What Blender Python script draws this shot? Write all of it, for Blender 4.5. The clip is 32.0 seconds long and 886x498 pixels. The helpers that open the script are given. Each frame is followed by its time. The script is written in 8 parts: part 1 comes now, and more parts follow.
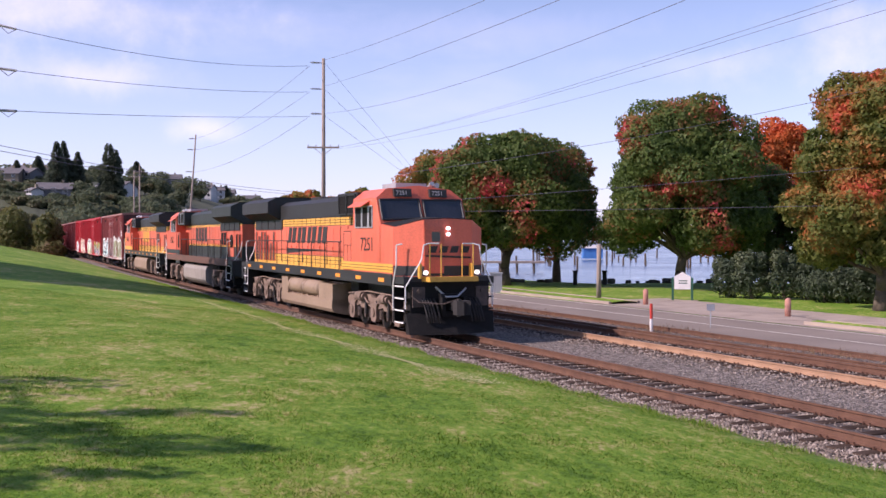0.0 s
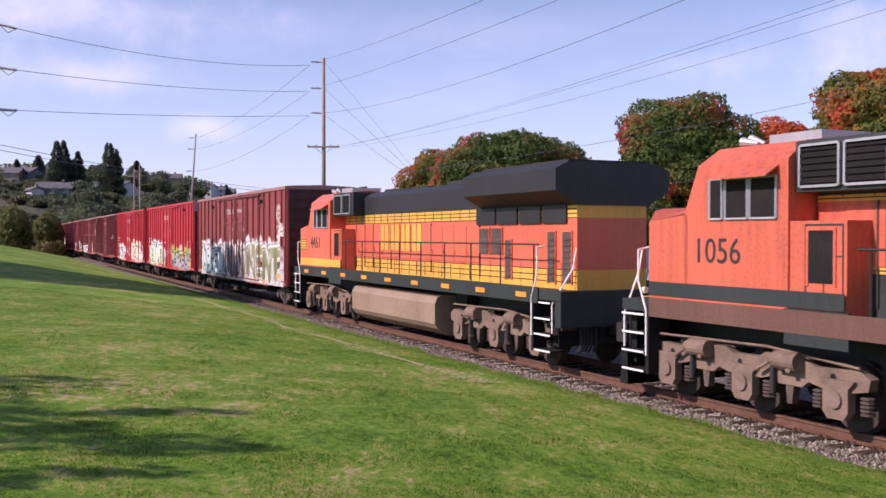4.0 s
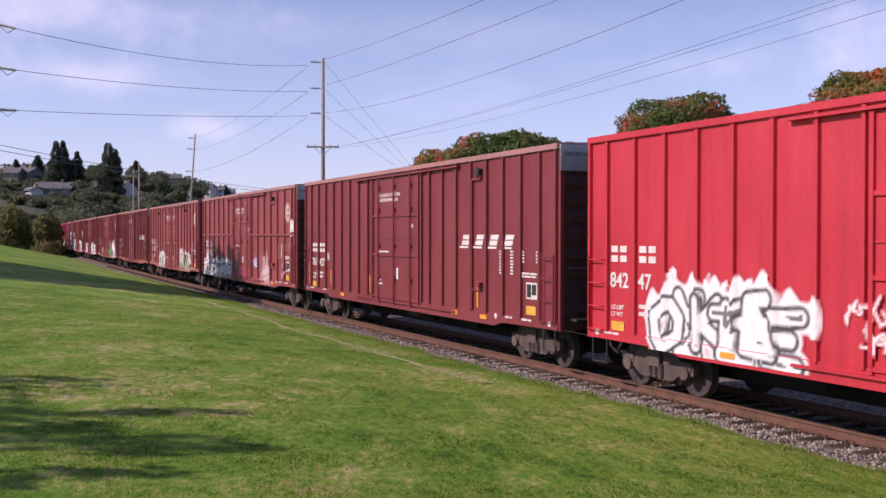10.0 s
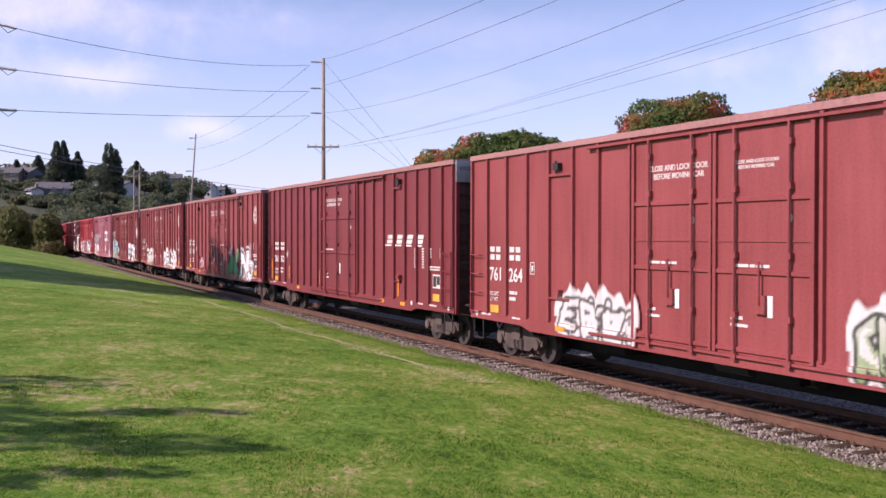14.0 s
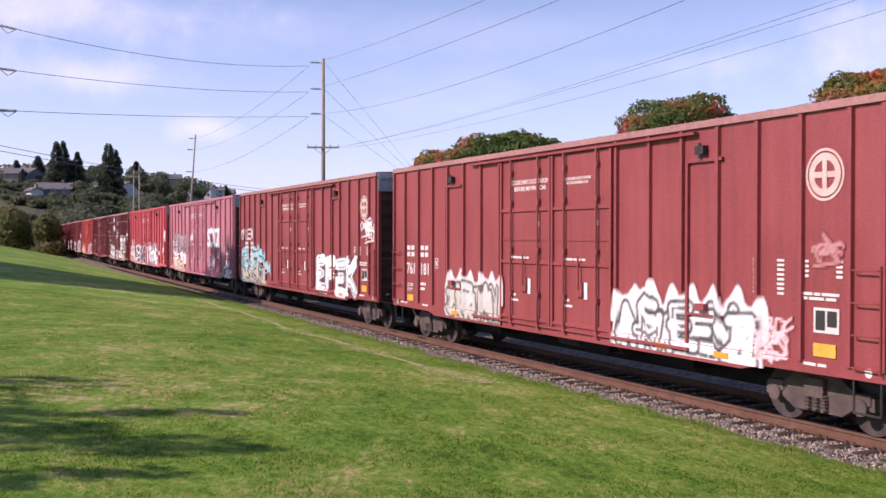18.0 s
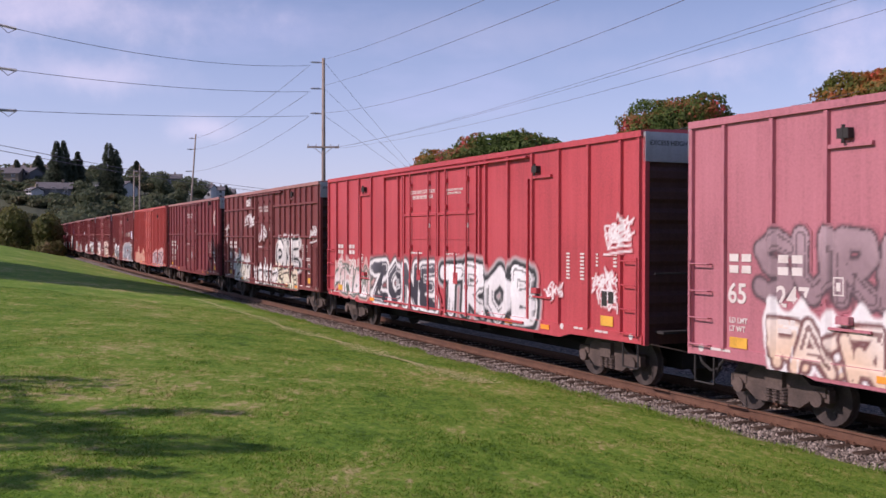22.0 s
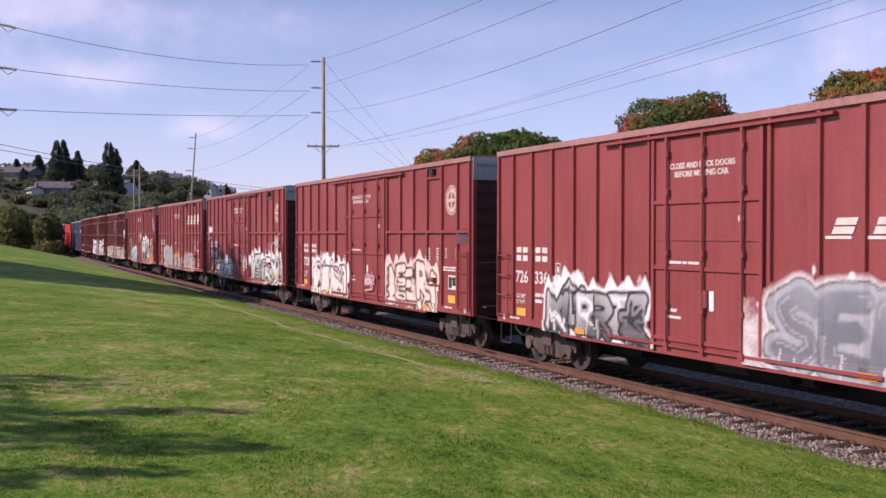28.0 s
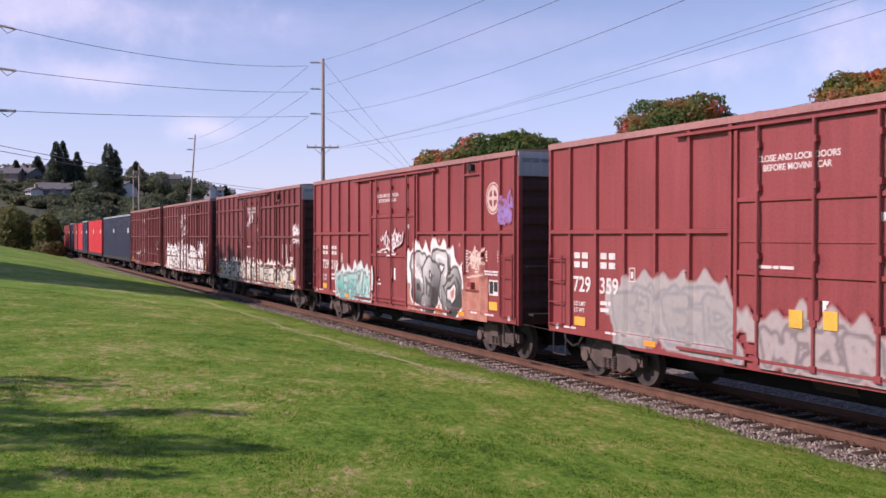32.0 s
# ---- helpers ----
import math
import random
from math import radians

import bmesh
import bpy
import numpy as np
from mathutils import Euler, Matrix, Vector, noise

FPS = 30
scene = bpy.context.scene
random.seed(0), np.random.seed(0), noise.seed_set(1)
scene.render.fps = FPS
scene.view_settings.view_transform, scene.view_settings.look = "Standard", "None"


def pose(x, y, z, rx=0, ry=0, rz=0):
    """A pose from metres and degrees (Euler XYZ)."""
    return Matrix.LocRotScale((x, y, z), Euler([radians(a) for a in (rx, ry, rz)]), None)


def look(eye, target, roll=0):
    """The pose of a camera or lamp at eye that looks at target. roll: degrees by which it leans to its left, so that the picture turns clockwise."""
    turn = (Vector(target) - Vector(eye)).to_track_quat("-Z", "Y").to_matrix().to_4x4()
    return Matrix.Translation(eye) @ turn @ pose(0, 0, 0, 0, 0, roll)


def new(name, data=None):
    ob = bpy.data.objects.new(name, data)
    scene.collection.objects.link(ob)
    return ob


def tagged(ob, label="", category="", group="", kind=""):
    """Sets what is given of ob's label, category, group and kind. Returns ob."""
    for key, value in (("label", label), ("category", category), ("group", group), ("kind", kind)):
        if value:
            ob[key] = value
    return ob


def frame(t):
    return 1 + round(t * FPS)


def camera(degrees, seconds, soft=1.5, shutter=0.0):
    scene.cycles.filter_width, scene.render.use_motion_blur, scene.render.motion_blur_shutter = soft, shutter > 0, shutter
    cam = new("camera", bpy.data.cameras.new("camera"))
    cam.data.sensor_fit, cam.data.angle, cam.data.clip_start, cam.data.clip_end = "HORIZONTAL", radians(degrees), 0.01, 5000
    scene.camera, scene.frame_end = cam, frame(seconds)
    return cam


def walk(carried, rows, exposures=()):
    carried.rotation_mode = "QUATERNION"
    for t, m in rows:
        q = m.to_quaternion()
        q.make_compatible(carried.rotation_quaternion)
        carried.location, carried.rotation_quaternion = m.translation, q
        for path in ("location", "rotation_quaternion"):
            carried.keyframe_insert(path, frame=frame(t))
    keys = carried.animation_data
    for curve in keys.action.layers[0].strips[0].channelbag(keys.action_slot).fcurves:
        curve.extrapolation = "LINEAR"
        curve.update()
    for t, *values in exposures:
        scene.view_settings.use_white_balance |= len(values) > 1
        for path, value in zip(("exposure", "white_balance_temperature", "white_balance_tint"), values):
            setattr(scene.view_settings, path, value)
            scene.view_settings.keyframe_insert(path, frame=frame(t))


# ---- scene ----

cam = camera(47.07, 32.0, soft=1.5, shutter=0.06)
EYE = 3.01
SWAY = [(0, 0, 1), (3.5, 0, 0), (4.6, 1, -1), (5.5, 2, -3), (6.5, 2, -2), (7.4, 0, -1), (9, 0, 0), (10.3, -1, 0), (11.4, 0, 0), (14.2, 0, 0),
        (16, -0.5, -2), (16.5, 0, -2), (17.5, -0.5, 1), (22, 0, 0.4), (23.5, 0, 1), (25.5, 0, 0), (27.5, 0, -2), (28, 0, -1), (28.6, 0, -2),
        (29.5, 2, -3), (30.5, 2, -2), (31, 0, 0), (32, -1, 1)]


def sway_pose(dx, dy):
    """The tripod gives a little in the wind of the train."""
    return pose(0, 0, EYE, 89.264 + dy * 0.0318, -0.076, dx * 0.0318)


EXPOSURES = [(0, 0.42), (2, 0.36), (3.5, 0.3), (5.5, 0.12), (6.5, 0.06), (9, -0.05), (11, 0.29), (13, 0.36), (17, 0.36), (19, 0.36), (21, -0.03), (23, -0.1), (25, 0.25), (27.5, 0.12), (29, 0.06), (32, 0.14)]
walk(cam, [(t, sway_pose(dx, dy)) for t, dx, dy in SWAY], [(t, e, 6450, 35) for t, e in EXPOSURES])

# ---- light ----
SUN_AZ, SUN_EL = radians(-107), radians(36)     # azimuth from +y, clockwise
sun_way = Vector((math.sin(SUN_AZ) * math.cos(SUN_EL), math.cos(SUN_AZ) * math.cos(SUN_EL), math.sin(SUN_EL)))
world = bpy.data.worlds.new("world")
scene.world = world
world.use_nodes = True
wn, wl = world.node_tree.nodes, world.node_tree.links
sky = wn.new("ShaderNodeTexSky")
sky.sky_type, sky.sun_disc = "NISHITA", False
sky.sun_elevation, sky.sun_rotation = SUN_EL, SUN_AZ
sky.air_density, sky.dust_density, sky.ozone_density = 1.0, 0.35, 2.6
geo = wn.new("ShaderNodeTexCoord")
cmap = wn.new("ShaderNodeMapping")
cmap.inputs["Scale"].default_value = (1.0, 1.0, 3.2)
cloud = wn.new("ShaderNodeTexNoise")
cloud.inputs["Scale"].default_value, cloud.inputs["Detail"].default_value, cloud.inputs["Roughness"].default_value = 3.4, 5, 0.55
ramp = wn.new("ShaderNodeValToRGB")
ramp.color_ramp.elements[0].position, ramp.color_ramp.elements[1].position = 0.57, 0.84
ramp.color_ramp.elements[1].color = (0.28, 0.28, 0.28, 1)
mixc = wn.new("ShaderNodeMix")
mixc.data_type = "RGBA"
mixc.inputs["B"].default_value = (6.6, 7.0, 9.5, 1)
haze, hsep, hmap = wn.new("ShaderNodeMix"), wn.new("ShaderNodeSeparateXYZ"), wn.new("ShaderNodeMapRange")
haze.data_type = "RGBA"
haze.inputs["B"].default_value = (5.5, 6.5, 9.9, 1)
hmap.inputs["From Min"].default_value, hmap.inputs["From Max"].default_value = 0.0, 0.3
hmap.inputs["To Min"].default_value, hmap.inputs["To Max"].default_value = 0.42, 0.0
wl.new(geo.outputs["Generated"], hsep.inputs["Vector"])
wl.new(hsep.outputs["Z"], hmap.inputs["Value"])
wl.new(hmap.outputs["Result"], haze.inputs["Factor"])
wl.new(sky.outputs["Color"], haze.inputs["A"])
wl.new(geo.outputs["Generated"], cmap.inputs["Vector"])
wl.new(cmap.outputs["Vector"], cloud.inputs["Vector"])
wl.new(cloud.outputs["Fac"], ramp.inputs["Fac"])
wl.new(ramp.outputs["Color"], mixc.inputs["Factor"])
wl.new(haze.outputs["Result"], mixc.inputs["A"])
# A few soft white puffs drift over the hillside and the bay.
drift = wn.new("ShaderNodeTexNoise")
drift.inputs["Scale"].default_value, drift.inputs["Detail"].default_value, drift.inputs["Roughness"].default_value = 15, 6, 0.62
wl.new(geo.outputs["Generated"], drift.inputs["Vector"])
sky_now = mixc.outputs["Result"]
for cx, cz, wide, tall, thick in ((-0.375, 0.222, 0.15, 0.03, 0.3), (-0.375, 0.16, 0.075, 0.022, 0.26), (-0.315, 0.155, 0.07, 0.016, 0.18), (-0.236, 0.105, 0.034, 0.012, 0.36), (0.05, 0.2, 0.2, 0.02, 0.1), (0.26, 0.17, 0.12, 0.014, 0.12),
                                 (0.7, 0.2, 0.25, 0.05, 0.4), (-0.8, 0.3, 0.3, 0.06, 0.4)):
    way = Vector((cx, 1, cz)).normalized()
    shift, size_, far_ = wn.new("ShaderNodeVectorMath"), wn.new("ShaderNodeVectorMath"), wn.new("ShaderNodeVectorMath")
    shift.operation, size_.operation, far_.operation = "SUBTRACT", "DIVIDE", "LENGTH"
    shift.inputs[1].default_value, size_.inputs[1].default_value = way, (wide, wide * 3, tall)
    ragged, soft_ = wn.new("ShaderNodeMath"), wn.new("ShaderNodeMapRange")
    ragged.operation = "MULTIPLY_ADD"
    ragged.inputs[1].default_value = -2.4
    soft_.interpolation_type = "SMOOTHSTEP"
    soft_.inputs["From Min"].default_value, soft_.inputs["From Max"].default_value = 0.2, -1.5
    soft_.inputs["To Min"].default_value, soft_.inputs["To Max"].default_value = 0.0, thick
    wl.new(geo.outputs["Generated"], shift.inputs[0])
    wl.new(shift.outputs["Vector"], size_.inputs[0])
    wl.new(size_.outputs["Vector"], far_.inputs[0])
    wl.new(drift.outputs["Fac"], ragged.inputs[0])
    wl.new(far_.outputs["Value"], ragged.inputs[2])
    wl.new(ragged.outputs["Value"], soft_.inputs["Value"])
    puff = wn.new("ShaderNodeMix")
    puff.data_type = "RGBA"
    puff.inputs["B"].default_value = (9.0, 8.6, 9.4, 1)
    wl.new(soft_.outputs["Result"], puff.inputs["Factor"])
    wl.new(sky_now, puff.inputs["A"])
    sky_now = puff.outputs["Result"]
bg = wn["Background"]
wl.new(sky_now, bg.inputs["Color"])
bg.inputs["Strength"].default_value = 0.115
sun = new("sun", bpy.data.lights.new("sun", "SUN"))
sun.data.energy, sun.data.angle, sun.data.color = 4.2, radians(0.53), (1.0, 0.93, 0.82)
sun.matrix_world = look(sun_way * 200, (0, 0, 0))


# ---- materials ----
def nodes_of(name):
    m = bpy.data.materials.new(name)
    m.use_nodes = True
    n, l = m.node_tree.nodes, m.node_tree.links
    return m, n, l, n["Principled BSDF"]


def rgb(c):
    return (*c, 1) if len(c) == 3 else c


def surface(name, base, dark=None, light=None, rough=0.6, metal=0.0, scale=3.0, fine=40.0, bump=0.2, bump_dist=0.01, streak=0.0, spec=0.5, rand=0.0):
    """A painted or natural surface: large patches, fine grain, relief; streak: rain streaks down the face."""
    m, n, l, b = nodes_of(name)
    dark = dark or tuple(c * 0.6 for c in base)
    light = light or tuple(min(1, c * 1.25) for c in base)
    tc = n.new("ShaderNodeTexCoord")
    big = n.new("ShaderNodeTexNoise")
    big.inputs["Scale"].default_value, big.inputs["Detail"].default_value = scale, 6
    small = n.new("ShaderNodeTexNoise")
    small.inputs["Scale"].default_value, small.inputs["Detail"].default_value = fine, 4
    r = n.new("ShaderNodeValToRGB")
    e = r.color_ramp.elements
    e[0].position, e[0].color, e[1].position, e[1].color = 0.25, rgb(dark), 0.78, rgb(light)
    mid = e.new(0.5)
    mid.color = rgb(base)
    if streak:
        mp = n.new("ShaderNodeMapping")
        mp.inputs["Scale"].default_value = (3.0, 3.0, 0.22)
        st = n.new("ShaderNodeTexNoise")
        st.inputs["Scale"].default_value, st.inputs["Detail"].default_value = 2.6, 5
        l.new(tc.outputs["Object"], mp.inputs["Vector"])
        l.new(mp.outputs["Vector"], st.inputs["Vector"])
        mx = n.new("ShaderNodeMix")
        mx.inputs["Factor"].default_value = streak
        l.new(big.outputs["Fac"], mx.inputs["A"])
        l.new(st.outputs["Fac"], mx.inputs["B"])
        patch = mx.outputs["Result"]
    else:
        patch = big.outputs["Fac"]
    av = n.new("ShaderNodeMix")
    av.inputs["Factor"].default_value = 0.35
    l.new(patch, av.inputs["A"])
    l.new(small.outputs["Fac"], av.inputs["B"])
    l.new(tc.outputs["Object"], big.inputs["Vector"])
    l.new(tc.outputs["Object"], small.inputs["Vector"])
    l.new(av.outputs["Result"], r.inputs["Fac"])
    col = r.outputs["Color"]
    if rand:
        oi = n.new("ShaderNodeObjectInfo")
        hs = n.new("ShaderNodeHueSaturation")
        mr = n.new("ShaderNodeMapRange")
        mr.inputs["To Min"].default_value, mr.inputs["To Max"].default_value = 1 - rand, 1 + rand
        l.new(oi.outputs["Random"], mr.inputs["Value"])
        l.new(mr.outputs["Result"], hs.inputs["Value"])
        l.new(col, hs.inputs["Color"])
        col = hs.outputs["Color"]
    l.new(col, b.inputs["Base Color"])
    rr = n.new("ShaderNodeMapRange")
    rr.inputs["To Min"].default_value, rr.inputs["To Max"].default_value = max(0.05, rough - 0.12), min(1, rough + 0.12)
    l.new(big.outputs["Fac"], rr.inputs["Value"])
    l.new(rr.outputs["Result"], b.inputs["Roughness"])
    b.inputs["Metallic"].default_value = metal
    b.inputs["Specular IOR Level"].default_value = spec
    if bump:
        bp = n.new("ShaderNodeBump")
        bp.inputs["Strength"].default_value, bp.inputs["Distance"].default_value = bump, bump_dist
        l.new(small.outputs["Fac"], bp.inputs["Height"])
        l.new(bp.outputs["Normal"], b.inputs["Normal"])
    return m


def paint(name, c, rough=0.5, wear=0.45):
    """Weathered vehicle paint, faded in patches and streaked by rain."""
    return surface(name, c, tuple(x * 0.52 for x in c), tuple(min(1, x * 1.22 + 0.02) for x in c), rough, scale=0.5, fine=22, bump=0.08, bump_dist=0.004, streak=wear)


def island_tint(name, colours, rough=0.6, through_light=0.0, scale=0.0):
    """Leaves, blades or stones: a colour for each loose piece; through_light: light that shines through a leaf."""
    m, n, l, b = nodes_of(name)
    g = n.new("ShaderNodeNewGeometry")
    r = n.new("ShaderNodeValToRGB")
    r.color_ramp.interpolation = "LINEAR"
    e = r.color_ramp.elements
    e[0].position, e[0].color = 0.0, rgb(colours[0])
    e[1].position, e[1].color = 1.0, rgb(colours[-1])
    for i, c in enumerate(colours[1:-1]):
        e.new((i + 1) / (len(colours) - 1)).color = rgb(c)
    fac = g.outputs["Random Per Island"]
    if scale:
        tc = n.new("ShaderNodeTexCoord")
        ns = n.new("ShaderNodeTexNoise")
        ns.inputs["Scale"].default_value, ns.inputs["Detail"].default_value = scale, 3
        l.new(tc.outputs["Object"], ns.inputs["Vector"])
        st = n.new("ShaderNodeMapRange")
        st.inputs["From Min"].default_value, st.inputs["From Max"].default_value = 0.4, 0.7
        l.new(ns.outputs["Fac"], st.inputs["Value"])
        mx = n.new("ShaderNodeMix")
        mx.inputs["Factor"].default_value = 0.7
        l.new(fac, mx.inputs["A"])
        l.new(st.outputs["Result"], mx.inputs["B"])
        fac = mx.outputs["Result"]
    l.new(fac, r.inputs["Fac"])
    l.new(r.outputs["Color"], b.inputs["Base Color"])
    b.inputs["Roughness"].default_value = rough
    b.inputs["Specular IOR Level"].default_value = 0.25
    if through_light:
        tr = n.new("ShaderNodeBsdfTranslucent")
        mxs = n.new("ShaderNodeMixShader")
        mxs.inputs["Fac"].default_value = through_light
        l.new(r.outputs["Color"], tr.inputs["Color"])
        l.new(b.outputs["BSDF"], mxs.inputs[1])
        l.new(tr.outputs["BSDF"], mxs.inputs[2])
        l.new(mxs.outputs["Shader"], n["Material Output"].inputs["Surface"])
    return m


def glowing(name, c, strength):
    m, n, l, b = nodes_of(name)
    b.inputs["Base Color"].default_value = rgb(c)
    b.inputs["Emission Color"].default_value = rgb(c)
    b.inputs["Emission Strength"].default_value = strength
    return m


def lawn(name, blade):
    """Mown turf: broad worn patches, streaks along the mower's way, tufts and fine grain; blades take the turf's colour."""
    m, n, l, b = nodes_of(name)
    tc = n.new("ShaderNodeTexCoord")
    total = None
    for scale, stretch, weight, detail in ((0.2, (1, 1, 1), 0.24, 6), (0.75, (0.8, 0.45, 1), 0.2, 6), (2.6, (1, 0.5, 1), 0.24, 5), (11, (1, 0.45, 1), 0.32, 5)):
        mp, ns = n.new("ShaderNodeMapping"), n.new("ShaderNodeTexNoise")
        mp.inputs["Scale"].default_value, mp.inputs["Rotation"].default_value = stretch, (0, 0, 0.12)
        ns.inputs["Scale"].default_value, ns.inputs["Detail"].default_value = scale, detail
        ma = n.new("ShaderNodeMath")
        ma.operation = "MULTIPLY_ADD"
        ma.inputs[1].default_value = weight
        l.new(tc.outputs["Object"], mp.inputs["Vector"])
        l.new(mp.outputs["Vector"], ns.inputs["Vector"])
        l.new(ns.outputs["Fac"], ma.inputs[0])
        if total:
            l.new(total, ma.inputs[2])
        else:
            ma.inputs[2].default_value = 0.0
        total = ma.outputs["Value"]
    wider = n.new("ShaderNodeMapRange")
    wider.clamp = False
    wider.inputs["From Min"].default_value, wider.inputs["From Max"].default_value = 0.0, 1.0
    wider.inputs["To Min"].default_value, wider.inputs["To Max"].default_value = -0.1, 1.1
    l.new(total, wider.inputs["Value"])
    total = wider.outputs["Result"]
    if blade:
        g, ma = n.new("ShaderNodeNewGeometry"), n.new("ShaderNodeMath")
        ma.operation = "MULTIPLY_ADD"
        ma.inputs[1].default_value = 0.2
        off = n.new("ShaderNodeMath")
        off.operation = "SUBTRACT"
        off.inputs[1].default_value = 0.1
        l.new(g.outputs["Random Per Island"], ma.inputs[0])
        l.new(total, ma.inputs[2])
        l.new(ma.outputs["Value"], off.inputs[0])
        total = off.outputs["Value"]
    r = n.new("ShaderNodeValToRGB")
    e = r.color_ramp.elements
    e[0].position, e[0].color, e[1].position, e[1].color = 0.36, (0.055, 0.125, 0.014, 1), 0.62, (0.44, 0.37, 0.17, 1)
    for q, c in ((0.435, (0.106, 0.212, 0.02)), (0.5, (0.15, 0.262, 0.028)), (0.56, (0.235, 0.3, 0.055))):
        e.new(q).color = rgb(c)
    l.new(total, r.inputs["Fac"])
    l.new(r.outputs["Color"], b.inputs["Base Color"])
    b.inputs["Roughness"].default_value, b.inputs["Specular IOR Level"].default_value = 0.85, 0.15
    if blade:
        tr, mx = n.new("ShaderNodeBsdfTranslucent"), n.new("ShaderNodeMixShader")
        mx.inputs["Fac"].default_value = 0.3
        l.new(r.outputs["Color"], tr.inputs["Color"])
        l.new(b.outputs["BSDF"], mx.inputs[1])
        l.new(tr.outputs["BSDF"], mx.inputs[2])
        l.new(mx.outputs["Shader"], n["Material Output"].inputs["Surface"])
    else:
        bn_, bp = n.new("ShaderNodeTexNoise"), n.new("ShaderNodeBump")
        bn_.inputs["Scale"].default_value, bn_.inputs["Detail"].default_value = 14, 5
        bp.inputs["Strength"].default_value, bp.inputs["Distance"].default_value = 0.9, 0.035
        l.new(tc.outputs["Object"], bn_.inputs["Vector"])
        l.new(bn_.outputs["Fac"], bp.inputs["Height"])
        l.new(bp.outputs["Normal"], b.inputs["Normal"])
    return m


GRASS, BLADE = lawn("lawn_grass", False), lawn("grass_blade", True)
LUSH = island_tint("lush_grass", [(0.09, 0.19, 0.015), (0.14, 0.26, 0.022), (0.19, 0.31, 0.04), (0.3, 0.32, 0.09)], 0.8, 0.4)
STRAW = island_tint("dry_grass", [(0.46, 0.44, 0.2), (0.6, 0.54, 0.3), (0.34, 0.38, 0.12)], 0.8, 0.2)
WEED = island_tint("dry_weeds", [(0.2, 0.12, 0.075), (0.3, 0.2, 0.13), (0.16, 0.12, 0.06)], 0.8, 0.3)
BALLAST, bn, bl_, bb = nodes_of("ballast_bed")
btc, bvo, brp, bbp = bn.new("ShaderNodeTexCoord"), bn.new("ShaderNodeTexVoronoi"), bn.new("ShaderNodeValToRGB"), bn.new("ShaderNodeBump")
bvo.inputs["Scale"].default_value = 17
bsp = bn.new("ShaderNodeSeparateColor")
brp.color_ramp.elements[0].color, brp.color_ramp.elements[1].color = (0.06, 0.047, 0.04, 1), (0.35, 0.295, 0.25, 1)
brp.color_ramp.elements.new(0.5).color = (0.16, 0.13, 0.105, 1)
bl_.new(btc.outputs["Object"], bvo.inputs["Vector"])
bl_.new(bvo.outputs["Color"], bsp.inputs["Color"])
bl_.new(bsp.outputs["Red"], brp.inputs["Fac"])
bl_.new(brp.outputs["Color"], bb.inputs["Base Color"])
bbp.inputs["Strength"].default_value, bbp.inputs["Distance"].default_value, bbp.invert = 1.0, 0.05, True
bl_.new(bvo.outputs["Distance"], bbp.inputs["Height"])
bl_.new(bbp.outputs["Normal"], bb.inputs["Normal"])
bb.inputs["Roughness"].default_value = 0.95
STONE = island_tint("ballast_stone", [(0.08, 0.06, 0.048), (0.17, 0.135, 0.11), (0.26, 0.21, 0.175), (0.42, 0.355, 0.3)], 0.95)
RAIL = surface("rusted_rail", (0.125, 0.058, 0.034), (0.07, 0.033, 0.02), (0.19, 0.1, 0.06), 0.75, scale=4, fine=50, bump=0.25, bump_dist=0.004)
RAILTOP = surface("worn_rail_head", (0.2, 0.135, 0.095), None, None, 0.45, 0.4, 3, 40, 0.05, 0.002)
SHADE_BED = surface("shade_toned_ballast", (0.07, 0.055, 0.048), (0.03, 0.025, 0.022), (0.13, 0.105, 0.09), 0.9, scale=2, fine=25, bump=0.9, bump_dist=0.04)
# Black of sooty steel, also painted where openings would only be in shade.
SOOT_SHADE = surface("sooty_and_shade_black", (0.016, 0.015, 0.015), (0.009, 0.009, 0.009), (0.035, 0.03, 0.028), 0.85, scale=2, fine=25, bump=0.2, spec=0.2)
TIE = surface("creosoted_tie", (0.06, 0.04, 0.03), (0.025, 0.017, 0.014), (0.12, 0.085, 0.065), 0.95, scale=4, fine=40, bump=0.6, bump_dist=0.01, rand=0.4, spec=0.1)
PALE_RAIL = surface("pale_rusted_rail", (0.34, 0.2, 0.12), (0.22, 0.115, 0.065), (0.46, 0.29, 0.18), 0.8, scale=1.5, fine=40, bump=0.2, bump_dist=0.004)
ASPHALT = surface("worn_asphalt", (0.225, 0.182, 0.15), (0.17, 0.135, 0.112), (0.29, 0.235, 0.195), 0.92, scale=0.4, fine=60, bump=0.3, bump_dist=0.01)
CONCRETE = surface("pale_concrete", (0.36, 0.29, 0.235), None, None, 0.9, scale=1, fine=30, bump=0.2)
LINE = surface("road_paint", (0.62, 0.58, 0.5), None, None, 0.8)
DIRT = surface("dry_verge", (0.22, 0.17, 0.11), (0.12, 0.1, 0.05), (0.3, 0.25, 0.17), 0.95, scale=1.5, fine=20, bump=0.6, bump_dist=0.03)
BARK = surface("bark", (0.1, 0.075, 0.055), (0.04, 0.03, 0.022), (0.18, 0.14, 0.1), 0.95, scale=3, fine=18, bump=0.8, bump_dist=0.03)
POLEWOOD = surface("weathered_pole_wood", (0.3, 0.24, 0.2), (0.16, 0.12, 0.1), (0.4, 0.34, 0.3), 0.9, scale=2, fine=30, bump=0.4, streak=0.6)
WIRE = surface("wire", (0.17, 0.16, 0.2), None, None, 0.6, 0.4)
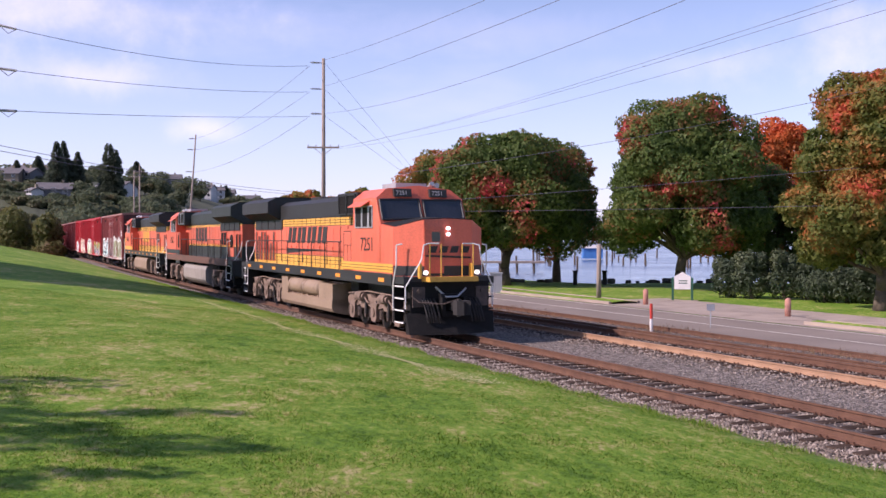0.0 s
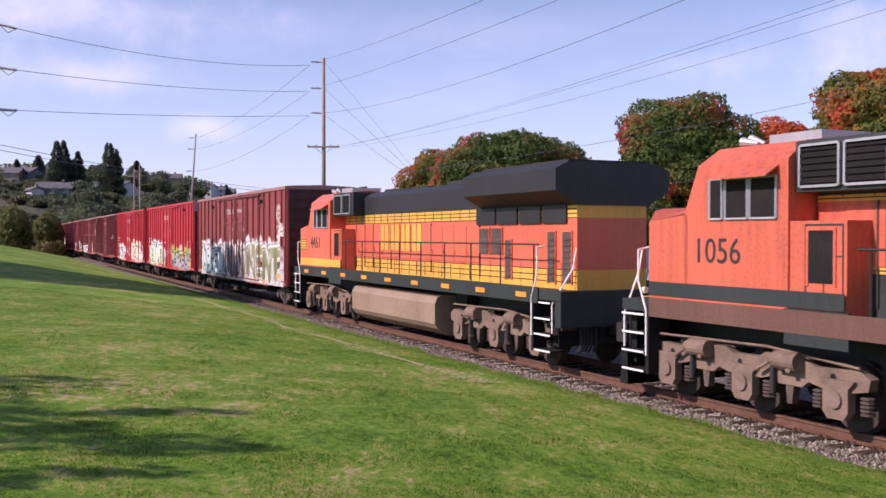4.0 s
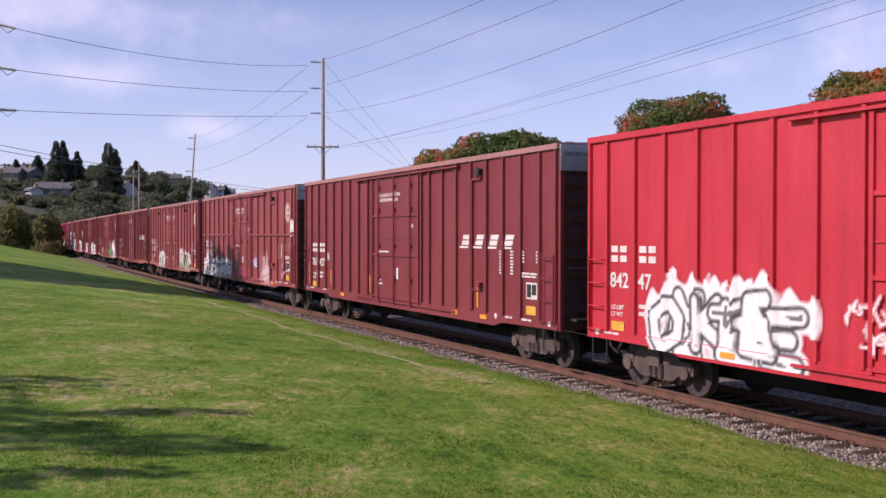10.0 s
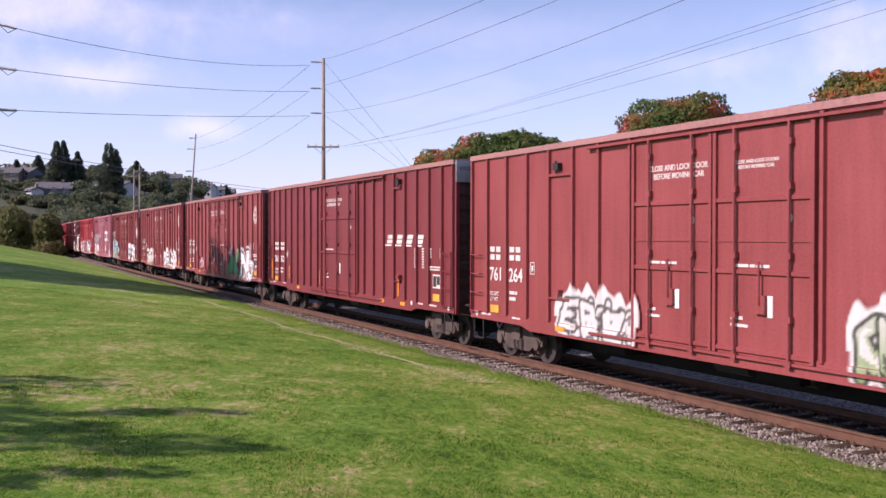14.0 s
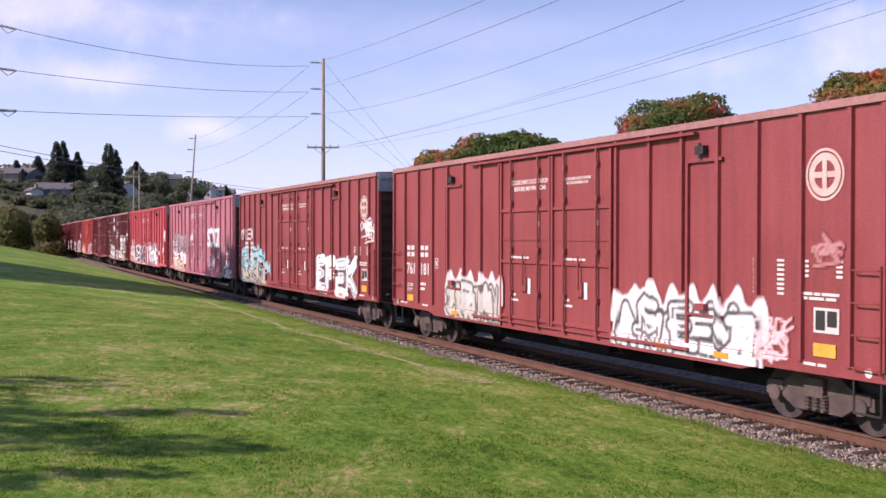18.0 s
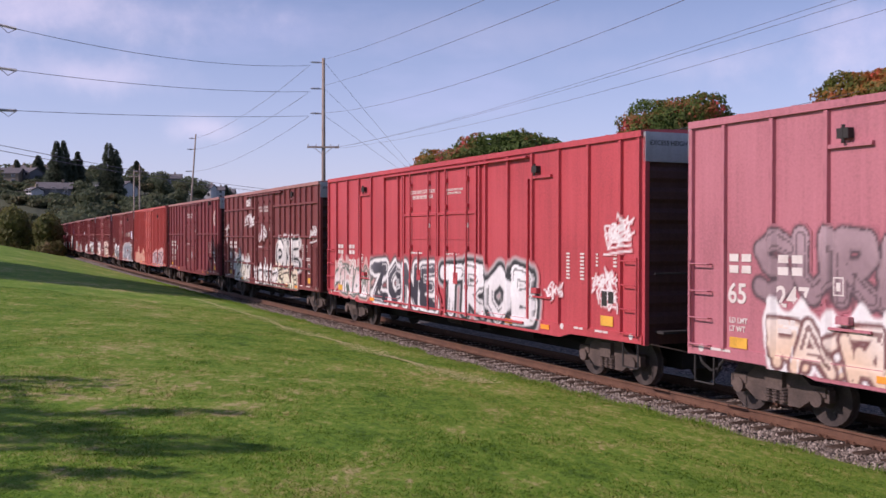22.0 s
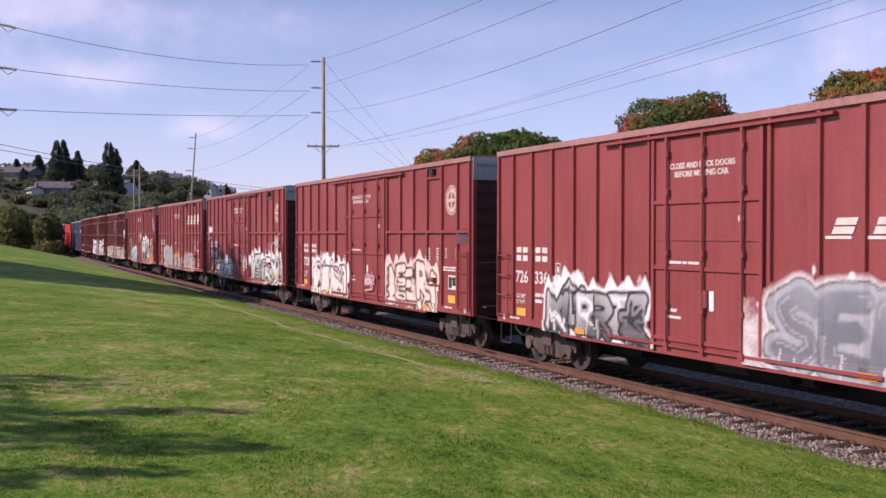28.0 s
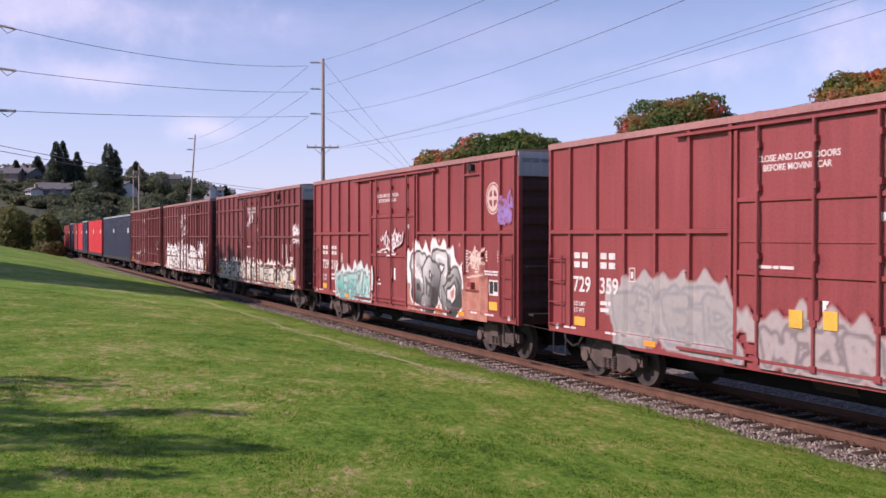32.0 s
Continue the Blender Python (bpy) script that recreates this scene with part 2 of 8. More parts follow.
IRON = surface("grimy_iron", (0.09, 0.064, 0.053), (0.035, 0.026, 0.022), (0.165, 0.12, 0.1), 0.8, scale=3, fine=30, bump=0.3, bump_dist=0.01)
DARK = surface("black_underframe", (0.028, 0.025, 0.024), None, None, 0.8, scale=3, fine=30, bump=0.2)
GALV = surface("galvanised_sheet", (0.42, 0.43, 0.45), (0.3, 0.3, 0.31), (0.55, 0.56, 0.58), 0.5, 0.5, 1.5, 30, 0.1, 0.004, 0.5)
WHITE = surface("white_paint", (0.78, 0.76, 0.74), (0.6, 0.57, 0.55), (0.85, 0.84, 0.83), 0.6, scale=2, fine=30)
YELLOW = surface("yellow_placard", (0.75, 0.4, 0.05), None, None, 0.6)
WOODLAND = surface("hillside_ground", (0.05, 0.06, 0.03), (0.03, 0.035, 0.02), (0.09, 0.09, 0.05), 0.95, scale=0.03, fine=0.5, bump=0.3)
WATER = surface("bay_water", (0.1, 0.14, 0.22), (0.08, 0.12, 0.2), (0.13, 0.17, 0.25), 0.22, scale=0.05, fine=0.9, bump=0.35, bump_dist=0.15, spec=0.6)


# ---- mesh building ----
class Mesh:
    """Collects vertices and faces of one part."""

    def __init__(self):
        self.v, self.f = [], []

    def add(self, verts, faces):
        k = len(self.v)
        self.v += [tuple(p) for p in verts]
        self.f += [tuple(i + k for i in f) for f in faces]
        return self

    def box(self, x0, x1, y0, y1, z0, z1):
        x0, x1, y0, y1, z0, z1 = min(x0, x1), max(x0, x1), min(y0, y1), max(y0, y1), min(z0, z1), max(z0, z1)
        return self.add([(x, y, z) for x in (x0, x1) for y in (y0, y1) for z in (z0, z1)],
                        [(0, 1, 3, 2), (4, 6, 7, 5), (0, 4, 5, 1), (2, 3, 7, 6), (0, 2, 6, 4), (1, 5, 7, 3)])

    def prism(self, pts, a, b, axis="y"):
        """An outline of (u, w) carried from a to b along an axis: y takes (x, z), x takes (y, z), z takes (x, y)."""
        n = len(pts)
        put = {"y": lambda u, w, q: (u, q, w), "x": lambda u, w, q: (q, u, w), "z": lambda u, w, q: (u, w, q)}[axis]
        verts = [put(u, w, a) for u, w in pts] + [put(u, w, b) for u, w in pts]
        faces = [tuple(range(n)), tuple(range(2 * n - 1, n - 1, -1))]
        faces += [(i, i + n, (i + 1) % n + n, (i + 1) % n) for i in range(n)]
        return self.add(verts, faces)

    def cyl(self, p, q, r, n=10, r2=None):
        p, q = Vector(p), Vector(q)
        d = (q - p).normalized()
        s = d.orthogonal().normalized()
        t = d.cross(s)
        r2 = r if r2 is None else r2
        ring = [s * math.cos(2 * math.pi * i / n) + t * math.sin(2 * math.pi * i / n) for i in range(n)]
        verts = [p + o * r for o in ring] + [q + o * r2 for o in ring]
        faces = [tuple(range(n - 1, -1, -1)), tuple(range(n, 2 * n))] + [(i, (i + 1) % n, (i + 1) % n + n, i + n) for i in range(n)]
        return self.add(verts, faces)

    def lathe(self, prof, n=10):
        """A turned shape about z from (radius, z) rows."""
        verts = [(r * math.cos(math.tau * i / n), r * math.sin(math.tau * i / n), z) for r, z in prof for i in range(n)]
        faces = [(k * n + i, k * n + (i + 1) % n, (k + 1) * n + (i + 1) % n, (k + 1) * n + i) for k in range(len(prof) - 1) for i in range(n)]
        faces += [tuple(range(n - 1, -1, -1)), tuple((len(prof) - 1) * n + i for i in range(n))]
        return self.add(verts, faces)

    def tube(self, path, r, n=6):
        for a, b in zip(path, path[1:]):
            self.cyl(a, b, r, n)
        return self

    def data(self, name, material, smooth=False):
        me = bpy.data.meshes.new(name)
        me.from_pydata(self.v, [], self.f)
        for m in (material if isinstance(material, (list, tuple)) else [material]):
            me.materials.append(m)
        bm = bmesh.new()
        bm.from_mesh(me)
        bmesh.ops.recalc_face_normals(bm, faces=bm.faces)
        bm.to_mesh(me)
        bm.free()
        if smooth:
            me.polygons.foreach_set("use_smooth", [True] * len(me.polygons))
        me.update()
        return me


def part(name, mesh, material, parent=None, label="", m=None, smooth=False):
    """Links a Mesh (or ready mesh data) as one object under a thing or part."""
    me = mesh.data(name, material, smooth) if isinstance(mesh, Mesh) else mesh
    ob = new(name, me)
    if parent:
        ob.parent = parent
    if m is not None:
        ob.matrix_basis = m
    return tagged(ob, label)


def bevelled(ob, w=0.02, n=2):
    b = ob.modifiers.new("bevel", "BEVEL")
    b.width, b.segments, b.limit_method = w, n, "ANGLE"
    return ob


def quads(name, V, material, per=4):
    """One mesh of loose triangles or quads from an array of corners."""
    V = np.asarray(V, dtype=np.float32).reshape(-1, 3)
    n = len(V)
    me = bpy.data.meshes.new(name)
    me.vertices.add(n)
    me.vertices.foreach_set("co", V.ravel())
    me.loops.add(n)
    me.loops.foreach_set("vertex_index", np.arange(n, dtype=np.int32))
    me.polygons.add(n // per)
    me.polygons.foreach_set("loop_start", np.arange(0, n, per, dtype=np.int32))
    me.polygons.foreach_set("loop_total", np.full(n // per, per, dtype=np.int32))
    me.materials.append(material)
    me.update(calc_edges=True)
    return me


# ---- the line of the track ----
TH, OFF, BOW = 0.4315, 13.051, 0.9567e-4
SPEED = 13.429
S_BEND, R_BEND = -196.0, 330.0


def rail_line(s):
    """Place and heading (degrees) of the main track's centre at s metres along it."""
    def base(u):
        o = OFF + BOW * (u + 30) ** 2
        return Vector((u * math.sin(TH) + o * math.cos(TH), -u * math.cos(TH) + o * math.sin(TH)))
    if s > 30:
        p, q = base(30), base(29)
        d = (p - q).normalized()
        p = p + d * (s - 30)
    elif s >= S_BEND:
        p = base(s)
        d = (base(s + 0.5) - base(s - 0.5)).normalized()
    else:
        p0 = base(S_BEND)
        d0 = (base(S_BEND + 0.5) - base(S_BEND - 0.5)).normalized()
        a = (S_BEND - s) / R_BEND
        n0 = Vector((-d0.y, d0.x))
        p = p0 - d0 * R_BEND * math.sin(a) - n0 * R_BEND * (1 - math.cos(a))
        d = d0 * math.cos(a) + n0 * math.sin(a)
    return p, d


def beside(s, lat, z=0.0):
    """A point lat metres beyond the track's centre (away from the camera's side), at height z."""
    p, d = rail_line(s)
    return Vector((p.x - d.y * lat, p.y + d.x * lat, z))


def rail_pose(s, reverse=False, half=0.0):
    """The pose of a vehicle whose middle is at s; it rests on its two bogies."""
    a, b = rail_line(s + half)[0], rail_line(s - half)[0]
    c, d = (a + b) / 2, (a - b).normalized()
    return pose(c.x, c.y, 0, 0, 0, math.degrees(math.atan2(d.y, d.x)) + (180 if reverse else 0))


def ribbon(name, lats, s0, s1, step, material, lift=lambda s, k: 0.0):
    """A strip along the track through (lat, z) rows."""
    m = Mesh()
    n = max(1, round((s1 - s0) / step))
    for i in range(n + 1):
        s = s0 + (s1 - s0) * i / n
        for k, (lat, z) in enumerate(lats):
            m.v.append(tuple(beside(s, lat, z + lift(s, k))))
    w = len(lats)
    m.f = [(i * w + k, (i + 1) * w + k, (i + 1) * w + k + 1, i * w + k + 1) for i in range(n) for k in range(w - 1)]
    return m.data(name, material)

# ---- ground, tracks, road, water ----
def smooth(a, b, x):
    t = min(1.0, max(0.0, (x - a) / (b - a)))
    return t * t * (3 - 2 * t)


def land_point(s, l):
    """Place on the plan for a distance s along and l beyond the track; past the bend the plan goes straight on."""
    if s >= S_BEND:
        return beside(s, l)
    p, d = rail_line(S_BEND)
    return Vector((p.x + d.x * (s - S_BEND) - d.y * l, p.y + d.y * (s - S_BEND) + d.x * l, 0))


def shore(x):
    return 26.4 + 0.9 * min(25.0, max(0.0, x - 9))


BEND_POINTS = np.array([tuple(rail_line(s)[0]) for s in np.arange(-560, S_BEND, 6.0)])


def land_height(s, l, x, y):
    lean = 0.128 + 0.125 * smooth(-28, -95, s)
    if l < -2.4:
        u = -l - 2.4
        z = 0.0 + lean * 30 * (1 - math.exp(-u / 30))
        z *= 1 - 0.75 * smooth(-125, -170, s)
        z += 0.05 * noise.noise((x * 0.25, y * 0.25, 0)) * smooth(0, 3, u)
    elif l < 9.2:
        z = -0.24
    elif l < shore(x):
        z = -0.4
    else:
        z = -0.4 - 4.0 * smooth(0, 6, l - shore(x))
    hill = smooth(150, 480, y) * smooth(-15, -150, x)
    z = max(z, z * (1 - hill) + hill * (27 + 5 * noise.noise((x * 0.006, y * 0.006, 3))))
    near = np.hypot(BEND_POINTS[:, 0] - x, BEND_POINTS[:, 1] - y).min()
    if s < S_BEND + 10 and l < 2:
        z = -0.3 + (z + 0.3) * smooth(5, 22, near)
    return z


def lawn_z(x, y):
    """Height of the land at a place near the camera."""
    s = x * math.sin(TH) - y * math.cos(TH)
    l = x * math.cos(TH) + y * math.sin(TH) - OFF - BOW * (s + 30) ** 2
    return land_height(s, l, x, y)


def build_ground():
    ss = [-3500, -2500, -1700, -1200, -900, -700, -560, -470, -400] + list(np.arange(-350, -60, 6.0)) + list(np.arange(-60, 14, 1.0)) + [16, 20, 26, 34, 45, 60, 90, 140, 220, 400, 800, 1600, 3000]
    ll = [-3000, -1500, -800, -450, -280, -180, -120, -85, -60, -45, -36, -30, -26] + list(np.arange(-23, -2.7, 0.7)) + [-2.4, -2.2, -1.0, 0, 2, 4, 6, 7.2, 9.15, 9.3, 12.55, 15.6, 18, 21, 24] + list(np.arange(26, 66, 2.0)) + [75, 95, 130, 200, 300, 500, 900, 1600, 3000]
    verts, faces, mats = [], [], []
    for s in ss:
        for l in ll:
            p = land_point(s, l)
            verts.append((p.x, p.y, land_height(s, l, p.x, p.y)))
    w = len(ll)
    for i in range(len(ss) - 1):
        for k in range(w - 1):
            faces.append((i * w + k, i * w + k + 1, (i + 1) * w + k + 1, (i + 1) * w + k))
            mid = (ll[k] + ll[k + 1]) / 2
            mats.append(3 if verts[i * w + k][1] > 200 and mid < 700 else 0 if mid < -2.4 or mid > 15.6 else 1 if mid < 9.2 else 2)
    me = bpy.data.meshes.new("ground")
    me.from_pydata(verts, [], faces)
    for m in (GRASS, BALLAST, DIRT, WOODLAND):
        me.materials.append(m)
    me.polygons.foreach_set("material_index", mats)
    me.polygons.foreach_set("use_smooth", [True] * len(faces))
    me.update()
    tagged(new("ground", me), "mown green lawn sloping down to the railway, open land beyond", "ground", kind="structure")


SIDING, SPUR = 5.2, 7.75


def rail_profile(lat):
    """Outline of one rail, its head at height zero: foot, web, head."""
    return [(lat - 0.07, -0.17), (lat - 0.07, -0.155), (lat - 0.012, -0.13), (lat - 0.012, -0.045), (lat - 0.036, -0.035), (lat - 0.036, -0.004), (lat - 0.03, 0.0),
            (lat + 0.03, 0.0), (lat + 0.036, -0.004), (lat + 0.036, -0.035), (lat + 0.012, -0.045), (lat + 0.012, -0.13), (lat + 0.07, -0.155), (lat + 0.07, -0.17)]


def tie_mesh():
    m = Mesh()
    m.prism([(-0.115, -0.3), (-0.115, -0.178), (-0.1, -0.168), (0.1, -0.168), (0.115, -0.178), (0.115, -0.3)], -1.3, 1.3, "y")
    return m.data("tie", TIE)


def build_track(name, centre, label, lift=0.0, spikes=True, near_rail=None):
    root = tagged(new(name), label, "railway track", kind="structure")
    for side in (-0.753, 0.753):
        me = ribbon("rail", [(a, z + lift) for a, z in rail_profile(centre + side)], -196, 60, 2.0, RAIL)
        if near_rail and side < 0:
            me.materials[0] = near_rail
        part("rail", me, RAIL, root, "rust-brown steel rail")
        me = ribbon("rail_head", [(centre + side - 0.028, 0.003 + lift), (centre + side + 0.028, 0.003 + lift)], -196, 60, 2.0, RAILTOP)
        part("rail_head", me, RAILTOP, root, "worn running surface")
    far = Mesh()
    for a, b in ((-560.0, S_BEND), (60.0, 440.0)):
        n = round((b - a) / 6)
        for i in range(n):
            for side in (-0.753, 0.753):
                p, q = beside(a + (b - a) * i / n, centre + side), beside(a + (b - a) * (i + 1) / n, centre + side)
                far.cyl((p.x, p.y, lift - 0.06), (q.x, q.y, lift - 0.06), 0.06, 6)
    part("distant_rails", far, RAIL, root)
    me = tie_mesh()
    plate = Mesh()
    rest = Mesh()
    rng = random.Random(int(centre * 10) + 5)
    s = -110.0
    while s < 26:
        p, d = beside(s, centre), rail_line(s)[1]
        ang = math.degrees(math.atan2(d.y, d.x)) + rng.uniform(-1.2, 1.2)
        mm = pose(p.x, p.y, lift + rng.uniform(-0.015, 0.0), 0, 0, ang)
        if -62 < s < 14:
            part("tie", me, TIE, root, m=mm)
            if spikes and s > -40:
                for side in (-0.753, 0.753):
                    for o in (-0.12, 0.1):
                        for e in (-0.07, 0.07):
                            c = mm @ Vector((e, side + o, 0))
                            plate.box(c.x - 0.016, c.x + 0.016, c.y - 0.016, c.y + 0.016, -0.18 + lift, -0.125 + lift)
                    c = mm @ Vector((0, side, 0))
                    plate.box(c.x - 0.1, c.x + 0.1, c.y - 0.16, c.y + 0.16, -0.175 + lift, -0.156 + lift)
        else:
            for x, y, z in me.vertices and [tuple(v.co) for v in me.vertices]:
                c = mm @ Vector((x, y, z))
                rest.v.append(tuple(c))
            k = len(rest.v) - len(me.vertices)
            rest.f += [tuple(i + k for i in f.vertices) for f in me.polygons]
        s += 0.535
    tagged(part("distant_ties", rest, TIE, root), kind="stuff")
    tagged(part("spikes_and_plates", plate, RAIL, root), kind="stuff")
    return root


def build_ballast():
    # Beds slope down from the tie ends.
    for c, lift in ((0.0, 0.0), (SIDING, -0.02)):
        me = ribbon("ballast_bed", [(c - 2.3, -0.3), (c - 1.55, -0.23 + lift), (c - 1.3, -0.2 + lift), (c + 1.3, -0.2 + lift), (c + 1.6, -0.23 + lift), (c + 2.2, -0.3)], -200, 60, 2.0, BALLAST)
        tagged(new("ballast_bed", me), "grey-brown crushed stone bed under a track", "ballast", kind="structure")
        # Strip between the rails coloured dark to imitate the shade under passing cars.
        me = ribbon("shade_toned_bed", [(c - 0.45, -0.197 + lift), (c + 0.45, -0.197 + lift)], -196, 60, 2.0, SHADE_BED)
        tagged(new("shade_toned_bed", me), "stones between the rails, coloured dark for the shade under the cars", "ballast", kind="structure")
    rng = np.random.default_rng(3)
    n = 118000
    u = rng.random(n)
    s = 9 - 66 * u ** 1.7
    l = np.where(rng.random(n) < 0.36, rng.uniform(-2.45, -0.8, n), rng.uniform(-0.8, 8.9, n))
    d = np.minimum(np.abs(l), np.abs(l - SIDING))
    # Stones lie between the ties and off the rails.
    phase = np.abs((s + 110.0) % 0.535 - 0.2675)
    keep = (np.abs(d - 0.753) > 0.09) & ((d > 1.32) | (phase < 0.15)) & ((d > 0.4) | (rng.random(n) < 0.6))
    u, s, l, d = u[keep], s[keep], l[keep], d[keep]
    n = len(l)
    p = np.array([tuple(beside(a, b)) for a, b in zip(s, l)])
    r = rng.uniform(0.014, 0.036, n) * (1 + 0.4 * u)
    z = np.where(d < 1.55, -0.192, -0.2 - np.minimum(d - 1.5, 0.6) * 0.12) - np.where(l > 7.0, 0.03, 0.0)
    octa = np.array([(1, 0, -0.2), (0, 1, -0.2), (-1, 0, -0.2), (0, -1, -0.2), (0, 0, 0.75)], float)
    tri = [(0, 1, 4), (1, 2, 4), (2, 3, 4), (3, 0, 4)]
    corners = octa[None] * (1 + rng.uniform(-0.4, 0.4, (n, 5, 3))) + rng.uniform(-0.3, 0.3, (n, 5, 3))
    V = corners * r[:, None, None] + np.stack([p[:, 0], p[:, 1], z], 1)[:, None]
    me = bpy.data.meshes.new("ballast_stones")
    F = (np.arange(n)[:, None, None] * 5 + np.array(tri)[None]).reshape(-1, 3)
    me.from_pydata(V.reshape(-1, 3).tolist(), [], F.tolist())
    me.materials.append(STONE)
    me.update()
    tagged(new("ballast_stones", me), "loose grey and brown crushed ballast stones between the rails", "ballast", kind="stuff")


def build_road():
    me = ribbon("road", [(10.1, -0.385), (15.5, -0.385)], -196, 200, 4, ASPHALT)
    tagged(new("road", me), "narrow grey asphalt road beside the tracks", "road", kind="structure")
    for lat in (12.75, 15.1):
        me = ribbon("road_line", [(lat, -0.379), (lat + 0.12, -0.379)], -120, 60, 4, LINE)
        tagged(new("road_line", me), "worn pale line along the road edge", "road marking", kind="structure")
    # Paved forecourt and path between the road and the park grass.
    me = ribbon("pavement", [(15.66, -0.385), (21.6, -0.385)], -46, 10, 2, CONCRETE)
    tagged(new("pavement", me), "pale paved forecourt beside the road", "pavement", kind="structure")
    # Grass islands with kerbs.
    for s0, s1, l0, l1 in ((-30.0, 8.0, 16.2, 17.6), (-22.0, 10.0, 20.2, 22.2), (-80.0, -43.0, 15.9, 17.8)):
        m = Mesh()
        for a, b in ((l0, l0 + 0.16), (l1 - 0.16, l1)):
            n = 12
            for i in range(n):
                p = [beside(s0 + (s1 - s0) * (i + e) / n, q) for e, q in ((0, a), (1, a), (1, b), (0, b))]
                m.prism([(v.x, v.y) for v in p], -0.42, -0.26, "z")
        tagged(part("kerb", m, CONCRETE), "pale concrete kerb round a grass island", "kerb", kind="structure")
        me = ribbon("grass_island", [(l0 + 0.16, -0.3), ((l0 + l1) / 2, -0.24), (l1 - 0.16, -0.3)], s0, s1, 2, GRASS)
        tagged(new("grass_island", me), "strip of mown grass inside a kerb", "grass", kind="structure")
    m = Mesh().add([(-1500, 20, -2.2), (3500, 20, -2.2), (3500, 4500, -2.2), (-1500, 4500, -2.2)], [(0, 1, 2, 3)])
    tagged(part("water", m, WATER), "calm blue bay water with small ripples", "water", kind="structure")


def build_grass():
    """Blades of the mown lawn near the camera and a ragged fringe along the stones."""
    rng = np.random.default_rng(11)
    # Heights of the lawn on a grid, read between its nodes.
    gx, gy = np.arange(-42.0, 28.0, 0.7), np.arange(-6.0, 92.0, 0.7)
    G = np.array([[lawn_z(a, b) for a in gx] for b in gy])

    def height(x, y):
        i, k = np.clip((x - gx[0]) / 0.7, 0, len(gx) - 1.001), np.clip((y - gy[0]) / 0.7, 0, len(gy) - 1.001)
        i0, k0 = i.astype(int), k.astype(int)
        u, v = i - i0, k - k0
        return (G[k0, i0] * (1 - u) + G[k0, i0 + 1] * u) * (1 - v) + (G[k0 + 1, i0] * (1 - u) + G[k0 + 1, i0 + 1] * u) * v

    n = 560000
    depth = 5.2 + 32 * rng.random(n) ** 2.1
    x = depth * rng.uniform(-0.47, 0.47, n)
    sl = x * math.cos(TH) + depth * math.sin(TH) - OFF
    keep = sl < -2.4
    x, y = x[keep], depth[keep]
    z = height(x, y)
    # Cut blades stand a thumb high and lean every way.
    tuft = 0.6 + 0.5 * np.sin(x * 2.9 + 1.3 * np.sin(y * 1.7)) * np.sin(y * 2.3 + x) + 0.4 * rng.random(len(x))
    h = rng.uniform(0.008, 0.024, len(x)) * np.clip(tuft, 0.4, 1.3)
    w = rng.uniform(0.0022, 0.0042, len(x)) * (0.6 + y * 0.09)
    a = rng.uniform(0, math.tau, len(x))
    reach = rng.uniform(0.006, 0.035, len(x)) * (0.7 + y * 0.03)
    b = rng.uniform(0, math.tau, len(x))
    V = np.empty((len(x), 3, 3))
    V[:, 0] = np.stack([x + w * np.sin(a), y - w * np.cos(a), z - 0.002], 1)
    V[:, 1] = np.stack([x - w * np.sin(a), y + w * np.cos(a), z - 0.002], 1)
    V[:, 2] = np.stack([x + reach * np.cos(b), y + reach * np.sin(b), z + h], 1)
    turn = np.cross(V[:, 1] - V[:, 0], V[:, 2] - V[:, 0])[:, 2] < 0
    V[turn] = V[turn][:, ::-1]
    blades = quads("lawn_blades", V, BLADE, 3)
    blades.normals_split_custom_set_from_vertices([(0.0, 0.0, 1.0)] * len(blades.vertices))
    tagged(new("lawn_blades", blades), "short mown green grass blades of the lawn", "grass", kind="stuff")
    n = 60000
    s = 7 - 77 * rng.random(n) ** 1.6
    l = -2.22 - np.abs(rng.normal(0, 0.42, n)) + 0.1 * np.sin(s * 1.9) + 0.08 * np.sin(s * 4.7)
    p = np.array([tuple(beside(q, r)) for q, r in zip(s, l)])
    z = height(p[:, 0], p[:, 1])
    z = np.where(l > -2.4, -0.16, z)
    h = rng.uniform(0.03, 0.105, n) * np.clip(1.25 + (l + 2.4) * 0.9, 0.4, 1.3)
    w = rng.uniform(0.003, 0.007, n) * (1 + np.abs(s) * 0.04)
    a = rng.uniform(0, math.tau, n)
    lean = rng.uniform(-0.9, 0.9, (n, 2)) * h[:, None]
    V = np.empty((n, 3, 3))
    V[:, 0] = np.stack([p[:, 0] - w * np.cos(a), p[:, 1] - w * np.sin(a), z - 0.03], 1)
    V[:, 1] = np.stack([p[:, 0] + w * np.cos(a), p[:, 1] + w * np.sin(a), z - 0.03], 1)
    V[:, 2] = np.stack([p[:, 0] + lean[:, 0], p[:, 1] + lean[:, 1], z + h], 1)
    n2 = 5500
    s2 = -17 - 27 * rng.random(n2) ** 1.2
    l2 = -4.5 + rng.normal(0, 0.15, n2) * (1.1 + np.sin(s2 * 1.3)) + 0.1 * np.sin(s2 * 0.7) + 0.12 * np.sin(s2 * 0.3)
    p2 = np.array([tuple(beside(q, r)) for q, r in zip(s2, l2)])
    z2 = height(p2[:, 0], p2[:, 1])
    D = np.empty((n2, 3, 3))
    a2 = rng.uniform(0, math.tau, n2)
    wide, reach = rng.uniform(0.008, 0.02, n2), rng.uniform(0.04, 0.1, n2)
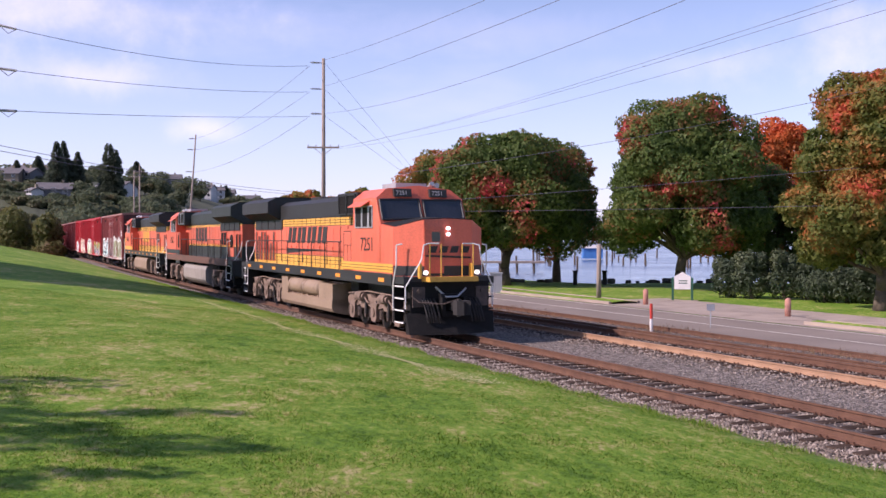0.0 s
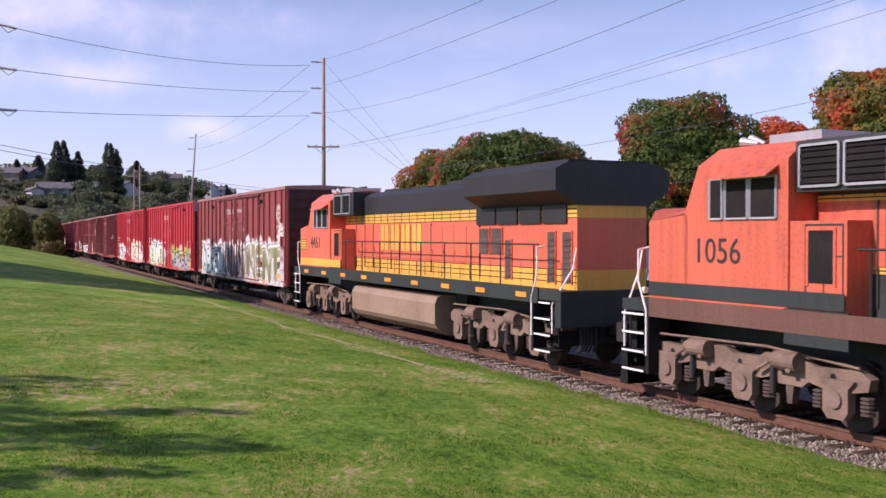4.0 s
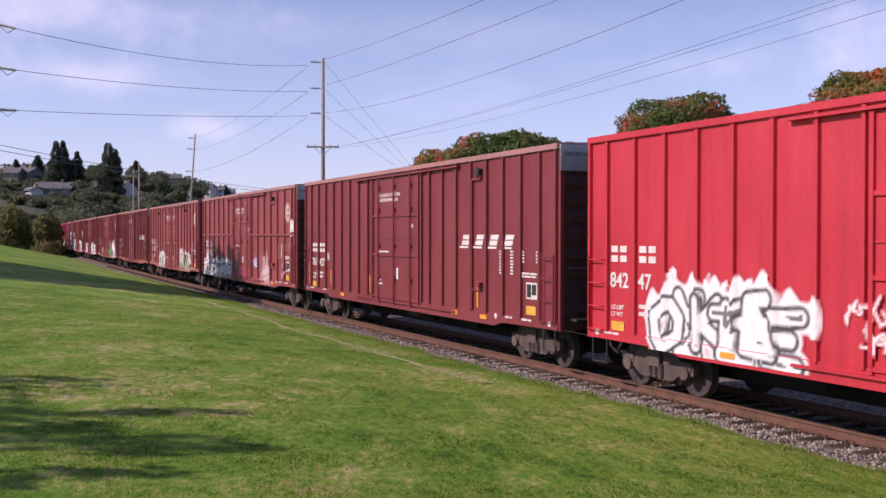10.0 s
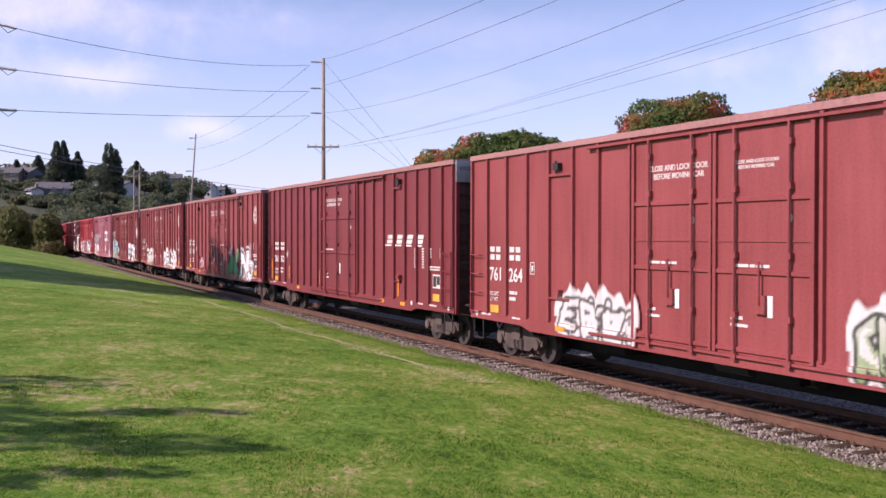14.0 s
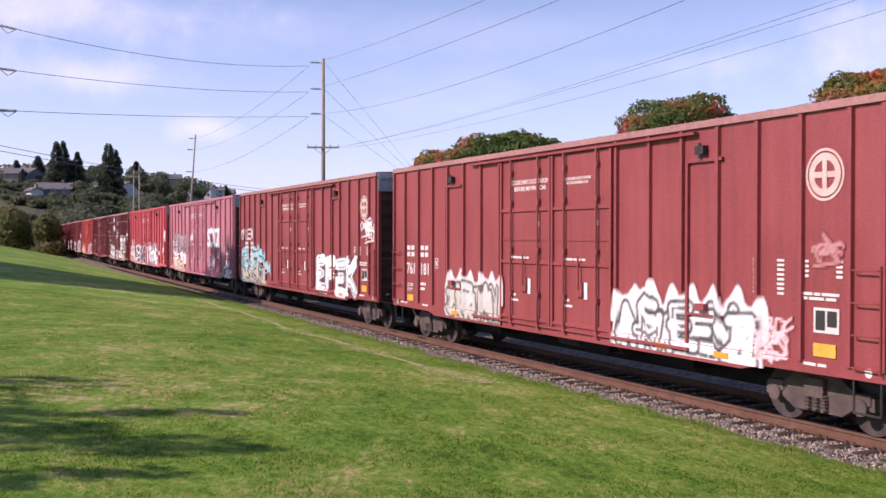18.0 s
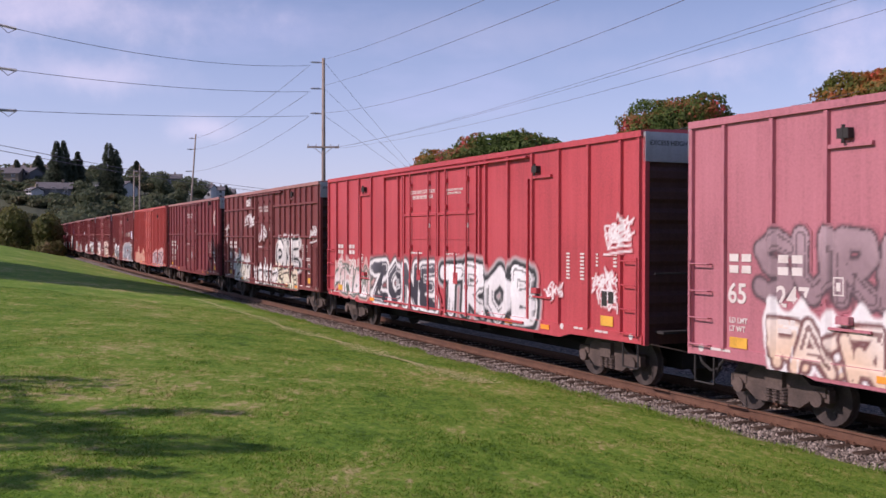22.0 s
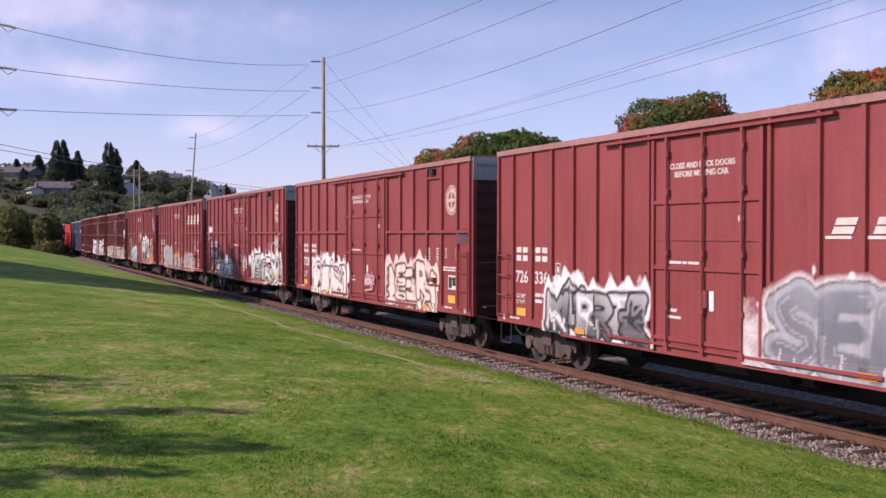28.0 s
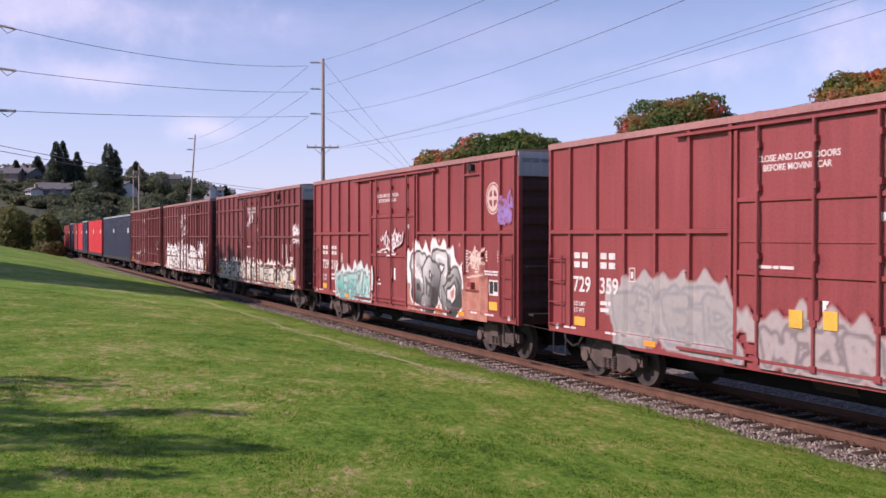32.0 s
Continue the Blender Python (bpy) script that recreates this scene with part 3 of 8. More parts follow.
    D[:, 0] = np.stack([p2[:, 0] - wide * np.sin(a2), p2[:, 1] + wide * np.cos(a2), z2 + 0.022], 1)
    D[:, 1] = np.stack([p2[:, 0] + wide * np.sin(a2), p2[:, 1] - wide * np.cos(a2), z2 + 0.022], 1)
    D[:, 2] = np.stack([p2[:, 0] + reach * np.cos(a2), p2[:, 1] + reach * np.sin(a2), z2 + rng.uniform(0.022, 0.032, n2)], 1)
    turn = np.cross(D[:, 1] - D[:, 0], D[:, 2] - D[:, 0])[:, 2] < 0
    D[turn] = D[turn][:, ::-1]
    straw = quads("dry_grass_line", D, STRAW, 3)
    straw.normals_split_custom_set_from_vertices([(0.0, 0.0, 1.0)] * len(straw.vertices))
    tagged(new("dry_grass_line", straw), "pale line of dry cut grass on the lawn", "grass", kind="stuff")
    turn = np.cross(V[:, 1] - V[:, 0], V[:, 2] - V[:, 0]) @ np.array((0.0, -0.3, 0.95)) < 0
    V[turn] = V[turn][:, ::-1]
    fringe = quads("lawn_fringe", V, LUSH, 3)
    fringe.normals_split_custom_set_from_vertices([(0.0, -0.3, 0.95)] * len(fringe.vertices))
    tagged(new("lawn_fringe", fringe), "longer ragged grass along the edge of the ballast", "grass", kind="stuff")


def build_weeds():
    """Dry weeds between the siding and the road."""
    rng = np.random.default_rng(17)
    n = 11000
    s = 8 - 75 * rng.random(n) ** 1.2
    clump = np.sin(s * 1.7) + np.sin(s * 0.63 + 1)
    l = 6.9 + 3.2 * rng.random(n) ** 0.8 + rng.normal(0, 0.12, n)
    p = np.array([tuple(beside(q, r)) for q, r in zip(s, l)])
    h = rng.uniform(0.03, 0.11, n) * (1 + 1.0 * np.clip(clump, 0, 2))
    w = rng.uniform(0.008, 0.02, n)
    a = rng.uniform(0, math.tau, n)
    V = np.empty((n, 3, 3))
    z = np.where(l < 9.2, -0.25, -0.41)
    V[:, 0] = np.stack([p[:, 0] - w * np.cos(a), p[:, 1] - w * np.sin(a), z], 1)
    V[:, 1] = np.stack([p[:, 0] + w * np.cos(a), p[:, 1] + w * np.sin(a), z], 1)
    V[:, 2] = np.stack([p[:, 0] + rng.uniform(-0.1, 0.1, n), p[:, 1] + rng.uniform(-0.1, 0.1, n), z + h], 1)
    tagged(new("dry_weeds", quads("dry_weeds", V, WEED, 3)), "dry brown weeds between the siding and the road", "weeds", kind="stuff")


build_ground()
build_weeds()
build_track("main_track", 0.0, "rusty railway track on dark wooden ties")
build_track("siding_track", SIDING, "second rusty track beside the main line", -0.02, near_rail=PALE_RAIL)
build_track("spur_track", SPUR, "disused third track sunk in stones and dry weeds", -0.09, spikes=False)
build_ballast()
build_road()
build_grass()

# ---- trees, poles and distance ----
MAPLE_GREEN = island_tint("maple_leaves_green", [(0.055, 0.095, 0.022), (0.075, 0.125, 0.028), (0.095, 0.145, 0.034), (0.13, 0.165, 0.04), (0.34, 0.15, 0.06), (0.62, 0.09, 0.09), (0.64, 0.08, 0.1)], 0.6, 0.45, 0.3)
MAPLE_ORANGE = island_tint("maple_leaves_turning", [(0.085, 0.12, 0.026), (0.12, 0.15, 0.032), (0.2, 0.18, 0.042), (0.42, 0.18, 0.05), (0.6, 0.12, 0.06), (0.62, 0.09, 0.08)], 0.6, 0.45, 0.34)
MAPLE_RED = island_tint("maple_leaves_red", [(0.28, 0.1, 0.025), (0.55, 0.12, 0.03), (0.6, 0.06, 0.04)], 0.6, 0.3, 0.3)
CONIFER = island_tint("conifer_needles", [(0.05, 0.075, 0.06), (0.07, 0.1, 0.075), (0.095, 0.125, 0.09)], 0.7, 0.15)
# Hillside needle and leaf colours are paled to stand in for haze.
HAZED_CONIFER = island_tint("haze_paled_needles", [(0.075, 0.1, 0.07), (0.105, 0.13, 0.09), (0.14, 0.16, 0.11)], 0.7, 0.45)
HAZED_GREEN = island_tint("haze_paled_leaves", [(0.09, 0.12, 0.07), (0.125, 0.15, 0.085), (0.18, 0.175, 0.095), (0.27, 0.17, 0.11)], 0.7, 0.5, 0.08)
BRUSH = island_tint("brush_leaves", [(0.09, 0.105, 0.04), (0.14, 0.145, 0.05), (0.2, 0.16, 0.07), (0.28, 0.15, 0.1)], 0.7, 0.5, 0.12)
SHRUB = island_tint("shrub_leaves", [(0.035, 0.055, 0.03), (0.065, 0.09, 0.05), (0.12, 0.145, 0.075), (0.17, 0.16, 0.08)], 0.6, 0.25, 0.8)


def leaf_cloud(name, blobs, n, size, material, seed, flat=1.0):
    """Loose leaves over the shells of uneven blobs (x, y, z, rx, ry, rz)."""
    rng = np.random.default_rng(seed)
    vol = np.array([b[3] * b[4] + b[4] * b[5] for b in blobs])
    pick = rng.choice(len(blobs), n, p=vol / vol.sum())
    B = np.array(blobs)[pick]
    d = rng.normal(size=(n, 3))
    d /= np.linalg.norm(d, axis=1)[:, None]
    r = 1 - np.abs(rng.normal(0, 0.16, n))
    lump = 1 + 0.1 * np.sin(d[:, 0] * 7 + pick) * np.sin(d[:, 1] * 6 + 2 * pick) + 0.07 * np.sin(d[:, 2] * 11 + pick)
    c = B[:, :3] + d * B[:, 3:] * (r * lump)[:, None]
    nrm = d + rng.normal(0, 0.55, (n, 3))
    nrm /= np.linalg.norm(nrm, axis=1)[:, None]
    u = np.cross(nrm, rng.normal(size=(n, 3)))
    u /= np.linalg.norm(u, axis=1)[:, None]
    w = np.cross(nrm, u)
    k = size * rng.uniform(0.55, 1.3, n)[:, None]
    V = np.stack([c + u * k * 1.15, c - u * k * 0.7 - w * k * 0.8 * flat, c - u * k * 0.7 + w * k * 0.8 * flat], 1)
    return quads(name, V, material, 3)


def broad_tree(name, x, y, z, height, spread, trunk_r, crown_z, material, seed, leaves, size, label, blobs=16, group=""):
    """A tapered trunk, limbs to each clump, and a crown of loose leaves with gaps."""
    rng = random.Random(seed)
    root = tagged(new(name), label, "tree", group)
    root.matrix_basis = pose(x, y, z)
    rise = height - crown_z
    bl = []
    blobs = round(blobs * 1.5)
    for i in range(blobs):
        a = i * 2.399 + rng.uniform(-0.3, 0.3)
        f = (i + 0.5) / blobs
        q = math.sqrt(max(0.05, 1 - (f * 0.98) ** 2.2)) * (0.8 + 0.2 * min(1.0, f * 4))
        rad = spread * 0.72 * q * math.sqrt(rng.uniform(0.35, 1.0))
        b = spread * rng.uniform(0.26, 0.38)
        bl.append((math.cos(a) * rad, math.sin(a) * rad, crown_z + b * 0.5 + (rise - b * 1.25) * f, b, b, b * rng.uniform(0.7, 0.9)))
    bl.append((0, 0, crown_z + rise * 0.55, spread * 0.56, spread * 0.56, rise * 0.36))
    t = Mesh()
    pts = [(0, 0, -0.15), (rng.uniform(-0.1, 0.1), rng.uniform(-0.1, 0.1), crown_z * 0.5), (rng.uniform(-0.2, 0.2), rng.uniform(-0.2, 0.2), crown_z), (0, 0, crown_z + rise * 0.6)]
    rad = [trunk_r * 1.25, trunk_r * 0.9, trunk_r * 0.75, trunk_r * 0.25]
    for i in range(3):
        t.cyl(pts[i], pts[i + 1], rad[i], 10, rad[i + 1])
    part("trunk", t, BARK, root, smooth=True)
    for b in bl[:-1]:
        st = (pts[2][0], pts[2][1], crown_z + rng.uniform(-0.35, 0.25) * crown_z * 0.6)
        mid = ((st[0] + b[0]) / 2, (st[1] + b[1]) / 2, (st[2] + b[2]) / 2 + rng.uniform(-0.3, 0.4))
        part("limb", Mesh().cyl(st, mid, trunk_r * 0.38, 6, trunk_r * 0.25).cyl(mid, b[:3], trunk_r * 0.25, 6, trunk_r * 0.08), BARK, root)
    part("crown", leaf_cloud("crown", bl, leaves, size, material, seed), material, root)
    return root


def conifer(name, x, y, z, height, spread, seed, label, material=None, n=5000, size=0.4, tight=1.0):
    material = material or CONIFER
    rng = np.random.default_rng(seed)
    root = tagged(new(name), label, "tree")
    root.matrix_basis = pose(x, y, z)
    part("trunk", Mesh().cyl((0, 0, -0.3), (0, 0, height * 0.96), height * 0.018, 7, 0.03), BARK, root)
    a0 = rng.uniform(0, math.tau, n)
    h = 1 - rng.random(n) ** 0.62
    h = 0.08 + 0.92 * h
    r = 1.5 * spread * (1 - h) ** tight * (0.86 + 0.2 * np.sin(h * 34 + rng.normal(0, 0.7, n)) + 0.14 * np.sin(a0 * 3 + h * 9)) * np.sqrt(rng.uniform(0.25, 1.0, n)) + 0.08
    a = a0
    c = np.stack([r * np.cos(a), r * np.sin(a), h * height - 0.18 * r], 1)
    out = np.stack([np.cos(a), np.sin(a), rng.uniform(-0.6, 0.3, n)], 1)
    side = np.cross(out, rng.normal(size=(n, 3)))
    side /= np.linalg.norm(side, axis=1)[:, None]
    k = size * rng.uniform(0.6, 1.3, n)[:, None]
    V = np.stack([c - out * k * 0.6, c - side * k * 0.4, c + out * k, c + side * k * 0.4], 1)
    part("crown", quads("crown", V, material, 4), material, root)
    return root


def at_view(px, depth, z=None, row=None):
    """Place at a depth ahead on the bearing px of the picture's 1568 columns."""
    return (px - 784) / 1800 * depth


def build_trees():
    g = "park maples"
    broad_tree("maple_tree", at_view(895, 71), 71, -0.4, 11.0, 6.8, 0.36, 2.4, MAPLE_GREEN, 21, 95000, 0.125, "broad green maple with orange and red patches", 18, g)
    broad_tree("maple_tree", at_view(985, 77), 77, -0.4, 11.0, 4.0, 0.3, 3.0, MAPLE_GREEN, 25, 36000, 0.11, "dark green maple with sparse lower branches", 12, g)
    broad_tree("maple_tree", at_view(790, 82), 82, -0.4, 10.6, 5.2, 0.3, 3.0, MAPLE_ORANGE, 29, 46000, 0.115, "maple with orange outer leaves", 12, g)
    broad_tree("maple_tree", at_view(1206, 66), 66, -0.4, 12.8, 6.4, 0.38, 2.3, MAPLE_GREEN, 33, 115000, 0.118, "tall full maple, green with red and orange patches", 22, g)
    broad_tree("maple_tree", at_view(1385, 76), 76, -0.4, 12.4, 4.2, 0.3, 5.0, MAPLE_RED, 37, 36000, 0.11, "maple with bright red top", 12, g)
    broad_tree("maple_tree", at_view(1350, 70), 70, -0.4, 9.0, 3.6, 0.3, 1.2, MAPLE_GREEN, 39, 17000, 0.12, "dark green maple behind the shrubs", 12, g)
    broad_tree("maple_tree", at_view(1560, 47), 47, -0.4, 11.4, 4.5, 0.33, 1.9, MAPLE_ORANGE, 43, 115000, 0.1, "large maple turning orange and red", 22, g)
    broad_tree("maple_tree", at_view(1500, 66), 66, -0.4, 7.6, 4.6, 0.3, 0.6, MAPLE_GREEN, 41, 30000, 0.13, "low dark green maple behind the hedge", 14, g)
    for i, (px, dep, h, w) in enumerate(((545, 160, 10.8, 4.6), (520, 175, 11.2, 4.2), (632, 165, 11.3, 3.6), (580, 180, 10.5, 4))):
        broad_tree("maple_tree", at_view(px, dep), dep, -0.4, h, w, 0.3, 3, MAPLE_ORANGE, 50 + i, 3500, 0.45, "distant orange and green maple by the road", 9, g)
    # Trees off the lawn whose shadows fall across it.
    for x, y, z, turn, low, high, count in ((-17.4, 6.9, 1.7, 42, 4.6, 9.6, 26), (-12.4, 3.9, 1.1, 30, 4.4, 7.4, 13)):
        root = tagged(new("lawn_pine"), "open pine with long level boughs beside the lawn", "tree", "pines beside the lawn")
        root.matrix_basis = pose(x, y, z, 0, 0, turn)
        rng = random.Random(61)
        part("trunk", Mesh().cyl((0, 0, -0.2), (0, 0, high + 0.3), 0.2, 8, 0.05), BARK, root)
        for i in range(count):
            z = low + (high - low) * i / count
            dx, dy = rng.uniform(-0.4, 1.4), rng.uniform(-2.6, 2.6) * (1 if count > 20 else 0.4)
            r = rng.uniform(0.7, 1.5)
            bough = part("bough", Mesh().cyl((0, 0, z), (dx, dy, z + 0.2), 0.05, 5, 0.02), BARK, root)
            part("needles", leaf_cloud("needles", [(dx, dy, z + 0.2, r, rng.uniform(0.25, 0.5), 0.22), (dx * 0.6, dy * 0.6, z + 0.1, r * 0.5, 0.14, 0.1)], 90, 0.12, CONIFER, 500 + i), CONIFER, bough)
    broad_tree("lawn_tree", -37.0, 44.3, 2.6, 17.0, 10.0, 0.5, 5.0, HAZED_GREEN, 72, 9000, 0.55, "large leafy tree beyond the edge of the lawn", 18)


def build_bushes():
    rng = random.Random(8)
    for i in range(16):
        f = i / 15
        s, l = -158 - 52 * f, -4.6 - rng.uniform(0, 1.0) - (1 if i % 2 else 0) * 4
        p = land_point(s, l)
        z = -0.4
        h, r = rng.uniform(4.8, 6.4) * (1.4 if i % 2 else 1.0), rng.uniform(2.2, 2.9)
        root = tagged(new("bush"), "tall brown and green brush beside the track", "bush", "lineside brush")
        root.matrix_basis = pose(p.x, p.y, z)
        bl = [(rng.uniform(-1, 1), rng.uniform(-1, 1), h * q, r * (1.15 - q * 0.6), r * (1.15 - q * 0.6), h * 0.26) for q in (0.18, 0.4, 0.62, 0.78)]
        for b in bl:
            part("stem", Mesh().cyl((0, 0, -0.1), b[:3], 0.09, 5, 0.03), BARK, root)
        part("foliage", leaf_cloud("foliage", bl, 2600, 0.3, BRUSH, 100 + i), BRUSH, root)
    # Clipped shrubs and a hedge behind the forecourt.
    for i, (px, dep, w, h) in enumerate(((1290, 57, 1.0, 2.5), (1330, 56, 1.05, 2.75), (1388, 55.5, 1.15, 2.7), (1428, 55, 0.95, 2.35), (1462, 53, 1.2, 2.0), (1500, 52.5, 1.25, 2.05), (1535, 52, 1.1, 1.95), (1566, 52.5, 1.1, 1.9))):
        root = tagged(new("shrub"), "dense dark green rounded shrub" if h > 2.2 else "dense green clipped hedge shrub", "shrub", "shrubs by the forecourt")
        root.matrix_basis = pose(at_view(px, dep), dep, -0.4)
        bl = [(0, 0, h * 0.4, w, w * 0.8, h * 0.42)]
        for k in range(9):
            q, f = k * 2.4 + i, rng.uniform(0.3, 0.62)
            bl.append((math.cos(q) * w * f, math.sin(q) * w * f, h * rng.uniform(0.45, 0.82), w * rng.uniform(0.25, 0.42), w * 0.35, h * rng.uniform(0.14, 0.24)))
        part("stem", Mesh().cyl((0, 0, -0.1), (0, 0, h * 0.6), 0.1, 6), BARK, root)
        part("foliage", leaf_cloud("foliage", bl, 5200, 0.1, SHRUB, 200 + i, 0.6), SHRUB, root)


def sag(a, b, drop, n=18):
    a, b = Vector(a), Vector(b)
    return [a.lerp(b, i / n) - Vector((0, 0, 4 * drop * (i / n) * (1 - i / n))) for i in range(n + 1)]


def wire(a, b, drop, r=0.014, label="overhead wire"):
    cu = bpy.data.curves.new("overhead_wire", "CURVE")
    cu.dimensions, cu.bevel_depth, cu.bevel_resolution = "3D", r, 1
    sp = cu.splines.new("POLY")
    pts = sag(a, b, drop)
    sp.points.add(len(pts) - 1)
    for q, p in zip(sp.points, pts):
        q.co = (*p, 1)
    cu.materials.append(WIRE)
    return tagged(new("overhead_wire", cu), label, "wire", "overhead wires")


def utility_pole(s, lat, height, label, arms, lean=(0, 0), r=0.17):
    p = beside(s, lat)
    root = tagged(new("utility_pole"), label, "utility pole", "utility poles")
    root.matrix_basis = pose(p.x, p.y, -0.4)
    d = rail_line(s)[1]
    t = Mesh().cyl((0, 0, -0.3), (lean[0], lean[1], height), r, 12, r * 0.62)
    part("shaft", t, POLEWOOD, root, smooth=True)
    for z, half, kind in arms:
        f = z / height
        o = Vector((lean[0] * f, lean[1] * f, z))
        if kind == "arm":
            m = Mesh()
            a, b = o + Vector((-half, -0.14, 0)), o + Vector((half, -0.14, 0))
            m.box(a.x, b.x, a.y - 0.05, a.y + 0.05, z - 0.06, z + 0.06)
            for e in (-0.6, 0.6):
                m.cyl((o.x + e * half, o.y - 0.14, z), (o.x, o.y - 0.12, z - 0.55), 0.02, 5)
            arm = part("crossarm", m, POLEWOOD, root)
            for e in (-0.95, -0.45, 0.45, 0.95):
                part("insulator", Mesh().cyl((o.x + e * half, o.y - 0.14, z + 0.06), (o.x + e * half, o.y - 0.14, z + 0.2), 0.04, 8, 0.03), GALV, arm)
        else:
            m = Mesh()
            m.cyl(o, o + Vector((-half, 0, 0.04)), 0.045, 8, 0.03)
            for i in range(5):
                m.cyl(o + Vector((-half * (0.35 + i * 0.12), 0, 0.03)), o + Vector((-half * (0.39 + i * 0.12), 0, 0.03)), 0.085, 8)
            part("post_insulator", m, GALV, root)
    return root


def build_poles():
    main = beside(-67.0, 8.6)
    utility_pole(-67.0, 8.6, 15.6, "tall weathered wooden utility pole with insulators and a crossarm", [(15.3, 0.9, "post"), (13.5, 0.9, "post"), (11.8, 0.9, "post"), (9.5, 1.1, "arm")])
    utility_pole(-122.0, 8.9, 15.4, "leaning wooden utility pole with short arms", [(14.9, 0.8, "post"), (13.6, 0.9, "post"), (11.0, 0.9, "post")], lean=(1.1, 0), r=0.13)
    utility_pole(-184.0, 10.9, 16.0, "distant wooden utility pole", [(14.6, 0.9, "arm")])
    utility_pole(-200.0, 11.7, 16.0, "distant wooden utility pole with a crossarm", [(14.6, 1.0, "arm")])
    def view(x, y, depth):
        return Vector(((x - 784) / 1800 * depth, depth, EYE + (418 - y) / 1800 * depth))
    md = main.y
    # Three heavy conductors cross the line to a pole off to the left, three run on to the right.
    for ya, yb, drop, k in ((117, 15, 0.76, 0), (163, 105, 0.41, 1), (206, 190, 0.19, 2)):
        a, b = view(545, ya, md), view(-120, yb, 42)
        wire(a, b, drop, 0.014, "heavy dark conductor slung from the tall pole")
        pts = sag(a, b, drop, 60)
        q = [v for v in pts if -8 < 784 + v.x / v.y * 1800 < 42]
        root = tagged(new("strain_insulator"), "grey strain insulator hanging in a conductor", "insulator", "strain insulators")
        m = Mesh().cyl(q[0], q[-1], 0.03, 6)
        for i in range(8):
            c = q[0].lerp(q[-1], (i + 0.5) / 8)
            m.cyl(c, c + (q[-1] - q[0]).normalized() * 0.03, 0.07, 8)
        part("disc_string", m, GALV, root)
        lo = (q[0] + q[-1]) / 2 - Vector((0, 0, 0.28))
        part("jumper", Mesh().tube([q[0], q[0].lerp(lo, 0.7), lo, q[-1].lerp(lo, 0.7), q[-1]], 0.014), WIRE, root)
    for (xa, ya), (xb, yb), drop in (((572, 107), (1200, -150), 0.25), ((572, 153), (1350, -150), 0.25), ((572, 201), (1600, -165), 0.8), ((592, 262), (1700, -75), 0.37), ((592, 262), (1745, -75), 0.37), ((592, 264), (1800, -55), 0.53)):
        wire(view(xa, ya, md), view(xb, yb, 20), drop, 0.009 if yb < -100 else 0.006, "thin dark overhead wire from the pole")
    for y0 in (106, 154, 202):
        wire(view(570, y0, md), view(770, 345, md + 14), 0.0, 0.009, "taut guy wire of the pole")
    p2 = beside(-122.0, 8.9)
    for y0, zz in ((117, 14.9), (163, 13.6), (206, 11.0)):
        wire(view(548, y0, md), (p2.x + 1.0, p2.y, zz - 0.4), 0.7, 0.012, "thin overhead wire between two poles")
    # Service lines over the park.
    for ya, yb, drop in ((308, 118, 0.38), (360, 278, 0.1), (375, 357, 0.05)):
        wire(view(700, ya, 45), view(1700, yb, 45), drop, 0.011, "thin service line over the park")
    for z0, z1 in ((258, 342), (268, 346)):
        wire(view(-60, z0 - 12, 90), view(560, z1, 190), 0.8, 0.03, "dark service cable before the hillside")


HOUSE_WALLS = [surface("house_wall_white", (0.5, 0.5, 0.5), rough=0.8), surface("house_wall_grey", (0.15, 0.155, 0.165), rough=0.8), surface("house_wall_tan", (0.28, 0.22, 0.16), rough=0.8)]
ROOF = surface("shingle_roof", (0.13, 0.12, 0.125), rough=0.9, scale=1, fine=12)
GLASS = surface("dark_window_glass", (0.03, 0.035, 0.045), None, None, 0.12, 0.0, 1, 10, 0.0, spec=0.8)


def house(x, y, z, w, d, h, wall, turn, label, storeys=2):
    root = tagged(new("house"), label, "house", "hillside houses")
    root.matrix_basis = pose(x, y, z, 0, 0, turn)
    part("wall", Mesh().box(-w / 2, w / 2, -d / 2, d / 2, -3, h), wall, root)
    rise = d * 0.28
    r = Mesh().prism([(-d / 2 - 0.5, h), (0, h + rise), (d / 2 + 0.5, h), (d / 2 + 0.5, h - 0.25), (0, h + rise - 0.3), (-d / 2 - 0.5, h - 0.25)], -w / 2 - 0.5, w / 2 + 0.5, "x")
    roof = part("roof", r, ROOF, root)
    part("gable", Mesh().prism([(-d / 2, h - 0.1), (0, h + rise - 0.35), (d / 2, h - 0.1)], -w / 2 + 0.02, w / 2 - 0.02, "x"), wall, root)
    part("chimney", Mesh().box(w * 0.2, w * 0.2 + 0.7, -0.4, 0.4, h, h + rise + 0.9), HOUSE_WALLS[2], roof)
    for st in range(storeys):
        n = max(2, int(w / 3))
        for i in range(n):
            cx = -w / 2 + w * (i + 0.5) / n
            cz = 1.0 + st * h / storeys
            win = part("window", Mesh().box(cx - 0.75, cx + 0.75, -d / 2 - 0.06, -d / 2 + 0.02, cz - 0.1, cz + 1.4), HOUSE_WALLS[0], root)
            part("pane", Mesh().box(cx - 0.62, cx + 0.62, -d / 2 - 0.08, -d / 2 - 0.05, cz, cz + 1.3), GLASS, win)
    return root


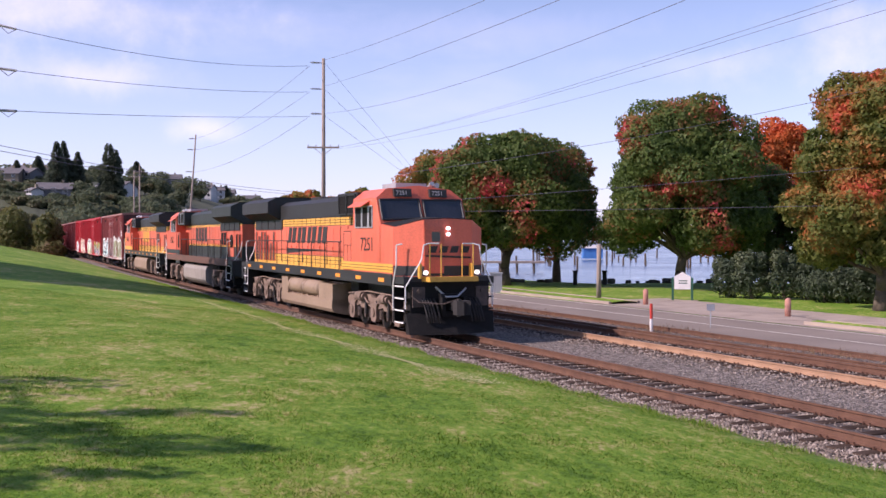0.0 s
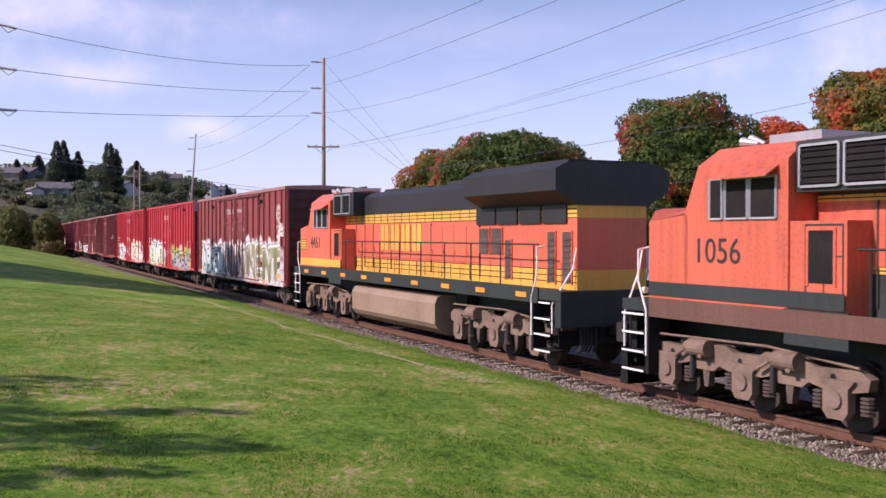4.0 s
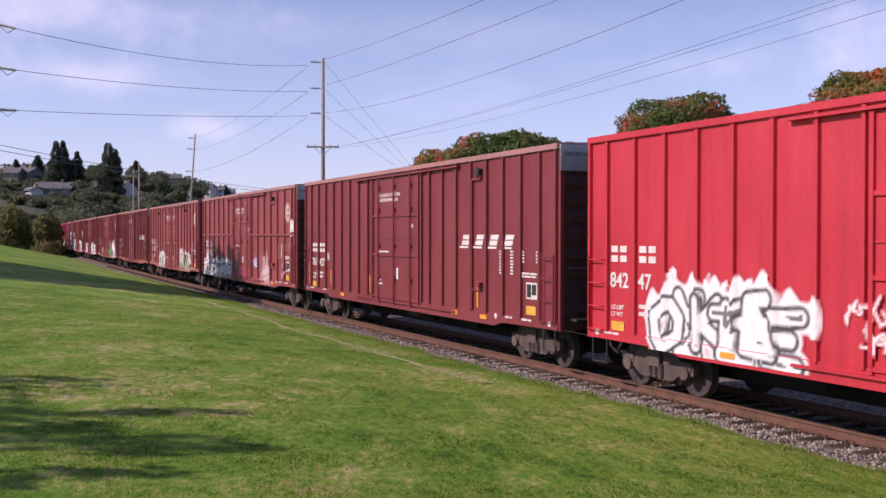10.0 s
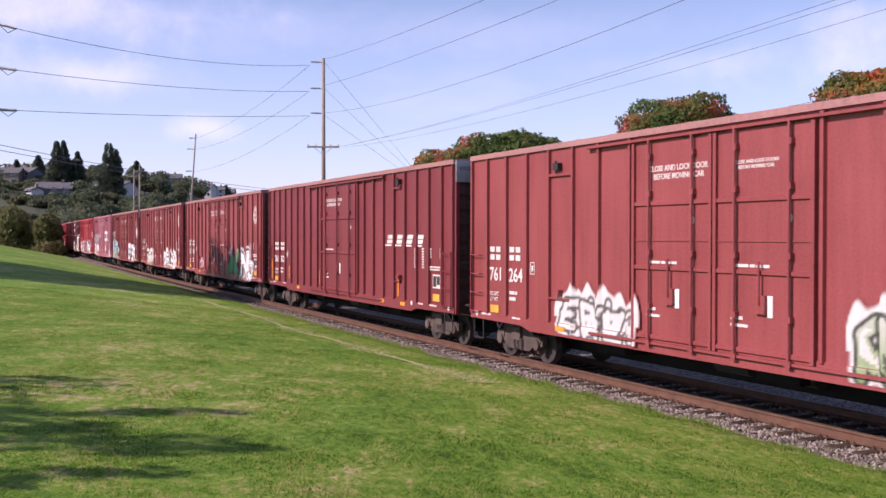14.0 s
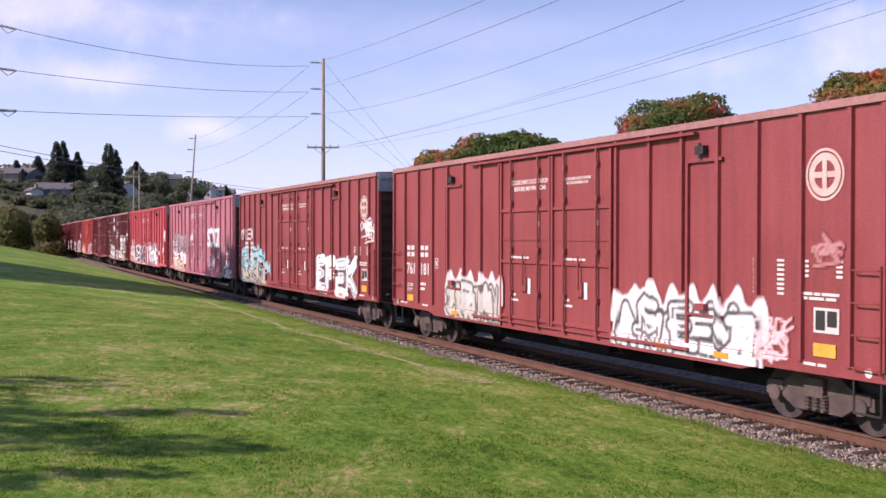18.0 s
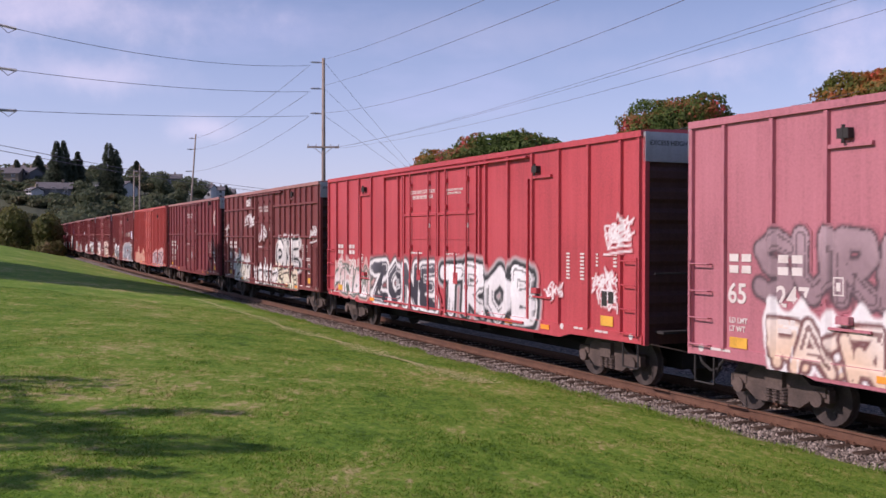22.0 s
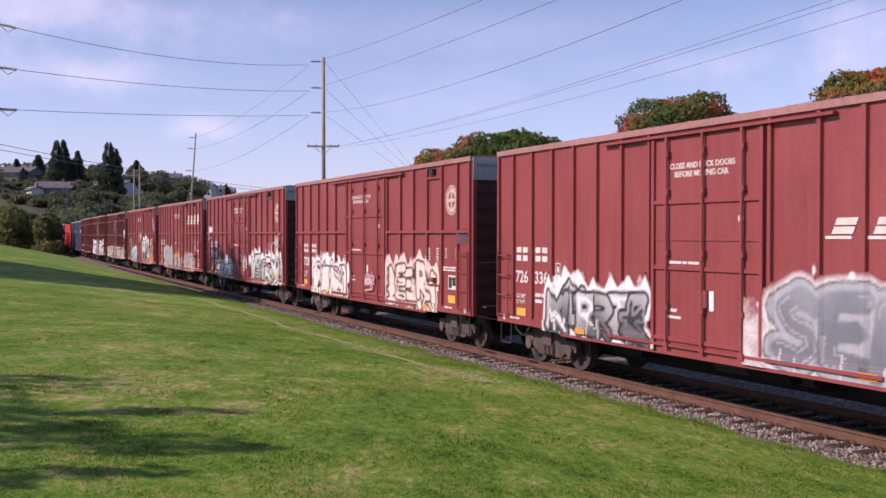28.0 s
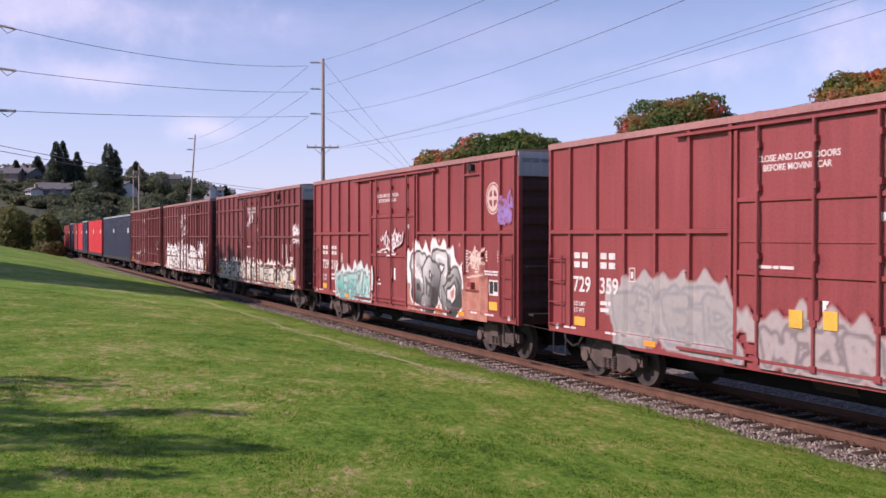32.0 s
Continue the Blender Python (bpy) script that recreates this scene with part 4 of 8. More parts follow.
def build_hill():
    def ground_at(x, y):
        p0 = rail_line(S_BEND)
        d = p0[1]
        v = Vector((x, y)) - p0[0]
        s, l = S_BEND + v.dot(d), v.dot(Vector((-d.y, d.x)))
        return land_height(s, l, x, y)
    for px, dep, w, d, h, k, turn in ((98, 330, 10.5, 8, 3.8, 1, 14), (62, 322, 3.4, 4, 3.6, 0, -40), (26, 268, 8, 6, 3.0, 0, -8), (3, 258, 6, 6, 3.0, 0, 8), (12, 375, 11, 8, 4.5, 2, 5), (48, 380, 9, 7, 4.5, 1, -20), (205, 365, 13, 8, 3.2, 0, -25), (385, 520, 7, 7, 5, 0, 10),
                                      (370, 500, 5, 7, 5, 0, -10), (400, 580, 10, 8, 5, 2, 5), (300, 520, 12, 9, 6, 1, 10), (36, 430, 8, 7, 5, 0, -8), (445, 600, 10, 8, 5, 1, 10), (75, 425, 6, 7, 4, 0, 5)):
        x = at_view(px, dep)
        house(x, dep, ground_at(x, dep), w, d, h, HOUSE_WALLS[k], turn, ["white", "grey", "tan"][k] + " house with a shingle roof on the hillside")
    for px, dep, h, w, tight in ((101, 345, 18.5, 3.3, 0.72), (113, 350, 18.5, 3.0, 0.75), (138, 355, 15, 2.7, 0.75), (128, 352, 12, 2.6, 0.8), (68, 385, 11, 2.5, 0.6), (242, 425, 11, 2.4, 0.6), (24, 285, 9, 1.9, 0.6), (30, 420, 9, 2, 0.7), (400, 540, 9, 2.5, 0.7)):
        x = at_view(px, dep)
        conifer("conifer_tree", x, dep, ground_at(x, dep), h, w, int(px), "tall dark conifer on the hillside", HAZED_CONIFER, n=8000, size=0.5, tight=tight)
    for px, h in ((193, 19.8), (203, 18.2)):
        x = at_view(px, 350)
        conifer("poplar_tree", x, 350, ground_at(x, 350), h, 2.7, px, "tall narrow poplar among the houses", HAZED_CONIFER, n=8000, size=0.5, tight=0.45)
    rng = random.Random(5)
    i = 0
    while i < 300:
        px, dep = rng.uniform(-60, 640), rng.uniform(235, 620)
        if i < 110:
            px, dep = rng.uniform(-40, 330), rng.uniform(205, 320)
        x = at_view(px, dep)
        z = ground_at(x, dep)
        low = 0.45 if any(abs(px - hx) < 30 and dep < hd for hx, hd in ((108, 335), (64, 330), (22, 380), (48, 385), (205, 370), (385, 525))) else 1.0
        i += 1
        h, r = low * rng.uniform(4.5, 9) * (1.0 if px < 480 else 0.75), rng.uniform(3.0, 5.5) * (0.6 + 0.4 * low)
        root = tagged(new("hillside_tree"), "rounded distant tree in autumn green paled for haze", "tree", "hillside trees")
        root.matrix_basis = pose(x, dep, z)
        bl = [(rng.uniform(-0.5, 0.5) * r, rng.uniform(-0.5, 0.5) * r, h * q, r * rng.uniform(0.6, 0.9), r * rng.uniform(0.6, 0.9), h * 0.25) for q in (0.35, 0.5, 0.62, 0.75)]
        part("trunk", Mesh().cyl((0, 0, -0.5), (0, 0, h * 0.6), 0.25, 6, 0.1), BARK, root)
        part("crown", leaf_cloud("crown", bl, 700, 0.55, HAZED_GREEN, 300 + i), HAZED_GREEN, root)


ROCK = surface("shore_rock_stone", (0.07, 0.065, 0.06), None, None, 0.9, scale=4, bump=0.6)


def build_park():
    p = (at_view(1060, 55), 55, -0.4)
    root = tagged(new("street_post"), "weathered grey wooden post beside the road", "post")
    root.matrix_basis = pose(*p)
    part("shaft", Mesh().cyl((0, 0, -0.1), (0, 0, 3.0), 0.14, 10, 0.12), POLEWOOD, root, smooth=True)
    PINK = surface("faded_red_concrete", (0.42, 0.2, 0.15), rough=0.9)
    RED = paint("red_marker_paint", (0.6, 0.05, 0.03))
    for px, dep in ((1143, 51), (1395, 43.5)):
        root = tagged(new("bollard"), "faded reddish concrete bollard", "bollard", "bollards by the road")
        root.matrix_basis = pose(at_view(px, dep), dep, -0.4)
        part("shaft", Mesh().cyl((0, 0, -0.1), (0, 0, 0.72), 0.13, 12), PINK, root, smooth=True)
        part("cap", Mesh().cyl((0, 0, 0.72), (0, 0, 0.8), 0.13, 12, 0.06), PINK, root)
    root = tagged(new("track_marker"), "slim red and white track marker post", "marker")
    root.matrix_basis = pose(at_view(1153, 34.5), 34.5, -0.32)
    part("lower_shaft", Mesh().cyl((0, 0, -0.1), (0, 0, 0.55), 0.055, 10), WHITE, root)
    part("upper_shaft", Mesh().cyl((0, 0, 0.55), (0, 0, 1.06), 0.055, 10, 0.05), RED, root, "red band")
    GREEN = paint("green_sign_frame", (0.02, 0.1, 0.06))
    root = tagged(new("park_sign"), "white park sign with peaked top on green posts", "sign")
    root.matrix_basis = pose(at_view(1208, 54), 54, -0.4, 0, 0, -12)
    for e in (-0.5, 0.5):
        part("post", Mesh().box(e - 0.06, e + 0.06, -0.06, 0.06, -0.1, 1.25), GREEN, root)
    part("panel", Mesh().prism([(-0.42, 0.62), (-0.42, 1.3), (-0.2, 1.42), (0, 1.55), (0.2, 1.42), (0.42, 1.3), (0.42, 0.62)], -0.05, 0.05), WHITE, root)
    for z in (1.05, 0.93):
        part("text_bar", Mesh().box(-0.2, 0.25, -0.056, -0.05, z, z + 0.05), GREEN, root)
    part("footing", Mesh().box(-0.8, 0.8, -0.3, 0.3, -0.08, 0.04), CONCRETE, root)
    root = tagged(new("small_sign"), "small blank metal sign on a thin post", "sign")
    root.matrix_basis = pose(at_view(1258, 38), 38, -0.35)
    part("post", Mesh().cyl((0, 0, -0.1), (0, 0, 0.85), 0.025, 8), GALV, root)
    part("plate", Mesh().box(-0.15, 0.15, -0.03, -0.02, 0.6, 0.85), GALV, root)
    for px in (1018, 1070):
        root = tagged(new("park_post"), "short dark post on the shore grass", "post", "shore posts")
        root.matrix_basis = pose(at_view(px, 72), 72, -0.4)
        part("shaft", Mesh().box(-0.13, 0.13, -0.13, 0.13, -0.1, 0.9), DARK, root)
        part("cap", Mesh().box(-0.17, 0.17, -0.17, 0.17, 0.9, 1.02), DARK, root)
    root = tagged(new("utility_box"), "grey metal utility cabinet on the verge", "cabinet")
    root.matrix_basis = pose(at_view(878, 62), 62, -0.4)
    part("casing", Mesh().box(-0.35, 0.35, -0.25, 0.25, -0.05, 1.15), GALV, root)
    part("lid", Mesh().box(-0.4, 0.4, -0.3, 0.3, 1.15, 1.22), GALV, root)
    root = tagged(new("pier"), "low weathered pier standing in the bay", "pier")
    root.matrix_basis = pose(at_view(890, 150), 150, -2.2)
    part("deck", Mesh().box(-6, 6, -1.5, 1.5, 1.3, 1.6), POLEWOOD, root)
    for x in (-5.5, -3, -0.5, 2, 4.5):
        part("pile", Mesh().cyl((x, -1.2, -1), (x, -1.2, 1.4), 0.18, 8), BARK, root)
    BLUEP = paint("blue_hut_paint", (0.05, 0.2, 0.5))
    root = tagged(new("floating_hut"), "small blue hut on pilings in the bay", "hut")
    root.matrix_basis = pose(at_view(1048, 230), 230, -2.2)
    part("wall", Mesh().box(-2.2, 2.2, -1.5, 1.5, 0.3, 2.6), BLUEP, root)
    part("roof", Mesh().prism([(-1.8, 2.6), (0, 3.3), (1.8, 2.6)], -2.4, 2.4, "x"), HOUSE_WALLS[0], root)
    for i in range(26):
        r = random.Random(900 + i)
        px, dep = r.uniform(880, 1320), 75.5 + r.uniform(-0.6, 1.2)
        k = r.uniform(0.15, 0.4)
        root = tagged(new("shore_rock"), "dark rounded rock on the shoreline", "rock", "shore rocks")
        root.matrix_basis = pose(at_view(px, dep), dep, -0.42, 0, 0, r.uniform(0, 180))
        m = Mesh().prism([(-k, -k * 0.7), (-k * 0.3, -k), (k * 0.8, -k * 0.6), (k, k * 0.4), (0, k * 0.9), (-k * 0.8, k * 0.5)], -0.1, k * 0.8, "z")
        bevelled(part("stone", m, ROCK, root), k * 0.25)
    rng = random.Random(4)
    for i in range(46):
        px, dep = rng.uniform(880, 1320), rng.choice((170, 190, 215, 250)) + rng.uniform(-6, 6)
        h = rng.uniform(0.8, 3.2)
        root = tagged(new("piling"), "old dark wooden piling standing in the water", "piling", "old pilings")
        root.matrix_basis = pose(at_view(px, dep), dep, -2.2)
        part("shaft", Mesh().cyl((0, 0, -1.5), (rng.uniform(-0.1, 0.1), 0, h), 0.2, 8, 0.17), BARK, root)


build_trees()
build_bushes()
build_poles()
build_hill()
build_park()

# ---- the train ----
ORANGE = paint("loco_orange", (0.72, 0.145, 0.08), 0.42, 0.3)
LYELLOW = paint("loco_yellow", (0.78, 0.4, 0.06), 0.45, 0.3)
LBLACK = paint("loco_black", (0.02, 0.02, 0.021), 0.55, 0.3)
LGREEN = paint("loco_dark_green", (0.022, 0.029, 0.027), 0.6, 0.4)
TANK = surface("dusty_tank", (0.29, 0.2, 0.135), (0.17, 0.115, 0.08), (0.37, 0.27, 0.19), 0.6, scale=0.9, fine=12, bump=0.06, streak=0.3)
GREY_TANK = surface("grey_dusty_tank", (0.27, 0.235, 0.2), (0.12, 0.1, 0.085), (0.36, 0.32, 0.285), 0.7, scale=0.8, fine=12, bump=0.06, streak=0.6)
SOILED_ORANGE = surface("soot_stained_orange", (0.6, 0.12, 0.065), (0.16, 0.05, 0.035), (0.72, 0.17, 0.09), 0.55, scale=0.45, fine=20, bump=0.08, bump_dist=0.004, streak=0.55)
RUST_SILL = paint("rust_stained_sill", (0.13, 0.062, 0.042), 0.7)
TRUCK = surface("dusty_bogie", (0.2, 0.135, 0.1), (0.09, 0.06, 0.046), (0.3, 0.215, 0.165), 0.85, scale=3, fine=25, bump=0.3, bump_dist=0.01)
WHEEL = surface("wheel_steel", (0.055, 0.042, 0.037), (0.028, 0.022, 0.02), (0.1, 0.078, 0.068), 0.7, 0.1, 4, 30, 0.1)
LAMP = glowing("headlight_glass", (1.0, 0.97, 0.9), 1.3)
# One near-black maroon for the ends of every boxcar, whatever its side colour.
END = paint("dark_end_paint", (0.07, 0.028, 0.027), 0.85)
REFLECT = surface("amber_reflector", (0.85, 0.3, 0.03), None, None, 0.5)
EMBLEM = surface("faded_emblem_paint", (0.6, 0.42, 0.37), (0.45, 0.25, 0.22), (0.68, 0.52, 0.47), 0.7, scale=4)
ROOFTOP = paint("weathered_roof_paint", (0.36, 0.17, 0.155), 0.6)
LOGO_BLACK = surface("black_lettering", (0.03, 0.028, 0.026), None, None, 0.6)
CREAM = surface("cream_lettering", (0.72, 0.64, 0.5), None, None, 0.6)
NUMBER = surface("white_lettering", (0.66, 0.6, 0.56), (0.5, 0.42, 0.38), (0.75, 0.7, 0.67), 0.7, scale=3)
CAR_PAINT = {
    "oxide": paint("oxide_red_paint", (0.27, 0.052, 0.052)), "brown": paint("brown_red_paint", (0.19, 0.044, 0.042)),
    "brick": paint("faded_oxide_paint", (0.27, 0.052, 0.05)), "maroon": paint("dark_maroon_paint", (0.2, 0.031, 0.036)),
    "red": paint("bright_red_paint", (0.5, 0.028, 0.042)), "pink": paint("faded_pink_paint", (0.45, 0.155, 0.185)),
    "salmon": paint("faded_salmon_paint", (0.48, 0.066, 0.078)), "coral": paint("coral_orange_paint", (0.52, 0.1, 0.085)),
    "blue": paint("dark_blue_paint", (0.018, 0.023, 0.055)), "scarlet": paint("scarlet_paint", (0.62, 0.03, 0.035))}


def text_mesh(words, size, material, depth=0.004, bold=0.0):
    """Lettering as a flat mesh in the x-z plane that faces -y, its left foot at the origin."""
    cu = bpy.data.curves.new("lettering", "FONT")
    cu.body, cu.size, cu.extrude, cu.offset = words, size, depth, size * bold
    cu.resolution_u = 3
    ob = new("lettering", cu)
    me = bpy.data.meshes.new_from_object(ob)
    bpy.data.objects.remove(ob)
    me.materials.clear()
    me.materials.append(material)
    me.transform(pose(0, 0, 0, 90))
    return me


def wheelset_mesh(r, gauge=0.753):
    m = Mesh()
    m.cyl((0, -0.95, 0), (0, 0.95, 0), 0.085, 10)
    for e in (-1, 1):
        n = 24
        for a, b, ra, rb in ((0.0, 0.1, r, r * 0.985), (-0.03, 0.0, r + 0.028, r + 0.028)):
            m.cyl((0, e * (gauge - 0.045 + a), 0), (0, e * (gauge - 0.045 + b), 0), ra, n, rb)
        m.cyl((0, e * (gauge + 0.055), 0), (0, e * (gauge + 0.075), 0), r * 0.42, 12, r * 0.36)
        for i in range(3):
            a = i * math.tau / 3
            m.cyl((math.cos(a) * r * 0.62, e * (gauge + 0.05), math.sin(a) * r * 0.62), (math.cos(a) * r * 0.62, e * (gauge + 0.064), math.sin(a) * r * 0.62), 0.05, 8)
    return m.data("wheelset", WHEEL)


CAR_WHEELS = wheelset_mesh(0.457)
LOCO_WHEELS = wheelset_mesh(0.533)
WHEELS = []          # (wheelset, its place in its thing, radius, vehicle's s at time 0, turned about)


def car_frame_mesh(side):
    """Cast side frame of a two-axle freight bogie."""
    y0, y1 = (-1.06, -0.93) if side < 0 else (0.93, 1.06)
    m = Mesh()
    m.prism([(-1.12, 0.42), (-1.12, 0.62), (-0.72, 0.66), (-0.45, 0.86), (0.45, 0.86), (0.72, 0.66), (1.12, 0.62), (1.12, 0.42), (0.75, 0.42), (0.5, 0.26), (-0.5, 0.26), (-0.75, 0.42)], y0, y1)
    for x in (-0.89, 0.89):
        m.cyl((x, y0 - 0.06 if side < 0 else y1 + 0.06, 0.457), (x, (y0 + y1) / 2, 0.457), 0.13, 10)
        m.box(x - 0.17, x + 0.17, y0 - 0.02, y1 + 0.02, 0.5, 0.66)
    return m.data("side_frame", IRON)


CAR_FRAMES = [car_frame_mesh(-1), car_frame_mesh(1)]


def spring_mesh(h, r):
    prof = []
    for i in range(5):
        prof += [(r * 0.72, h * i / 5), (r, h * (i + 0.15) / 5), (r, h * (i + 0.6) / 5), (r * 0.72, h * (i + 0.75) / 5)]
    return Mesh().lathe(prof, 8).data("spring", IRON)


SPRING, BIG_SPRING = spring_mesh(0.26, 0.07), spring_mesh(0.3, 0.11)


def car_truck(root, x, s0):
    t = part("truck", Mesh().box(-0.2, 0.2, -1.15, 1.15, 0.5, 0.8).cyl((0, 0, 0.7), (0, 0, 1.0), 0.22, 10), IRON, root, "dusty iron bogie", pose(x, 0, 0))
    for me in CAR_FRAMES:
        part("side_frame", me, IRON, t)
    for e in (-0.17, 0.0, 0.17):
        part("spring", SPRING, IRON, t, m=pose(e, -1.08, 0.3))
    for e in (-0.89, 0.89):
        w = part("wheelset", CAR_WHEELS, WHEEL, t, "steel wheels on an axle", pose(e, 0, 0.46))
        WHEELS.append((w, (e, 0, 0.46), 0.457, s0 + x, False))
    return t


# ---- sprayed lettering on the car sides ----
STROKES = {
    "S": [[(0.9, 0.85), (0.5, 1), (0.1, 0.8), (0.3, 0.55), (0.75, 0.45), (0.9, 0.2), (0.5, 0), (0.05, 0.12)]], "C": [[(0.9, 0.85), (0.5, 1), (0.1, 0.7), (0.1, 0.3), (0.5, 0), (0.9, 0.15)]],
    "U": [[(0.1, 1), (0.1, 0.3), (0.5, 0), (0.9, 0.3), (0.9, 1)]], "Z": [[(0.05, 0.95), (0.95, 1), (0.1, 0.05), (0.98, 0.0)]], "E": [[(0.9, 1), (0.15, 0.95), (0.1, 0.05), (0.95, 0)], [(0.1, 0.5), (0.75, 0.52)]],
    "F": [[(0.95, 1), (0.15, 0.95), (0.1, 0)], [(0.12, 0.5), (0.75, 0.55)]], "M": [[(0.02, 0), (0.12, 1), (0.5, 0.35), (0.88, 1), (1, 0)]], "N": [[(0.08, 0), (0.12, 1), (0.85, 0.02), (0.95, 1)]],
    "T": [[(0, 0.95), (1, 1)], [(0.5, 0.97), (0.45, 0)]], "O": [[(0.5, 1), (0.1, 0.7), (0.1, 0.3), (0.5, 0), (0.9, 0.3), (0.9, 0.7), (0.5, 1)]], "R": [[(0.1, 0), (0.12, 1), (0.7, 0.95), (0.85, 0.7), (0.6, 0.5), (0.15, 0.48), (0.95, 0)]],
    "B": [[(0.1, 0), (0.12, 1), (0.7, 0.9), (0.65, 0.58), (0.15, 0.52), (0.85, 0.4), (0.75, 0.05), (0.1, 0)]], "I": [[(0.5, 1), (0.5, 0)]], "J": [[(0.35, 1), (0.9, 0.95), (0.8, 0.2), (0.4, 0), (0.05, 0.2)]],
    "D": [[(0.1, 0), (0.12, 1), (0.6, 0.92), (0.9, 0.55), (0.65, 0.08), (0.1, 0)]],
    "K": [[(0.1, 1), (0.1, 0)], [(0.9, 1), (0.2, 0.5), (0.95, 0)]], "A": [[(0, 0), (0.5, 1), (1, 0)], [(0.2, 0.35), (0.8, 0.35)]], "H": [[(0.1, 1), (0.1, 0)], [(0.1, 0.5), (0.9, 0.55)], [(0.9, 1), (0.9, 0)]], "L": [[(0.1, 1), (0.1, 0.05), (0.95, 0)]], "W": [[(0, 1), (0.22, 0), (0.5, 0.7), (0.78, 0), (1, 1)]], "P": [[(0.1, 0), (0.1, 1), (0.8, 0.9), (0.8, 0.55), (0.1, 0.45)]]}
STEP = 0.036
SPRAY, sn, sl_, sb = nodes_of("sprayed_paint")
sa = sn.new("ShaderNodeVertexColor")
sa.layer_name = "paint"
stc, snz = sn.new("ShaderNodeTexCoord"), sn.new("ShaderNodeTexNoise")
snz.inputs["Scale"].default_value, snz.inputs["Detail"].default_value = 9, 5
smr = sn.new("ShaderNodeMapRange")
smr.inputs["To Min"].default_value, smr.inputs["To Max"].default_value = 0.78, 1.08
shs = sn.new("ShaderNodeHueSaturation")
sl_.new(stc.outputs["Object"], snz.inputs["Vector"])
sl_.new(snz.outputs["Fac"], smr.inputs["Value"])
sl_.new(smr.outputs["Result"], shs.inputs["Value"])
sl_.new(sa.outputs["Color"], shs.inputs["Color"])
sl_.new(shs.outputs["Color"], sb.inputs["Base Color"])
sb.inputs["Roughness"].default_value = 0.6


def near_strokes(X, Z, strokes):
    """Distance of each point to the nearest of the strokes, within a metre of them."""
    best = np.full(X.shape, 9.0)
    xs, zs = X[0], Z[:, 0]
    for line in strokes:
        for (ax, az), (bx, bz) in zip(line, line[1:]):
            i0, i1 = np.searchsorted(xs, (min(ax, bx) - 1.0, max(ax, bx) + 1.0))
            k0, k1 = np.searchsorted(zs, (min(az, bz) - 1.0, max(az, bz) + 1.0))
            x, z = X[k0:k1, i0:i1], Z[k0:k1, i0:i1]
            dx, dz = bx - ax, bz - az
            t = np.clip(((x - ax) * dx + (z - az) * dz) / (dx * dx + dz * dz + 1e-9), 0, 1)
            best[k0:k1, i0:i1] = np.minimum(best[k0:k1, i0:i1], np.hypot(x - ax - t * dx, z - az - t * dz))
    return best


def letter_lines(word, x0, x1, z0, z1, rng, wild=0.12):
    n = len(word)
    w = (x1 - x0) / n
    out = []
    for i, ch in enumerate(word):
        lean, dz = rng.uniform(-0.2, 0.25) * wild * 5 * 0.3, rng.uniform(-0.5, 0.5) * wild * (z1 - z0)
        for line in STROKES[ch]:
            out.append([(x0 + w * (i + 0.08 + 0.86 * (u + lean * (v - 0.5)) + rng.uniform(-wild, wild) * 0.15), z0 + dz * 0.5 + (z1 - z0) * (0.06 + 0.88 * v)) for u, v in line])
    return out


def tag_lines(x0, x1, z0, z1, rng, n):
    """Quick illegible scrawls, each a looping stroke of the hand."""
    out = []
    for i in range(n):
        w = min(x1 - x0, rng.uniform(0.45, 0.95))
        h = min((z1 - z0) * 0.4, rng.uniform(0.16, 0.3))
        cx, cz = rng.uniform(x0, max(x0, x1 - w)), rng.uniform(min(z0 + h, z1), max(z0 + h, z1 - h))
        turns, p, q, slope = rng.uniform(2.5, 4.5), rng.uniform(0, 6), rng.uniform(0, 6), rng.uniform(-0.1, 0.25)
        line = []
        for k in range(18):
            f = k / 17
            line.append((cx + w * f + 0.09 * math.sin(turns * math.tau * f * 1.5 + q), cz + slope * w * f + h * math.sin(turns * math.tau * f + p) * (0.6 + 0.4 * math.sin(9 * f + q))))
        out.append(line)
        if rng.random() < 0.4:
            out.append([(cx - 0.05, cz - h * 1.3), (cx + w, cz - h * 0.9)])
    return out


